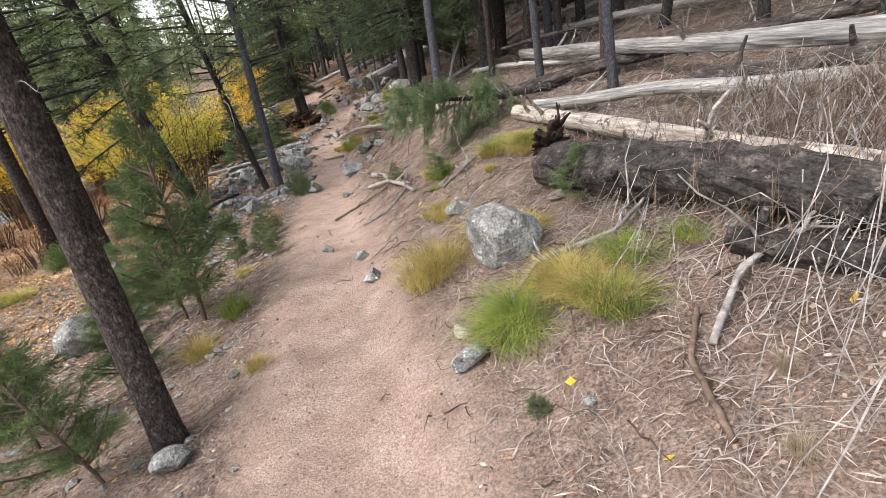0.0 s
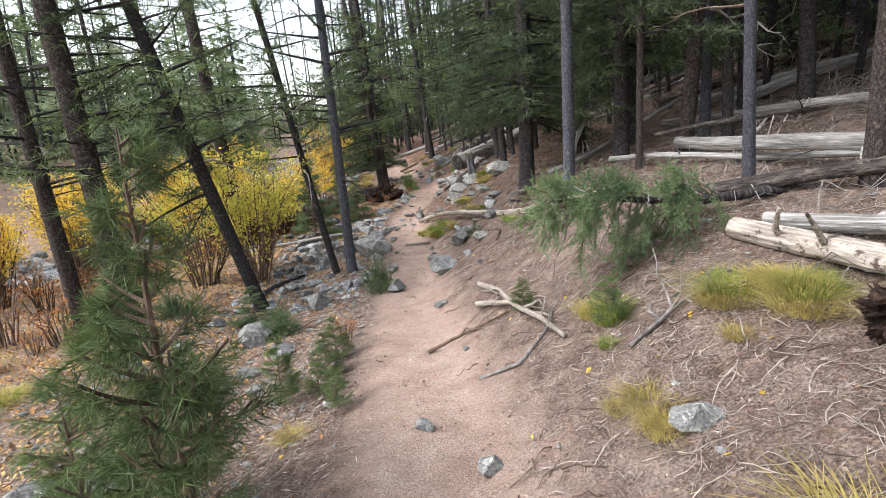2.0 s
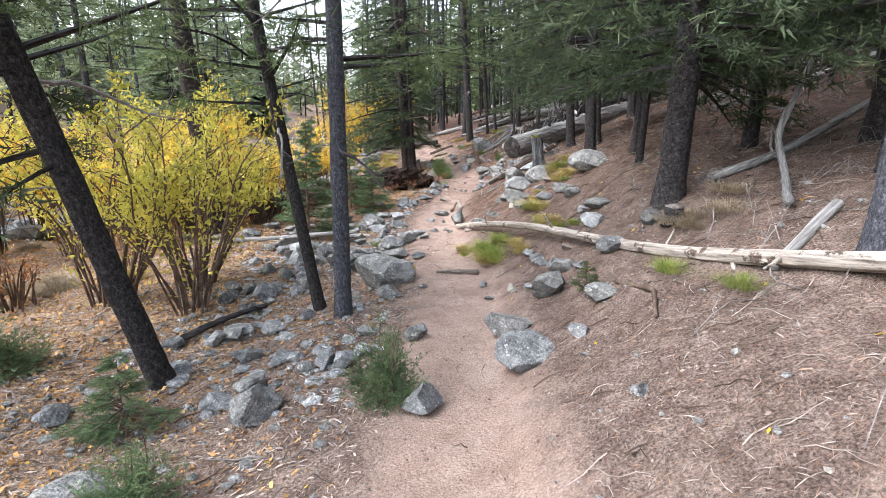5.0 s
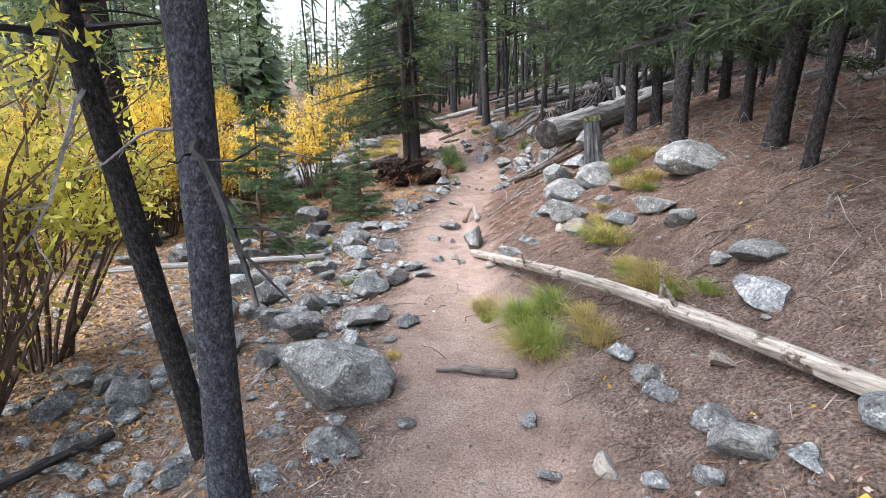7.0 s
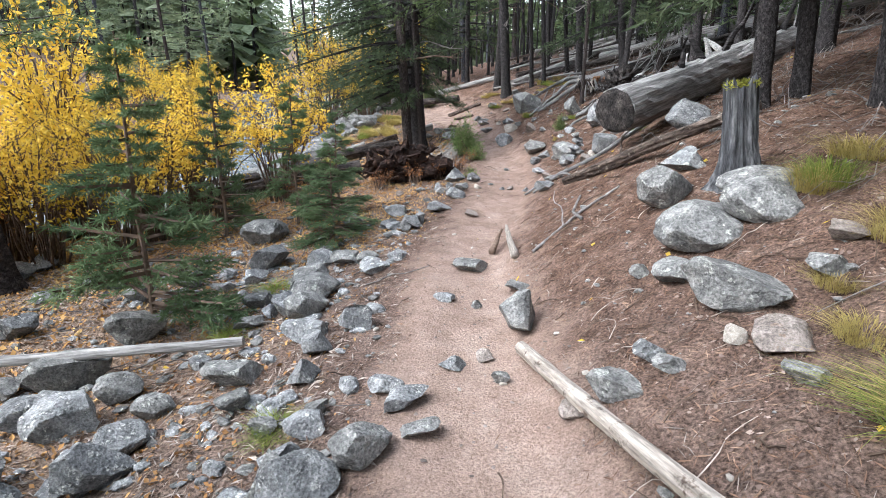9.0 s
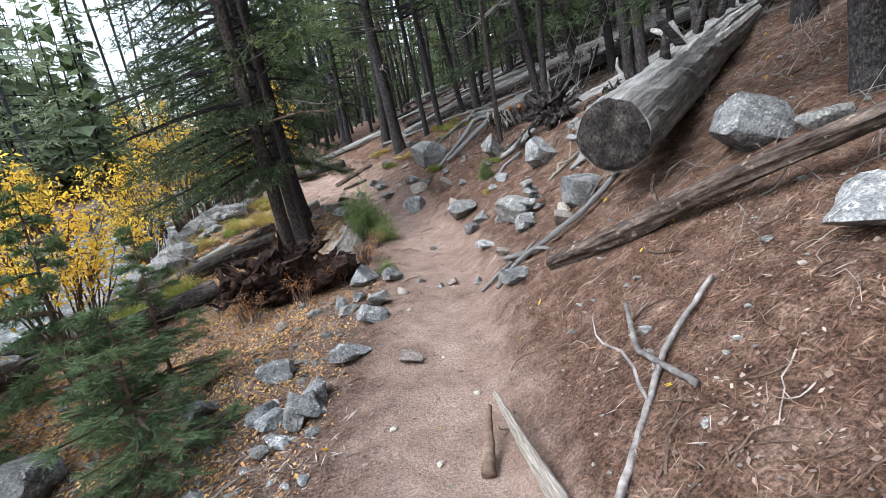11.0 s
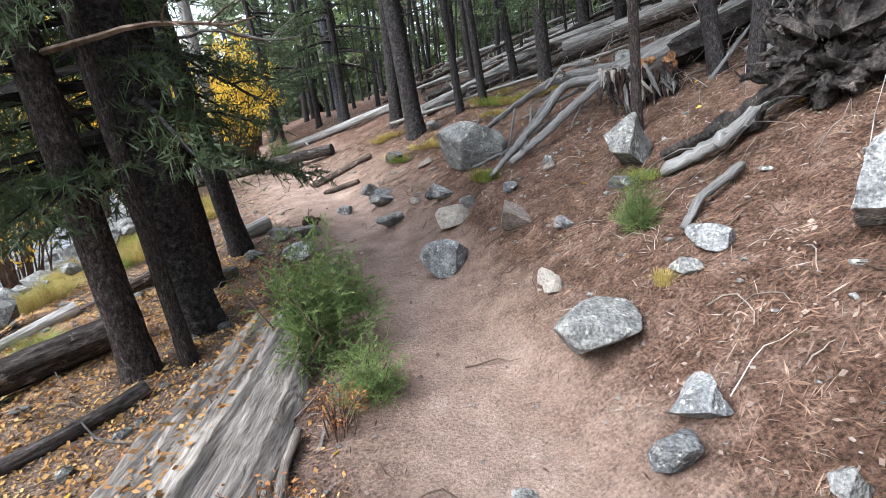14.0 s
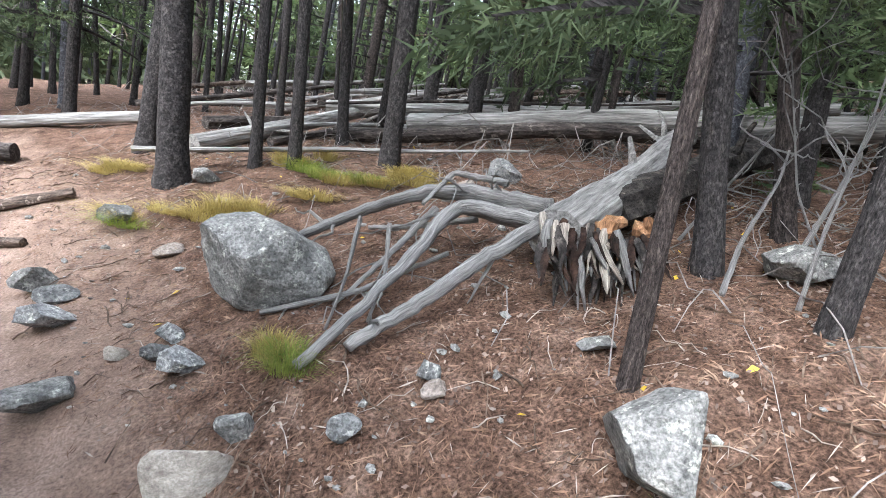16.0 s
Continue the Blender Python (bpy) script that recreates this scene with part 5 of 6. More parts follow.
def fallen_fir_top():
    """The broken top of a green fir, lying on its side with its boughs hanging down and grey twigs among them."""
    rng = np.random.default_rng(66)
    root = thing("fallen_fir", "broken green fir top lying on its side with grey twigs", "fallen tree", m=Matrix.Translation(on(1.2, 6.25, .13)))
    away = Vector((-1.25, -.35, .06))
    lay = Vector((0, 0, 1)).rotation_difference(away.normalized()).to_matrix().to_4x4()
    L = 1.5
    part("trunk", limb_mesh("trunk", wander((0, 0, -.9), (0, 0, L), 16, .015, rng), (.05, .035, .008), 9, M_BARK, .08, rng), root, lay)
    for i in range(92):
        f = rng.uniform(.02, 1)
        az = rng.uniform(0, 2 * math.pi)
        side = np.array(lay.to_3x3() @ Vector((math.cos(az), math.sin(az), 0)))
        a = np.array(lay.to_3x3() @ Vector((0, 0, f * L)))
        way = unit(side + np.array(away.normalized()) * .55)
        k = (.62 - .3 * f) * rng.uniform(.6, 1.1)
        s = np.linspace(0, 1, 8)[:, None]
        line = a + way * k * s + np.array([0, 0, -1]) * k * .5 * s ** 1.8 + rng.standard_normal((8, 3)) * .008
        floor_z = ground(line[:, 0] + 1.2, line[:, 1] + 6.25) - on(1.2, 6.25, .13)[2] + .02
        line[:, 2] = np.maximum(line[:, 2], floor_z)
        if i % 6 == 0:
            part("dead_twig", limb_mesh("dead_twig", line * 1.06, (.008, .003), 5, M_TWIG, .1, rng), root)
            continue
        t = rng.uniform(.12, 1, 34)
        foot = np.stack([np.interp(t, s[:, 0], line[:, c]) for c in range(3)], 1)
        tw = unit(way + rng.standard_normal((34, 3)) * .55 + np.array([0, 0, -.45]))
        u = rng.uniform(0, 1, (34, 24, 1))
        b = foot[:, None] + tw[:, None] * u * rng.uniform(.06, .17, (34, 1, 1))
        w = unit(tw[:, None] + rng.standard_normal((34, 24, 3)) * .5)
        n = 34 * 24
        v, q = needles(b.reshape(-1, 3), w.reshape(-1, 3), rng.uniform(.016, .032, n), np.full(n, .0055), rng)
        lv, (lq, lt) = tube(line, (.007, .003), 4)
        part("bough", mesh_of("bough", np.r_[v, lv], [q, lq + len(v), lt + len(v)], [M_BLUEFIR, M_STICK], np.r_[np.zeros(len(q)), np.ones(len(lq) + len(lt))]), root)


fallen_fir_top()

# ---- willows and autumn shrubs towards the creek ----
willow(-4.85, 10.75, 0, 1.0)
willow(-5.35, 11.7, 0, .95)
willow(-6.0, 11.0, 0, 1.0)


def willow_thicket():
    rng = np.random.default_rng(81)
    spots = []
    while len(spots) < 58:
        y = rng.uniform(6, 34)
        c = rng.uniform(1.8, 6.5) if len(spots) < 36 else rng.uniform(-6.5, -3.2)
        x = creek_x(y) + c
        if x > -6.0 or (12 < y < 16 and x > -8.6) or (16 <= y < 17.5 and x > -7.0) or (17.5 < y < 25 and c > 0):
            continue
        if any((x - a) ** 2 + (y - b) ** 2 < .7 for a, b in spots):
            continue
        spots.append((x, y))
        willow(float(x), float(y), int(rng.integers(1, 3)), rng.uniform(.8, 1.2), rng.uniform(.75, 1.1))
    for x, y in ((-6.9, 16.4), (-7.9, 15.2), (-8.5, 15.9), (-8.0, 13.9), (-8.9, 14.5), (-7.5, 16.0), (-7.7, 17.8), (-8.6, 17.4), (-9.2, 16.6), (-6.6, 17.7), (-7.3, 18.2), (-6.9, 17.0), (-7.9, 17.2), (-6.0, 18.6), (-8.3, 16.2)):
        willow(x, y, 1 + (int(-x * 10) % 2), .85, .9)


willow_thicket()


def autumn_shrub(x, y, s):
    root = thing("autumn_shrub", "low bare-stemmed shrub with rust-coloured leaves", "bush", "autumn shrubs", m=Matrix.Translation(on(x, y, -.02)))
    turn = Matrix.Rotation(x * 5 % 6, 4, 'Z') @ Matrix.Scale(s, 4)
    part("branchwork", WILLOW_RUST[0], root, turn)
    part("foliage", WILLOW_RUST[1], root, turn)


autumn_shrub(-4.0, 18.72, .42)
autumn_shrub(-4.5, 18.6, .40)
autumn_shrub(-3.68, 18.9, .38)
autumn_shrub(-3.5, 19.5, .35)
autumn_shrub(-3.4, 20.0, .3)
autumn_shrub(-5.6, 18.3, .5)
autumn_shrub(-6.8, 9.4, 1.0)
autumn_shrub(-7.6, 8.4, 1.1)
autumn_shrub(-2.2, 6.9, .35)


def shrub_flat():
    """Low rusty shrubs and straw grass on the flat between the bank and the willows."""
    rng = np.random.default_rng(83)
    for i in range(30):
        y = rng.uniform(6, 16)
        x = float(trail_x(y)) - rng.uniform(4.2, 8)
        if i % 2:
            autumn_shrub(x, float(y), rng.uniform(.5, .95))
        else:
            grass_clump(x, float(y), rng.uniform(.25, .5), rng.uniform(.2, .38), 'y' if i % 4 else 'd')


shrub_flat()


# ---- the trees along the trail ----
tree(-1.57, 2.29, 0.097, -0.02, -0.02, 'pine')
tree(-6.45, 8.54, 0.133, -0.03, -0.03, 'pine')
tree(-5.44, 8.17, 0.177, -0.04, -0.04, 'bark')
tree(-4.15, 9.28, 0.115, -0.17, -0.20, 'dark')
tree(-3.46, 10.88, 0.078, -0.16, -0.07, 'dark')
tree(-3.06, 10.45, 0.097, -0.01, -0.00, 'blue')
tree(-7.21, 15.19, 0.239, -0.07, -0.06, 'bare')
tree(-0.03, 10.93, 0.157, 0.02, -0.00, 'spruce')
tree(0.32, 8.58, 0.091, 0.01, -0.00, 'blue')
tree(1.21, 8.78, 0.054, 0.01, -0.00, 'pine')
tree(1.93, 9.28, 0.115, 0.06, -0.03, 'pine')
tree(-4.49, 21.27, 0.170, -0.06, -0.04, 'broad')
tree(-4.77, 22.16, 0.110, -0.05, -0.03, 'spruce')
tree(-4.86, 23.07, 0.130, -0.12, -0.05, 'dark')
tree(-4.35, 20.81, 0.051, -0.07, -0.05, 'pine')
tree(-4.60, 20.78, 0.107, -0.06, -0.05, 'bark')
tree(-3.15, 25.35, 0.155, -0.08, -0.00, 'dark')
tree(-3.48, 26.58, 0.122, 0.01, 0.00, 'dark')
tree(-0.39, 16.71, 0.099, -0.08, 0.02, 'spruce')
tree(-0.02, 16.83, 0.093, -0.09, 0.03, 'spruce')
tree(-0.30, 14.50, 0.103, -0.06, 0.02, 'spruce')
tree(-0.03, 15.60, 0.067, -0.08, 0.03, 'dark')
tree(0.01, 12.48, 0.052, 0.02, -0.01, 'spruce')
tree(-2.53, 25.48, 0.064, -0.08, 0.01, 'dark')
tree(-2.23, 25.27, 0.068, -0.09, 0.01, 'dark')
tree(-1.42, 25.16, 0.107, -0.06, 0.02, 'dark')
tree(-1.55, 21.77, 0.041, -0.02, 0.03, 'bark')
tree(-0.80, 22.18, 0.078, -0.11, 0.14, 'spruce')
tree(-0.13, 22.31, 0.066, -0.12, 0.18, 'pine')
tree(-0.90, 21.57, 0.059, 0.02, -0.05, 'dark')
tree(-4.86, 29.86, 0.101, -0.06, -0.01, 'blue')
tree(-1.64, 26.23, 0.075, -0.12, 0.03, 'dark')
tree(0.22, 27.00, 0.120, -0.06, 0.03, 'dark')
tree(-0.14, 27.77, 0.129, -0.04, 0.02, 'dark')
tree(0.75, 26.89, 0.092, -0.08, 0.05, 'pine')
tree(-6.67, 27.61, 0.122, -0.04, -0.02, 'silver')
tree(-6.15, 29.78, 0.070, -0.11, -0.03, 'spruce')
tree(-4.65, 29.08, 0.097, -0.03, -0.00, 'spruce')
tree(1.49, 6.57, 0.059, -0.02, 0.01, 'blue')
tree(3.21, 10.52, 0.115, -0.01, 0.00, 'dark')
tree(2.14, 6.12, 0.086, 0.01, -0.01, 'pine')
tree(1.98, 5.46, 0.058, -0.05, 0.03, 'blue')
tree(3.47, 7.61, 0.080, 0.13, -0.08, 'dark')
tree(1.76, 11.14, 0.151, 0.03, -0.01, 'spruce')
tree(2.47, 10.06, 0.088, 0.02, -0.01, 'blue')
tree(1.32, 10.13, 0.135, 0.01, -0.00, 'spruce')
tree(2.46, 9.25, 0.084, -0.03, 0.02, 'dark')
tree(-0.15, 19.97, 0.077, -0.05, 0.03, 'dark')
tree(0.30, 19.60, 0.070, -0.05, 0.03, 'pole')
tree(0.12, 21.01, 0.090, -0.06, 0.03, 'pole')
tree(0.55, 22.74, 0.083, -0.06, 0.04, 'pole')
tree(0.50, 15.01, 0.067, -0.03, 0.02, 'dark')
tree(0.16, 13.40, 0.095, 0.02, 0.00, 'spruce')
tree(1.07, 12.09, 0.090, 0.02, 0.00, 'dark')
tree(1.28, 19.44, 0.130, -0.05, 0.03, 'dark')
tree(1.10, 17.60, 0.090, -0.05, 0.03, 'dark')
tree(0.52, 27.79, 0.100, -0.05, 0.02, 'dark')


def standing_poles():
    """Thin dead trunks among the trees up the slope."""
    rng = np.random.default_rng(44)
    n = 0
    while n < 60:
        y, d = rng.uniform(4, 40), rng.uniform(3.0, 15)
        x = float(trail_x(y)) + d
        if any((x - a) ** 2 + (y - b) ** 2 < .6 for a, b in PLACED):
            continue
        tree(x, y, rng.uniform(.03, .06), rng.normal(0, .06), rng.normal(0, .06), "pole")
        n += 1


standing_poles()


def far_poles():
    """Thin straight trunks in the woods that the trail heads into."""
    rng = np.random.default_rng(46)
    n = 0
    while n < 46:
        x, y = rng.uniform(-11, 6), rng.uniform(27, 40)
        if abs(x - trail_x(y)) < 1.3 or any((x - a) ** 2 + (y - b) ** 2 < .5 for a, b in PLACED):
            continue
        tree(x, y, rng.uniform(.04, .085), rng.normal(-.02, .05), rng.normal(0, .04), "pole")
        n += 1


far_poles()


def low_boughs(x, y, az0, az1, seed, spread, low, high, n):
    me = crown_mesh("bough", low, high, spread, n, 26, 16, .10, M_SPRUCE, seed, .30, taper=.35, fat=.14, sector=(az0, az1))
    near = min((o for o in scene.objects if o.get("category") == "tree"), key=lambda o: (o.location.x - x) ** 2 + (o.location.y - y) ** 2)
    part("bough", me, near, Matrix.Identity(4))


low_boughs(-4.6, 20.8, 2.0, 4.3, 601, 2.1, 1.5, 5.5, 34)
low_boughs(-4.49, 21.27, 1.9, 4.6, 602, 1.9, 1.2, 6, 34)
low_boughs(-4.77, 22.16, 2.0, 4.9, 603, 1.8, 1.0, 6, 34)
low_boughs(-.03, 10.93, 0, 6.28, 604, 1.5, 1.3, 6, 40)
low_boughs(1.21, 8.78, 0, 6.28, 605, 1.3, 1.6, 6, 30)
low_boughs(-.39, 16.71, 0, 6.28, 606, 1.4, 1.5, 6, 36)
low_boughs(-4.51, 10.03, 2.0, 5.5, 608, 1.5, 1.8, 5, 15)


# ---- rocks and boulders ----
rock(-1.47, 2.07, 0.20, 0.14, 0.11, 18)
rock(0.06, 2.10, 0.18, 0.13, 0.10, 16)
rock(0.05, 2.37, 0.10, 0.08, 0.06, -6)
rock(0.32, 2.85, 0.44, 0.32, 0.28, -23)
rock(0.83, 3.39, 0.13, 0.09, 0.06, -17)
rock(-0.56, 3.69, 0.16, 0.15, 0.09, 9)
rock(0.19, 4.15, 0.24, 0.18, 0.09, 6)
rock(-0.72, 4.35, 0.15, 0.12, 0.08, 24)
rock(-3.38, 4.41, 0.49, 0.35, 0.25, 60)
rock(-1.11, 4.84, 0.12, 0.08, 0.07, -14)
rock(-3.21, 4.86, 0.30, 0.24, 0.17, 44)
rock(-3.08, 6.54, 0.22, 0.20, 0.10, 24)
rock(-4.59, 6.94, 0.28, 0.25, 0.17, 38)
rock(-2.90, 6.94, 0.26, 0.24, 0.14, 53)
rock(-1.27, 7.60, 0.15, 0.12, 0.08, 9)
rock(-3.49, 7.71, 0.39, 0.37, 0.24, 13)
rock(-0.83, 8.23, 0.10, 0.07, 0.06, -49)
rock(-1.95, 8.55, 0.24, 0.21, 0.14, -2)
rock(-3.02, 8.63, 0.33, 0.23, 0.20, 44)
rock(-3.45, 8.90, 0.25, 0.17, 0.11, 16)
rock(-3.26, 8.99, 0.24, 0.19, 0.15, 53)
rock(-1.36, 9.09, 0.38, 0.35, 0.16, 3)
rock(-1.01, 9.14, 0.14, 0.12, 0.07, -8)
rock(-2.94, 9.18, 0.13, 0.10, 0.09, 7)
rock(-0.82, 9.48, 0.22, 0.15, 0.12, -21)
rock(-2.18, 9.59, 0.18, 0.14, 0.12, 31)
rock(-1.47, 9.68, 0.36, 0.25, 0.13, 2)
rock(-1.15, 9.99, 0.26, 0.24, 0.21, -25)
rock(-0.89, 10.26, 0.13, 0.11, 0.05, -13)
rock(-0.65, 10.27, 0.23, 0.22, 0.14, -4)
rock(-3.72, 10.31, 0.23, 0.16, 0.11, 12)
rock(-1.15, 10.32, 0.10, 0.07, 0.07, -33)
rock(-1.04, 10.39, 0.20, 0.15, 0.14, -14)
rock(-1.29, 10.40, 0.10, 0.10, 0.05, -41)
rock(-0.27, 10.54, 0.18, 0.17, 0.12, 3)
rock(-1.05, 10.57, 0.17, 0.14, 0.11, -31)
rock(-1.44, 10.57, 0.11, 0.11, 0.06, -19)
rock(-1.66, 10.62, 0.10, 0.07, 0.04, -9)
rock(-2.68, 10.74, 0.27, 0.22, 0.13, 11)
rock(-2.35, 10.88, 0.10, 0.07, 0.04, 27)
rock(-1.19, 10.88, 0.15, 0.11, 0.08, -6)
rock(-0.93, 10.93, 0.11, 0.10, 0.05, -10)
rock(-1.75, 11.01, 0.11, 0.09, 0.07, 17)
rock(-1.20, 11.03, 0.17, 0.14, 0.08, 3)
rock(-2.86, 11.22, 0.65, 0.43, 0.27, -3)
rock(-1.28, 11.28, 0.15, 0.13, 0.07, -33)
rock(-0.67, 11.29, 0.26, 0.23, 0.13, -22)
rock(-4.30, 11.32, 0.25, 0.17, 0.20, 43)
rock(-4.56, 11.48, 0.19, 0.14, 0.13, 68)
rock(-0.56, 11.63, 0.29, 0.24, 0.11, -29)
rock(-3.92, 11.69, 0.23, 0.22, 0.19, 44)
rock(-3.49, 11.74, 0.23, 0.17, 0.14, 30)
rock(-2.92, 11.74, 0.30, 0.20, 0.15, 48)
rock(-0.69, 11.78, 0.13, 0.09, 0.08, 4)
rock(-4.02, 11.93, 0.33, 0.26, 0.12, 40)
rock(-4.32, 11.98, 0.20, 0.19, 0.14, 35)
rock(-4.15, 12.12, 0.24, 0.18, 0.15, 56)
rock(-3.51, 12.15, 0.38, 0.31, 0.17, 37)
rock(-2.63, 12.15, 0.16, 0.15, 0.07, 31)
rock(-4.71, 12.23, 0.29, 0.21, 0.16, 74)
rock(-2.97, 12.24, 0.34, 0.26, 0.12, 27)
rock(-3.79, 12.40, 0.29, 0.19, 0.18, 56)
rock(-0.76, 12.44, 0.20, 0.14, 0.13, -32)
rock(-4.35, 12.45, 0.20, 0.16, 0.11, 60)
rock(-3.65, 12.70, 0.24, 0.17, 0.19, 40)
rock(-4.51, 12.75, 0.33, 0.31, 0.13, 36)
rock(-4.20, 12.75, 0.25, 0.20, 0.12, 20)
rock(-3.51, 12.84, 0.25, 0.17, 0.13, 3)
rock(-0.83, 12.91, 0.30, 0.24, 0.11, -14)
rock(-3.16, 12.93, 0.30, 0.25, 0.16, 19)
rock(-4.66, 12.97, 0.20, 0.15, 0.16, 40)
rock(-1.06, 13.00, 0.23, 0.20, 0.11, -11)
rock(-4.18, 13.04, 0.31, 0.21, 0.19, 30)
rock(-3.32, 13.12, 0.21, 0.15, 0.09, -5)
rock(-2.94, 13.12, 0.26, 0.18, 0.15, 37)
rock(-1.39, 13.17, 0.14, 0.13, 0.06, -44)
rock(-2.74, 13.29, 0.18, 0.12, 0.06, 18)
rock(-3.28, 13.31, 0.18, 0.16, 0.10, 46)
rock(-2.11, 13.40, 0.12, 0.08, 0.08, 5)
rock(-1.36, 13.43, 0.20, 0.19, 0.08, -10)
rock(-1.95, 13.45, 0.21, 0.19, 0.10, 8)
rock(-4.76, 13.45, 0.33, 0.29, 0.15, 70)
rock(-1.73, 13.47, 0.15, 0.10, 0.06, -16)
rock(-5.03, 13.47, 0.28, 0.24, 0.13, 74)
rock(-1.49, 13.51, 0.09, 0.07, 0.07, -10)
rock(-2.86, 13.51, 0.24, 0.16, 0.08, 36)
rock(-0.42, 13.53, 0.56, 0.52, 0.20, 13)
rock(-4.32, 13.58, 0.23, 0.16, 0.13, 10)
rock(-3.82, 13.59, 0.18, 0.14, 0.10, 41)
rock(-1.80, 13.59, 0.13, 0.11, 0.08, -4)
rock(-3.01, 13.65, 0.17, 0.16, 0.06, 36)
rock(-4.68, 13.76, 0.25, 0.20, 0.15, 10)
rock(-1.08, 13.77, 0.19, 0.16, 0.08, -7)
rock(-2.43, 13.79, 0.09, 0.06, 0.06, 8)
rock(-5.34, 13.80, 0.18, 0.12, 0.12, 56)
rock(-1.43, 13.81, 0.42, 0.28, 0.15, -17)
rock(-3.98, 13.84, 0.31, 0.23, 0.11, -2)
rock(-5.10, 13.85, 0.41, 0.35, 0.21, 70)
rock(-2.70, 13.89, 0.15, 0.10, 0.05, 13)
rock(-0.95, 13.90, 0.15, 0.10, 0.08, -37)
rock(-2.54, 14.02, 0.09, 0.09, 0.05, 26)
rock(-6.25, 14.09, 0.22, 0.16, 0.09, 37)
rock(-6.59, 14.12, 0.27, 0.18, 0.11, 30)
rock(-1.58, 14.17, 0.24, 0.20, 0.12, 8)
rock(-3.73, 14.27, 0.29, 0.22, 0.13, 25)
rock(-6.02, 14.33, 0.29, 0.25, 0.17, 30)
rock(-1.71, 14.37, 0.11, 0.10, 0.08, -13)
rock(-7.37, 14.41, 0.24, 0.19, 0.10, 58)
rock(-2.37, 14.36, 0.30, 0.24, 0.26, 70, ROCKS[7])
rock(-5.14, 14.45, 0.36, 0.30, 0.17, 64)
rock(-1.40, 14.45, 0.43, 0.36, 0.19, 11)
rock(-3.90, 14.71, 0.32, 0.23, 0.15, 41)
rock(-2.66, 14.72, 0.07, 0.06, 0.06, 3)
rock(-1.02, 14.70, 0.46, 0.30, 0.12, -3)
rock(-2.90, 14.79, 0.15, 0.10, 0.05, 9)
rock(-2.40, 14.92, 0.18, 0.12, 0.07, -15)
rock(-4.46, 14.99, 0.22, 0.21, 0.13, 14)
rock(-6.45, 15.01, 0.24, 0.22, 0.10, 73)
rock(-3.98, 15.04, 0.40, 0.35, 0.15, 31)
rock(-1.44, 15.16, 0.37, 0.32, 0.21, 21, ROCKS[1])
rock(-1.12, 14.46, 0.38, 0.32, 0.17, -10, BOULDERS[1])
rock(-1.18, 15.75, 0.40, 0.30, 0.14, 5)
rock(-6.07, 15.23, 0.30, 0.27, 0.14, 28)
rock(-4.15, 15.34, 0.33, 0.30, 0.17, 16)
rock(-2.81, 15.49, 0.25, 0.23, 0.09, -14)
rock(-7.41, 15.56, 0.34, 0.31, 0.14, 41)
rock(-3.51, 15.75, 0.15, 0.10, 0.08, 23)
rock(-4.91, 15.76, 0.29, 0.23, 0.15, 62)
rock(-3.79, 15.80, 0.21, 0.19, 0.09, 18)
rock(-4.03, 15.85, 0.26, 0.23, 0.13, 35)
rock(-7.47, 15.93, 0.37, 0.27, 0.15, 48)
rock(-4.33, 16.01, 0.27, 0.23, 0.16, 37)
rock(-4.93, 16.12, 0.40, 0.30, 0.19, 52)
rock(-0.78, 16.52, 0.25, 0.17, 0.14, -26)
rock(-5.32, 16.75, 0.51, 0.43, 0.21, 44)
rock(-0.94, 16.85, 0.37, 0.32, 0.24, 2)
rock(-2.98, 17.04, 0.14, 0.13, 0.06, -7)
rock(-3.40, 17.28, 0.30, 0.24, 0.11, 20)
rock(-3.95, 17.42, 0.26, 0.21, 0.13, 25)
rock(-2.21, 17.63, 0.22, 0.21, 0.12, -12)
rock(-2.20, 17.81, 0.15, 0.10, 0.06, -8)
rock(-3.26, 18.10, 0.19, 0.16, 0.12, -2)
rock(-3.30, 17.88, 0.23, 0.20, 0.13, 12)
rock(-1.71, 17.96, 0.17, 0.12, 0.11, -19)
rock(-1.52, 18.12, 0.35, 0.25, 0.20, -52)
rock(-3.50, 18.13, 0.18, 0.14, 0.07, 17)
rock(-2.42, 18.20, 0.09, 0.07, 0.05, 2)
rock(-3.05, 18.26, 0.10, 0.07, 0.05, -16)
rock(-1.63, 18.26, 0.12, 0.09, 0.09, -36)
rock(-2.74, 18.31, 0.07, 0.06, 0.04, -21)
rock(-2.16, 18.34, 0.12, 0.08, 0.07, -17)
rock(-4.14, 18.34, 0.10, 0.08, 0.06, 45)
rock(-3.59, 18.34, 0.15, 0.13, 0.09, 38)
rock(-2.63, 18.34, 0.08, 0.07, 0.06, -5)
rock(-3.84, 18.36, 0.13, 0.09, 0.06, 21)
rock(-3.45, 18.36, 0.10, 0.09, 0.08, 23)
rock(-2.90, 18.52, 0.08, 0.06, 0.03, 13)
rock(-1.91, 18.53, 0.18, 0.16, 0.14, -9)
rock(-3.16, 18.70, 0.18, 0.17, 0.12, -3)
rock(-3.44, 18.80, 0.28, 0.19, 0.18, -5)
rock(-2.25, 18.84, 0.21, 0.15, 0.08, -41)
rock(-1.91, 19.00, 0.43, 0.37, 0.19, -4)
rock(-2.05, 19.20, 0.10, 0.08, 0.08, 5)
rock(-2.31, 19.49, 0.15, 0.12, 0.11, -2)
rock(-2.75, 19.58, 0.08, 0.05, 0.04, -14)
rock(-2.18, 19.62, 0.21, 0.14, 0.12, 9)
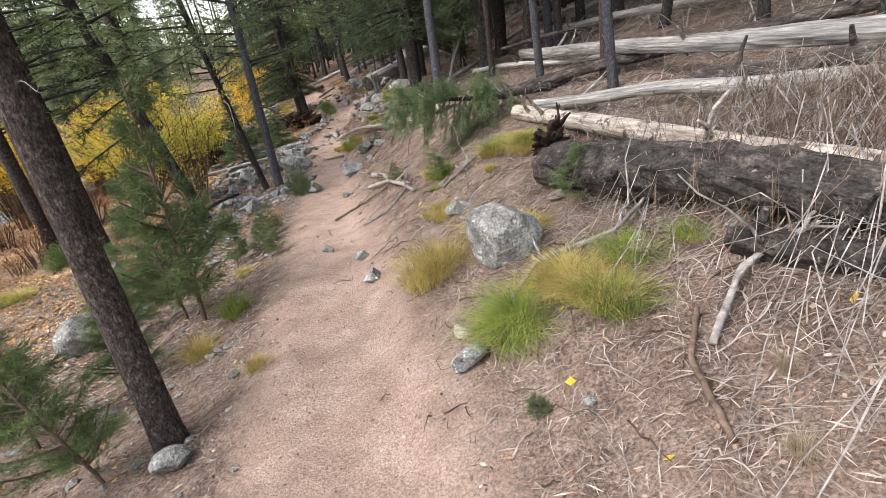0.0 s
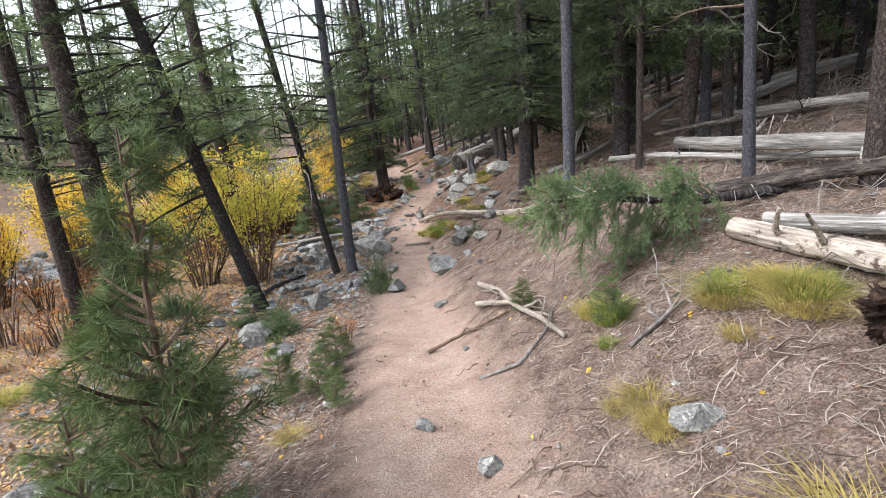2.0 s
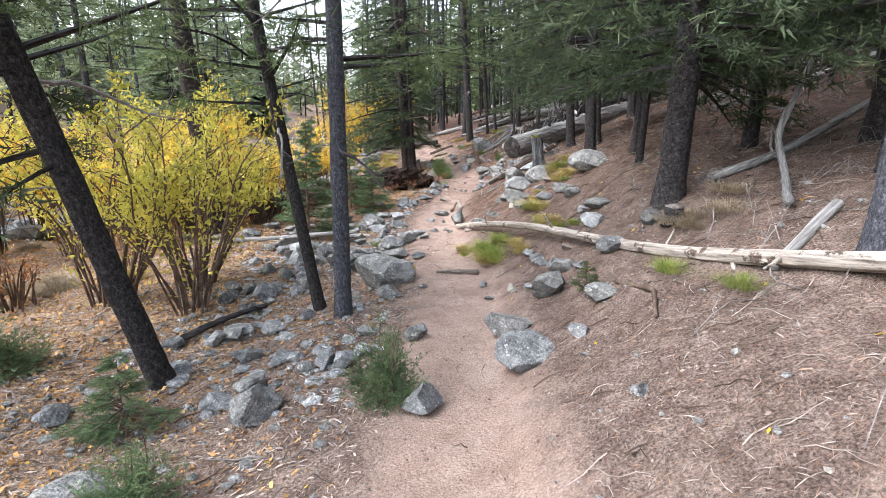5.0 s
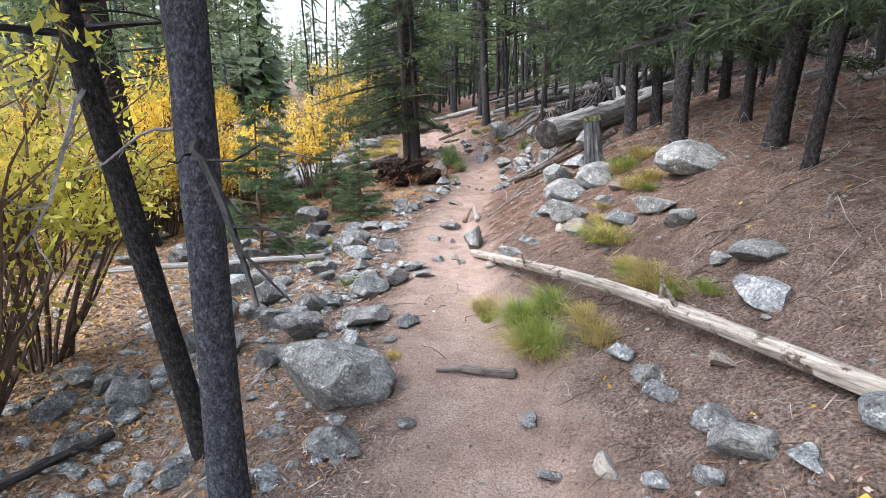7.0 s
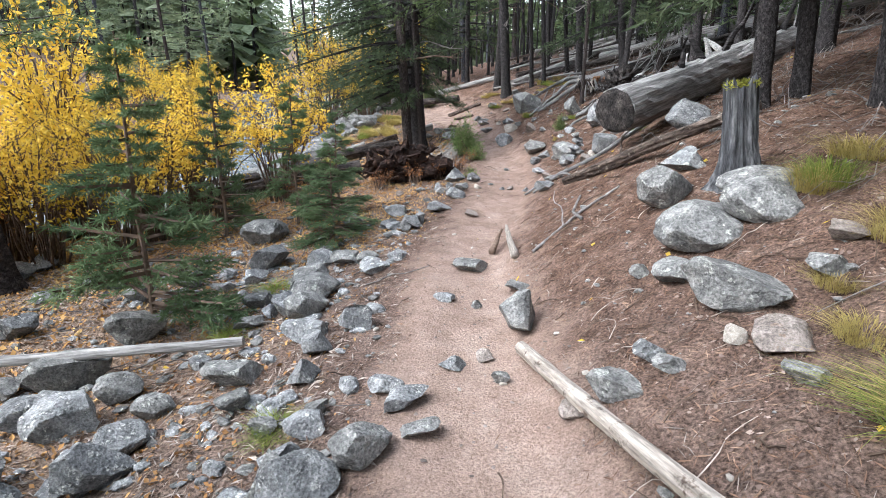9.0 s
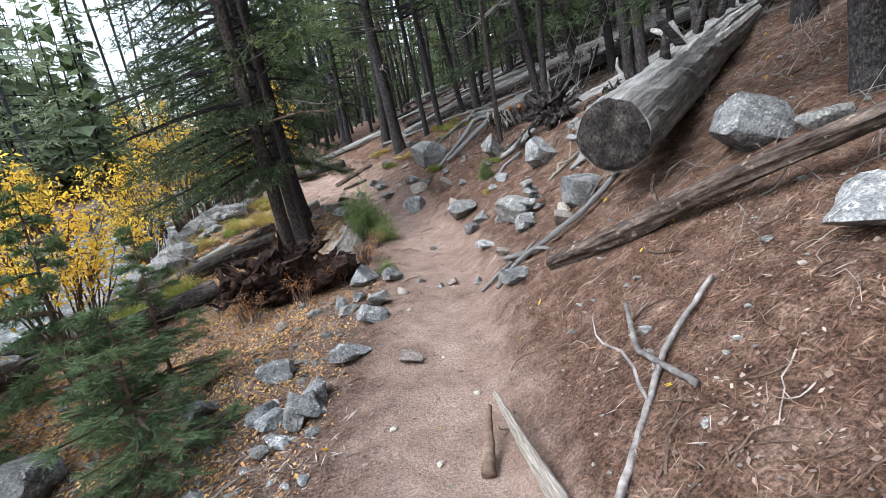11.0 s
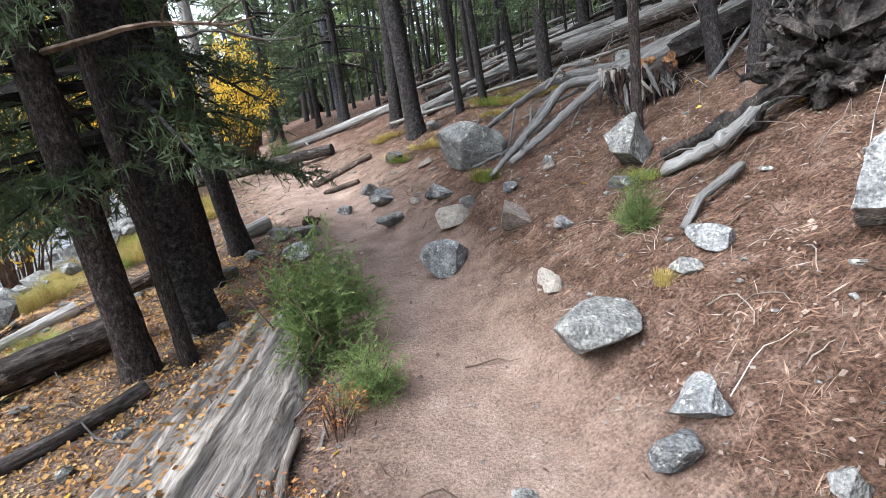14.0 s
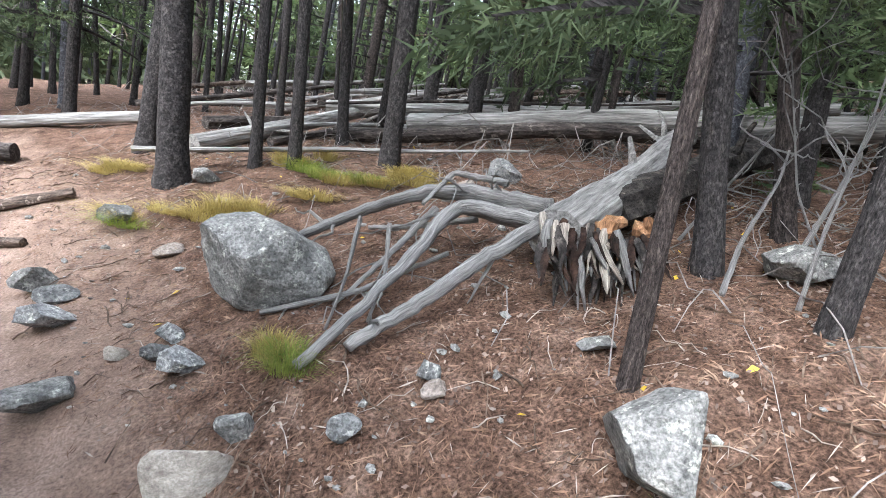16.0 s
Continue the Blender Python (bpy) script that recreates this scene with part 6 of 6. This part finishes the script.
rock(-1.07, 19.77, 0.15, 0.12, 0.06, -10)
rock(-1.43, 19.84, 0.33, 0.28, 0.26, -18)
rock(-0.97, 19.92, 0.24, 0.22, 0.14, -26)
rock(-2.33, 20.14, 0.33, 0.30, 0.16, 4, BOULDERS[2])
rock(-1.93, 20.24, 0.12, 0.11, 0.06, -58)
rock(-1.81, 20.32, 0.19, 0.17, 0.09, -26)
rock(-2.40, 20.68, 0.10, 0.09, 0.08, 1)
rock(-2.41, 20.79, 0.10, 0.08, 0.08, -9)
rock(-2.22, 21.17, 0.11, 0.07, 0.08, -22)
rock(-1.87, 21.26, 0.14, 0.10, 0.09, -45)
rock(-1.73, 21.46, 0.31, 0.29, 0.25, 25, ROCKS[7])
rock(-2.46, 21.57, 0.20, 0.17, 0.16, -7)
rock(-2.95, 21.64, 0.32, 0.25, 0.19, -12)
rock(-0.56, 21.88, 0.34, 0.32, 0.12, -40)
rock(-3.73, 21.92, 0.12, 0.09, 0.06, 21)
rock(-1.52, 21.97, 0.13, 0.12, 0.05, -3)
rock(-1.87, 22.06, 0.04, 0.03, 0.03, -58)
rock(-2.39, 22.07, 0.11, 0.08, 0.07, -19)
rock(-2.09, 22.09, 0.09, 0.06, 0.06, -19)
rock(-2.07, 22.17, 0.09, 0.07, 0.07, -38)
rock(-2.82, 22.20, 0.26, 0.19, 0.14, 17, PALE_ROCK)
rock(-4.69, 22.25, 0.19, 0.16, 0.10, 43)
rock(-2.70, 22.29, 0.12, 0.10, 0.09, -21)
rock(-4.12, 22.40, 0.28, 0.21, 0.13, 6)
rock(-4.60, 22.68, 0.17, 0.12, 0.09, 30)
rock(-2.89, 22.78, 0.17, 0.16, 0.11, -13)
rock(-3.39, 22.91, 0.28, 0.20, 0.10, 17)
rock(-4.19, 22.92, 0.27, 0.21, 0.11, 4)
rock(-3.00, 22.94, 0.14, 0.12, 0.07, 15)
rock(-3.15, 23.05, 0.10, 0.08, 0.05, 16)
rock(-2.95, 23.06, 0.13, 0.09, 0.07, -24)
rock(-4.46, 23.08, 0.21, 0.20, 0.12, 14)
rock(-2.62, 23.16, 0.64, 0.48, 0.33, -29)
rock(-3.50, 23.51, 0.26, 0.23, 0.11, -0)
rock(-3.94, 23.70, 0.16, 0.12, 0.09, 4)
rock(-3.53, 23.77, 0.21, 0.14, 0.07, -6)
rock(-3.68, 24.00, 0.23, 0.16, 0.13, 13)
rock(-3.04, 24.04, 0.17, 0.13, 0.07, -7)
rock(-1.03, 24.35, 0.18, 0.14, 0.07, -46)
rock(-0.65, 24.40, 0.28, 0.19, 0.19, -51)
rock(-3.44, 24.74, 0.22, 0.20, 0.13, 14)
rock(-2.90, 25.25, 0.23, 0.17, 0.11, 17)


# ---- bunch grass ----
grass_clump(0.00, 3.16, 0.41, 0.34, 'g')
grass_clump(0.50, 3.28, 0.42, 0.20, 'g')
grass_clump(0.53, 2.14, 0.48, 0.26, 'y')
grass_clump(0.74, 2.20, 0.48, 0.22, 'y')
grass_clump(0.32, 2.20, 0.33, 0.17, 'y')
grass_clump(1.16, 2.20, 0.18, 0.12, 'g')
grass_clump(0.85, 4.67, 0.46, 0.21, 'y')
grass_clump(0.09, 5.36, 0.24, 0.32, 'y')
grass_clump(0.06, 4.35, 0.25, 0.18, 'y')
grass_clump(-1.70, 3.79, 0.27, 0.37, 'g')
grass_clump(-1.23, 2.78, 0.14, 0.12, 'y')
grass_clump(0.88, 1.05, 0.09, 0.12, 'd')
grass_clump(-1.82, 3.29, 0.24, 0.25, 'g')
grass_clump(1.01, 1.32, 0.07, 0.12, 'd')
grass_clump(0.78, 4.97, 0.50, 0.19, 'y')
grass_clump(-0.08, 4.42, 0.14, 0.12, 'y')
grass_clump(0.04, 4.15, 0.16, 0.17, 'y')
grass_clump(-2.03, 5.00, 0.22, 0.23, 'g')
grass_clump(0.54, 4.59, 0.14, 0.12, 'y')
grass_clump(-1.75, 12.08, 0.47, 0.26, 'g')
grass_clump(0.01, 5.55, 0.22, 0.24, 'y')
grass_clump(0.01, 5.06, 0.13, 0.14, 'y')
grass_clump(-1.64, 11.53, 0.39, 0.25, 'g')
grass_clump(-1.40, 11.79, 0.29, 0.16, 'g')
grass_clump(-1.22, 12.94, 0.41, 0.25, 'y')
grass_clump(-0.90, 11.93, 0.40, 0.21, 'y')
grass_clump(-0.40, 9.40, 0.24, 0.14, 'g')
grass_clump(-0.14, 8.88, 0.27, 0.15, 'g')
grass_clump(0.13, 10.29, 0.65, 0.17, 'd')
grass_clump(-0.67, 14.50, 0.50, 0.26, 'y')
grass_clump(-2.05, 12.46, 0.26, 0.24, 'y')
grass_clump(-1.36, 11.53, 0.23, 0.19, 'g')
grass_clump(-0.94, 11.69, 0.23, 0.16, 'g')
grass_clump(-0.79, 11.55, 0.22, 0.12, 'g')
grass_clump(-1.12, 12.23, 0.19, 0.14, 'y')
grass_clump(-0.68, 13.87, 0.32, 0.24, 'y')
grass_clump(-3.46, 13.35, 0.20, 0.15, 'y')
grass_clump(-2.61, 11.63, 0.11, 0.12, 'g')
grass_clump(-1.14, 12.12, 0.18, 0.12, 'g')
grass_clump(-0.72, 13.53, 0.25, 0.13, 'g')
grass_clump(-2.05, 12.33, 0.11, 0.13, 'y')
grass_clump(-4.49, 15.38, 0.25, 0.13, 'g')
grass_clump(-1.37, 14.74, 0.14, 0.12, 'g')
grass_clump(-1.09, 13.66, 0.18, 0.12, 'g')
grass_clump(-1.16, 13.30, 0.22, 0.13, 'y')
grass_clump(-4.35, 14.44, 0.28, 0.14, 'g')
grass_clump(-1.07, 18.43, 0.27, 0.13, 'g')
grass_clump(-2.56, 22.64, 0.21, 0.25, 'g')
grass_clump(-2.51, 22.51, 0.24, 0.22, 'g')
grass_clump(-1.71, 21.23, 0.19, 0.12, 'g')
grass_clump(-2.03, 20.25, 0.10, 0.12, 'y')
grass_clump(-2.70, 24.54, 0.43, 0.22, 'y')
grass_clump(-3.44, 24.72, 0.32, 0.17, 'y')
grass_clump(-2.05, 25.37, 0.55, 0.25, 'y')
grass_clump(-3.52, 25.91, 0.45, 0.18, 'y')
grass_clump(-1.84, 24.42, 0.43, 0.19, 'y')
grass_clump(-2.25, 24.37, 0.32, 0.15, 'y')
grass_clump(-1.43, 24.59, 0.55, 0.19, 'y')
grass_clump(-1.16, 23.70, 0.31, 0.12, 'g')
grass_clump(-3.11, 24.71, 0.28, 0.15, 'y')
grass_clump(-1.97, 24.86, 0.42, 0.17, 'y')


def bank_grass():
    """Straw-yellow grass on the flat between the trail and the creek."""
    rng = np.random.default_rng(93)
    for i in range(26):
        y = rng.uniform(18.5, 26)
        x = float(creek_x(y)) + rng.uniform(3.2, 5.2)
        if all((x - a) ** 2 + (y - b) ** 2 > .2 for a, b in PLACED):
            grass_clump(x, float(y), rng.uniform(.3, .6), rng.uniform(.2, .4), 'y')


bank_grass()


# ---- stones of the bank and the creek ----
def bank_stones():
    rng = np.random.default_rng(91)
    for i in range(66):
        y = rng.uniform(9.2, 17.2)
        x = trail_x(y) - rng.uniform(.75, 2.9) ** 1.0
        w = rng.uniform(.10, .30)
        rock(float(x), float(y), w, w * rng.uniform(.6, .95), w * rng.uniform(.35, .65), rng.uniform(0, 360), ROCKS[int(rng.choice([2, 3, 6, 9, 10, 13, 0, 4]))])
    for i in range(14):
        y = rng.uniform(3.5, 9)
        x = trail_x(y) - rng.uniform(1.3, 3.6)
        w = rng.uniform(.08, .24)
        rock(float(x), float(y), w, w * .8, w * .45, rng.uniform(0, 360))


bank_stones()


def cairn():
    """A small heap of broken slabs against the boulder on the slope."""
    rng = np.random.default_rng(97)
    for i, (dx, dy, up) in enumerate(((0, 0, 0), (.13, .03, 0), (.05, .12, .02), (.03, .04, .11), (.12, .08, .10), (.06, .05, .19), (.09, .10, .17), (.05, .07, .26))):
        x, y, w = -1.86 + dx, 18.72 + dy, rng.uniform(.13, .2)
        m = Matrix.Translation((x, y, float(ground(x, y)) + up)) @ pose(0, 0, 0, rng.normal(0, 9), rng.normal(0, 9), rng.uniform(0, 360)) @ Matrix.Diagonal((w, w * .75, w * .5, 1))
        thing("rock", "broken grey slab stacked in a small heap", "rock", "stacked slabs", ROCKS[(2, 3, 6, 9, 10, 13, 0, 4)[i]], m)


cairn()


# ---- litter: what nobody could count ----
def spread(n, rng, y_lo, y_hi, d_lo, d_hi, weight):
    """n places of the ground plan, by a weight (0 to 1) of the distance from the trail and the way along it."""
    out = np.zeros((0, 2))
    while len(out) < n:
        y, d = rng.uniform(y_lo, y_hi, 4 * n), rng.uniform(d_lo, d_hi, 4 * n)
        keep = rng.uniform(0, 1, 4 * n) < weight(d, y)
        out = np.r_[out, np.stack([trail_x(y[keep]) + d[keep], y[keep]], 1)]
    return out[:n]


def flat_litter(name, label, n, lo, hi, slim, mat, weight, seed, y=(.3, 27), d=(-3.6, 4.2), up=.006, steep=.18):
    rng = np.random.default_rng(seed)
    p = spread(n, rng, *y, *d, weight)
    az = rng.uniform(0, 2 * math.pi, n)
    L = rng.uniform(lo, hi, n)
    w = np.stack([np.cos(az), np.sin(az)], 1)
    tip = p + w * L[:, None]
    mid = p + w * (L * .5)[:, None]
    s = np.stack([-w[:, 1], w[:, 0]], 1) * (L * slim * .5)[:, None]

    def lay(q, k):
        return np.stack([q[:, 0], q[:, 1], ground(q[:, 0], q[:, 1]) + up + k], 1)

    lift = rng.uniform(0, steep, n) * L
    roll = rng.normal(0, .35, n) * L * slim
    v = np.stack([lay(p, 0), lay(mid + s, lift * .7 + roll), lay(tip, lift), lay(mid - s, lift * .7 - roll)], 1).reshape(-1, 3)
    return tagged(new(name, mesh_of(name, v, np.arange(4 * n).reshape(-1, 4), mat)), label, "litter", kind="stuff")


def off_trail(d, y):
    return np.clip((np.abs(d + .02) - .28) / .5, .04, 1)


flat_litter("fallen_needles", "red-brown fallen pine needles covering the ground", 170000, .024, .06, .08, M_NEEDLE, lambda d, y: off_trail(d, y) * np.clip(.35 + (y - 8) / 14, .3, 1) * np.where(d < -1, .5, 1), 501)
flat_litter("pale_needles", "straw-coloured dead needles and stalks", 60000, .025, .085, .045, M_STRAW, lambda d, y: off_trail(d, y) * np.clip(1.15 - y / 10, .10, 1), 502)
flat_litter("bark_chips", "brown flakes of bark and cone scales", 80000, .008, .028, .45, M_CHIP, lambda d, y: np.clip(off_trail(d, y), .12, 1), 503)
flat_litter("fallen_leaves", "yellow and rust fallen leaves under the shrubs", 46000, .016, .042, .5, M_LITTER_LEAF, lambda d, y: np.clip((-d - .55) / 1.0, .0, 1) * np.clip((y - 3) / 6, .15, 1), 504, d=(-6, 0), steep=.5)
flat_litter("willow_leaves", "yellow-brown fallen leaves under the willows", 42000, .02, .05, .55, M_GOLD_LEAF, lambda d, y: np.clip((-d - 1.6) / 1.5, 0, 1), 508, d=(-10, -1), y=(4, 17.5), steep=.6)
flat_litter("bank_straw", "pale dead stalks and leaves on the bank", 26000, .02, .08, .12, M_STRAW, lambda d, y: np.clip((-d - .35) / .6, 0, 1), 507, d=(-4.6, 0), y=(3, 17), steep=.3)
flat_litter("golden_leaves", "golden fallen leaves thick on the bank below the trail", 52000, .012, .027, .6, M_GOLD_LEAF, lambda d, y: np.clip((-d - .55) / .8, 0, 1), 506, d=(-5.5, 0), y=(16, 23), steep=.6)
flat_litter("yellow_leaves", "a few yellow leaves dropped about the ground", 420, .025, .045, .55, M_YELLOW, lambda d, y: off_trail(d, y), 505, steep=.4)


def curved_twigs(name, label, n, lo, hi, rad, mat, weight, seed, y=(.3, 27), d=(-3.6, 4.5), lift=.03, bend=.5):
    rng = np.random.default_rng(seed)
    p = spread(n, rng, *y, *d, weight)
    az, turn = rng.uniform(0, 2 * math.pi, n), rng.normal(0, bend, n)
    L, r = rng.uniform(lo, hi, n) ** 1.0, rng.uniform(.55, 1.4, n) * rad
    K = 6
    pts = np.zeros((n, K, 3))
    xy = p.copy()
    for k in range(K):
        h = ground(xy[:, 0], xy[:, 1])
        pts[:, k] = np.stack([xy[:, 0], xy[:, 1], h + r + lift * rng.uniform(0, 1, n) * math.sin(math.pi * k / (K - 1)) + .003], 1)
        a = az + turn * k * .5 + rng.normal(0, .16, n)
        xy = xy + np.stack([np.cos(a), np.sin(a)], 1) * (L / (K - 1))[:, None]
    tan = unit(np.gradient(pts, axis=1))
    u = unit(np.cross(tan, np.array([0, 0, 1.0])))
    w = np.cross(u, tan)
    taper = np.linspace(1, .45, K)[None, :, None] * r[:, None, None]
    rings = np.stack([pts + taper * (math.cos(t) * u + math.sin(t) * w) for t in (.52, 2.62, 4.71)], 2)
    v = rings.reshape(-1, 3)
    i, k, s = np.meshgrid(np.arange(n), np.arange(K - 1), np.arange(3), indexing="ij")
    b = i * K * 3 + k * 3
    q = np.stack([b + s, b + (s + 1) % 3, b + 3 + (s + 1) % 3, b + 3 + s], -1).reshape(-1, 4)
    return tagged(new(name, mesh_of(name, v, q, mat)), label, "litter", kind="stuff")


curved_twigs("bleached_twigs", "bleached curly dead twigs scattered on the slope", 3200, .05, .28, .0028, M_STRAW, lambda d, y: off_trail(d, y) * np.clip((d - .1) / 1.2, .02, 1) * np.clip(1.15 - y / 9, .10, 1), 511)
curved_twigs("brown_twigs", "brown dead twigs scattered on the ground", 5200, .05, .26, .0040, M_STICK, lambda d, y: np.clip(off_trail(d, y), .06, 1), 512)
curved_twigs("grey_twigs", "fine grey twigs piled round the fallen logs", 2600, .2, .8, .004, M_TWIG, lambda d, y: np.clip((d - 1.3) / 1.5, 0, 1) * np.clip(1.3 - y / 8, .38, 1), 513, d=(1, 7), y=(.3, 30), lift=.16, bend=.35)
def brush(y0, y1, d0, d1):
    return lambda d, y: ((y > y0) & (y < y1) & (d > d0 + .1 * np.sin(5 * y)) & (d < d1)).astype(float)


curved_twigs("brush_pile", "tangled pile of thin grey dead branches over the charred log", 620, .3, 1.1, .0030, M_TWIG, brush(.7, 3.2, 1.85, 3.3), 515, d=(1.9, 3.4), y=(.4, 3.5), lift=.40, bend=.5)
curved_twigs("dark_brush", "fine brown twigs tangled over the fallen logs", 1300, .15, .7, .0022, M_STICK, brush(.5, 3.4, 1.9, 3.4), 516, d=(1.8, 3.6), y=(.4, 3.5), lift=.38, bend=.5)
curved_twigs("woods_brush", "grey fallen branches tangled among the trees", 1500, .5, 1.9, .008, M_TWIG, lambda d, y: np.clip((d - 3.8) / 2, 0, 1), 517, d=(3, 14), y=(3, 34), lift=.4, bend=.12)
curved_twigs("bank_twigs", "grey sticks lying on the bank", 500, .15, .6, .006, M_TWIG, lambda d, y: np.clip((-d - .5), .0, 1), 514, d=(-4.5, 0), y=(3, 24), lift=.06, bend=.25)


def pebbles(name, label, n, lo, hi, mat, weight, seed, y=(.3, 27), d=(-4, 4), level=1):
    rng = np.random.default_rng(seed)
    bm = bmesh.new()
    bmesh.ops.create_icosphere(bm, subdivisions=level, radius=.5)
    base = np.array([v.co for v in bm.verts])
    tri = np.array([[v.index for v in f.verts] for f in bm.faces])
    bm.free()
    p = spread(n, rng, *y, *d, weight)
    s = lo * (hi / lo) ** (rng.uniform(0, 1, n) ** 1.8)
    a = rng.uniform(0, 6.28, n)
    q = base[None] * (1 + rng.normal(0, .16 if level == 1 else .11, (n, len(base), 1)))
    q = q * (s[:, None] * np.stack([np.ones(n), rng.uniform(.55, .95, n), rng.uniform(.3, .6, n)], 1))[:, None]
    x = q[..., 0] * np.cos(a)[:, None] - q[..., 1] * np.sin(a)[:, None] + p[:, :1]
    yy = q[..., 0] * np.sin(a)[:, None] + q[..., 1] * np.cos(a)[:, None] + p[:, 1:]
    z = q[..., 2] + (ground(p[:, 0], p[:, 1]) + s * .10)[:, None]
    v = np.stack([x, yy, z], -1).reshape(-1, 3)
    f = (tri[None] + (np.arange(n) * len(base))[:, None, None]).reshape(-1, 3)
    return tagged(new(name, mesh_of(name, v, f, mat)), label, "stones", kind="stuff")


pebbles("trail_pebbles", "small tan pebbles and clods on the trail", 7500, .005, .03, M_PEBBLE, lambda d, y: np.where(np.abs(d) < 1.0, 1, .35), 521)
pebbles("bank_gravel", "grey broken stones along the bank", 4200, .02, .12, M_ROCK, lambda d, y: np.clip((-d - .45) / .5, .0, 1) * np.where((y > 8) & (y < 18), 1, .6), 522)
pebbles("bank_cobbles", "small angular grey stones heaped between the larger rocks", 520, .05, .17, M_ROCK_DARK, lambda d, y: np.clip((-d - .5) / .4, 0, 1), 525, y=(8.6, 17), d=(-3, 0), level=2)
pebbles("slope_stones", "small grey stones on the slope", 1300, .014, .08, M_ROCK, lambda d, y: np.clip((d - .2) / .5, 0, 1) * np.where(y > 8, 1, .25), 523)
pebbles("light_stones", "small pale stones about the trail", 160, .02, .06, M_ROCK_PALE, lambda d, y: np.ones_like(d), 524, d=(-1.2, 1.5))


def creek_stones():
    rng = np.random.default_rng(95)
    n = 1500
    y = rng.uniform(14, 40, n)
    x = creek_x(y) + rng.uniform(-3.4, 4.2, n)
    bm = bmesh.new()
    bmesh.ops.create_icosphere(bm, subdivisions=1, radius=.5)
    base = np.array([v.co for v in bm.verts])
    tri = np.array([[v.index for v in f.verts] for f in bm.faces])
    bm.free()
    s = rng.uniform(.12, .75, n) ** 1.4
    q = base[None] * (1 + rng.normal(0, .14, (n, len(base), 1))) * s[:, None, None] * np.array([1, .8, .6])
    v = (q + np.stack([x, y, ground(x, y) + .18 + .05 * s], 1)[:, None]).reshape(-1, 3)
    f = (tri[None] + (np.arange(n) * len(base))[:, None, None]).reshape(-1, 3)
    tagged(new("creek_stones", mesh_of("creek_stones", v, f, M_ROCK)), "grey stones crowding the shallow creek bed", "stones", kind="stuff")


creek_stones()


far_forest()
distant_woods()
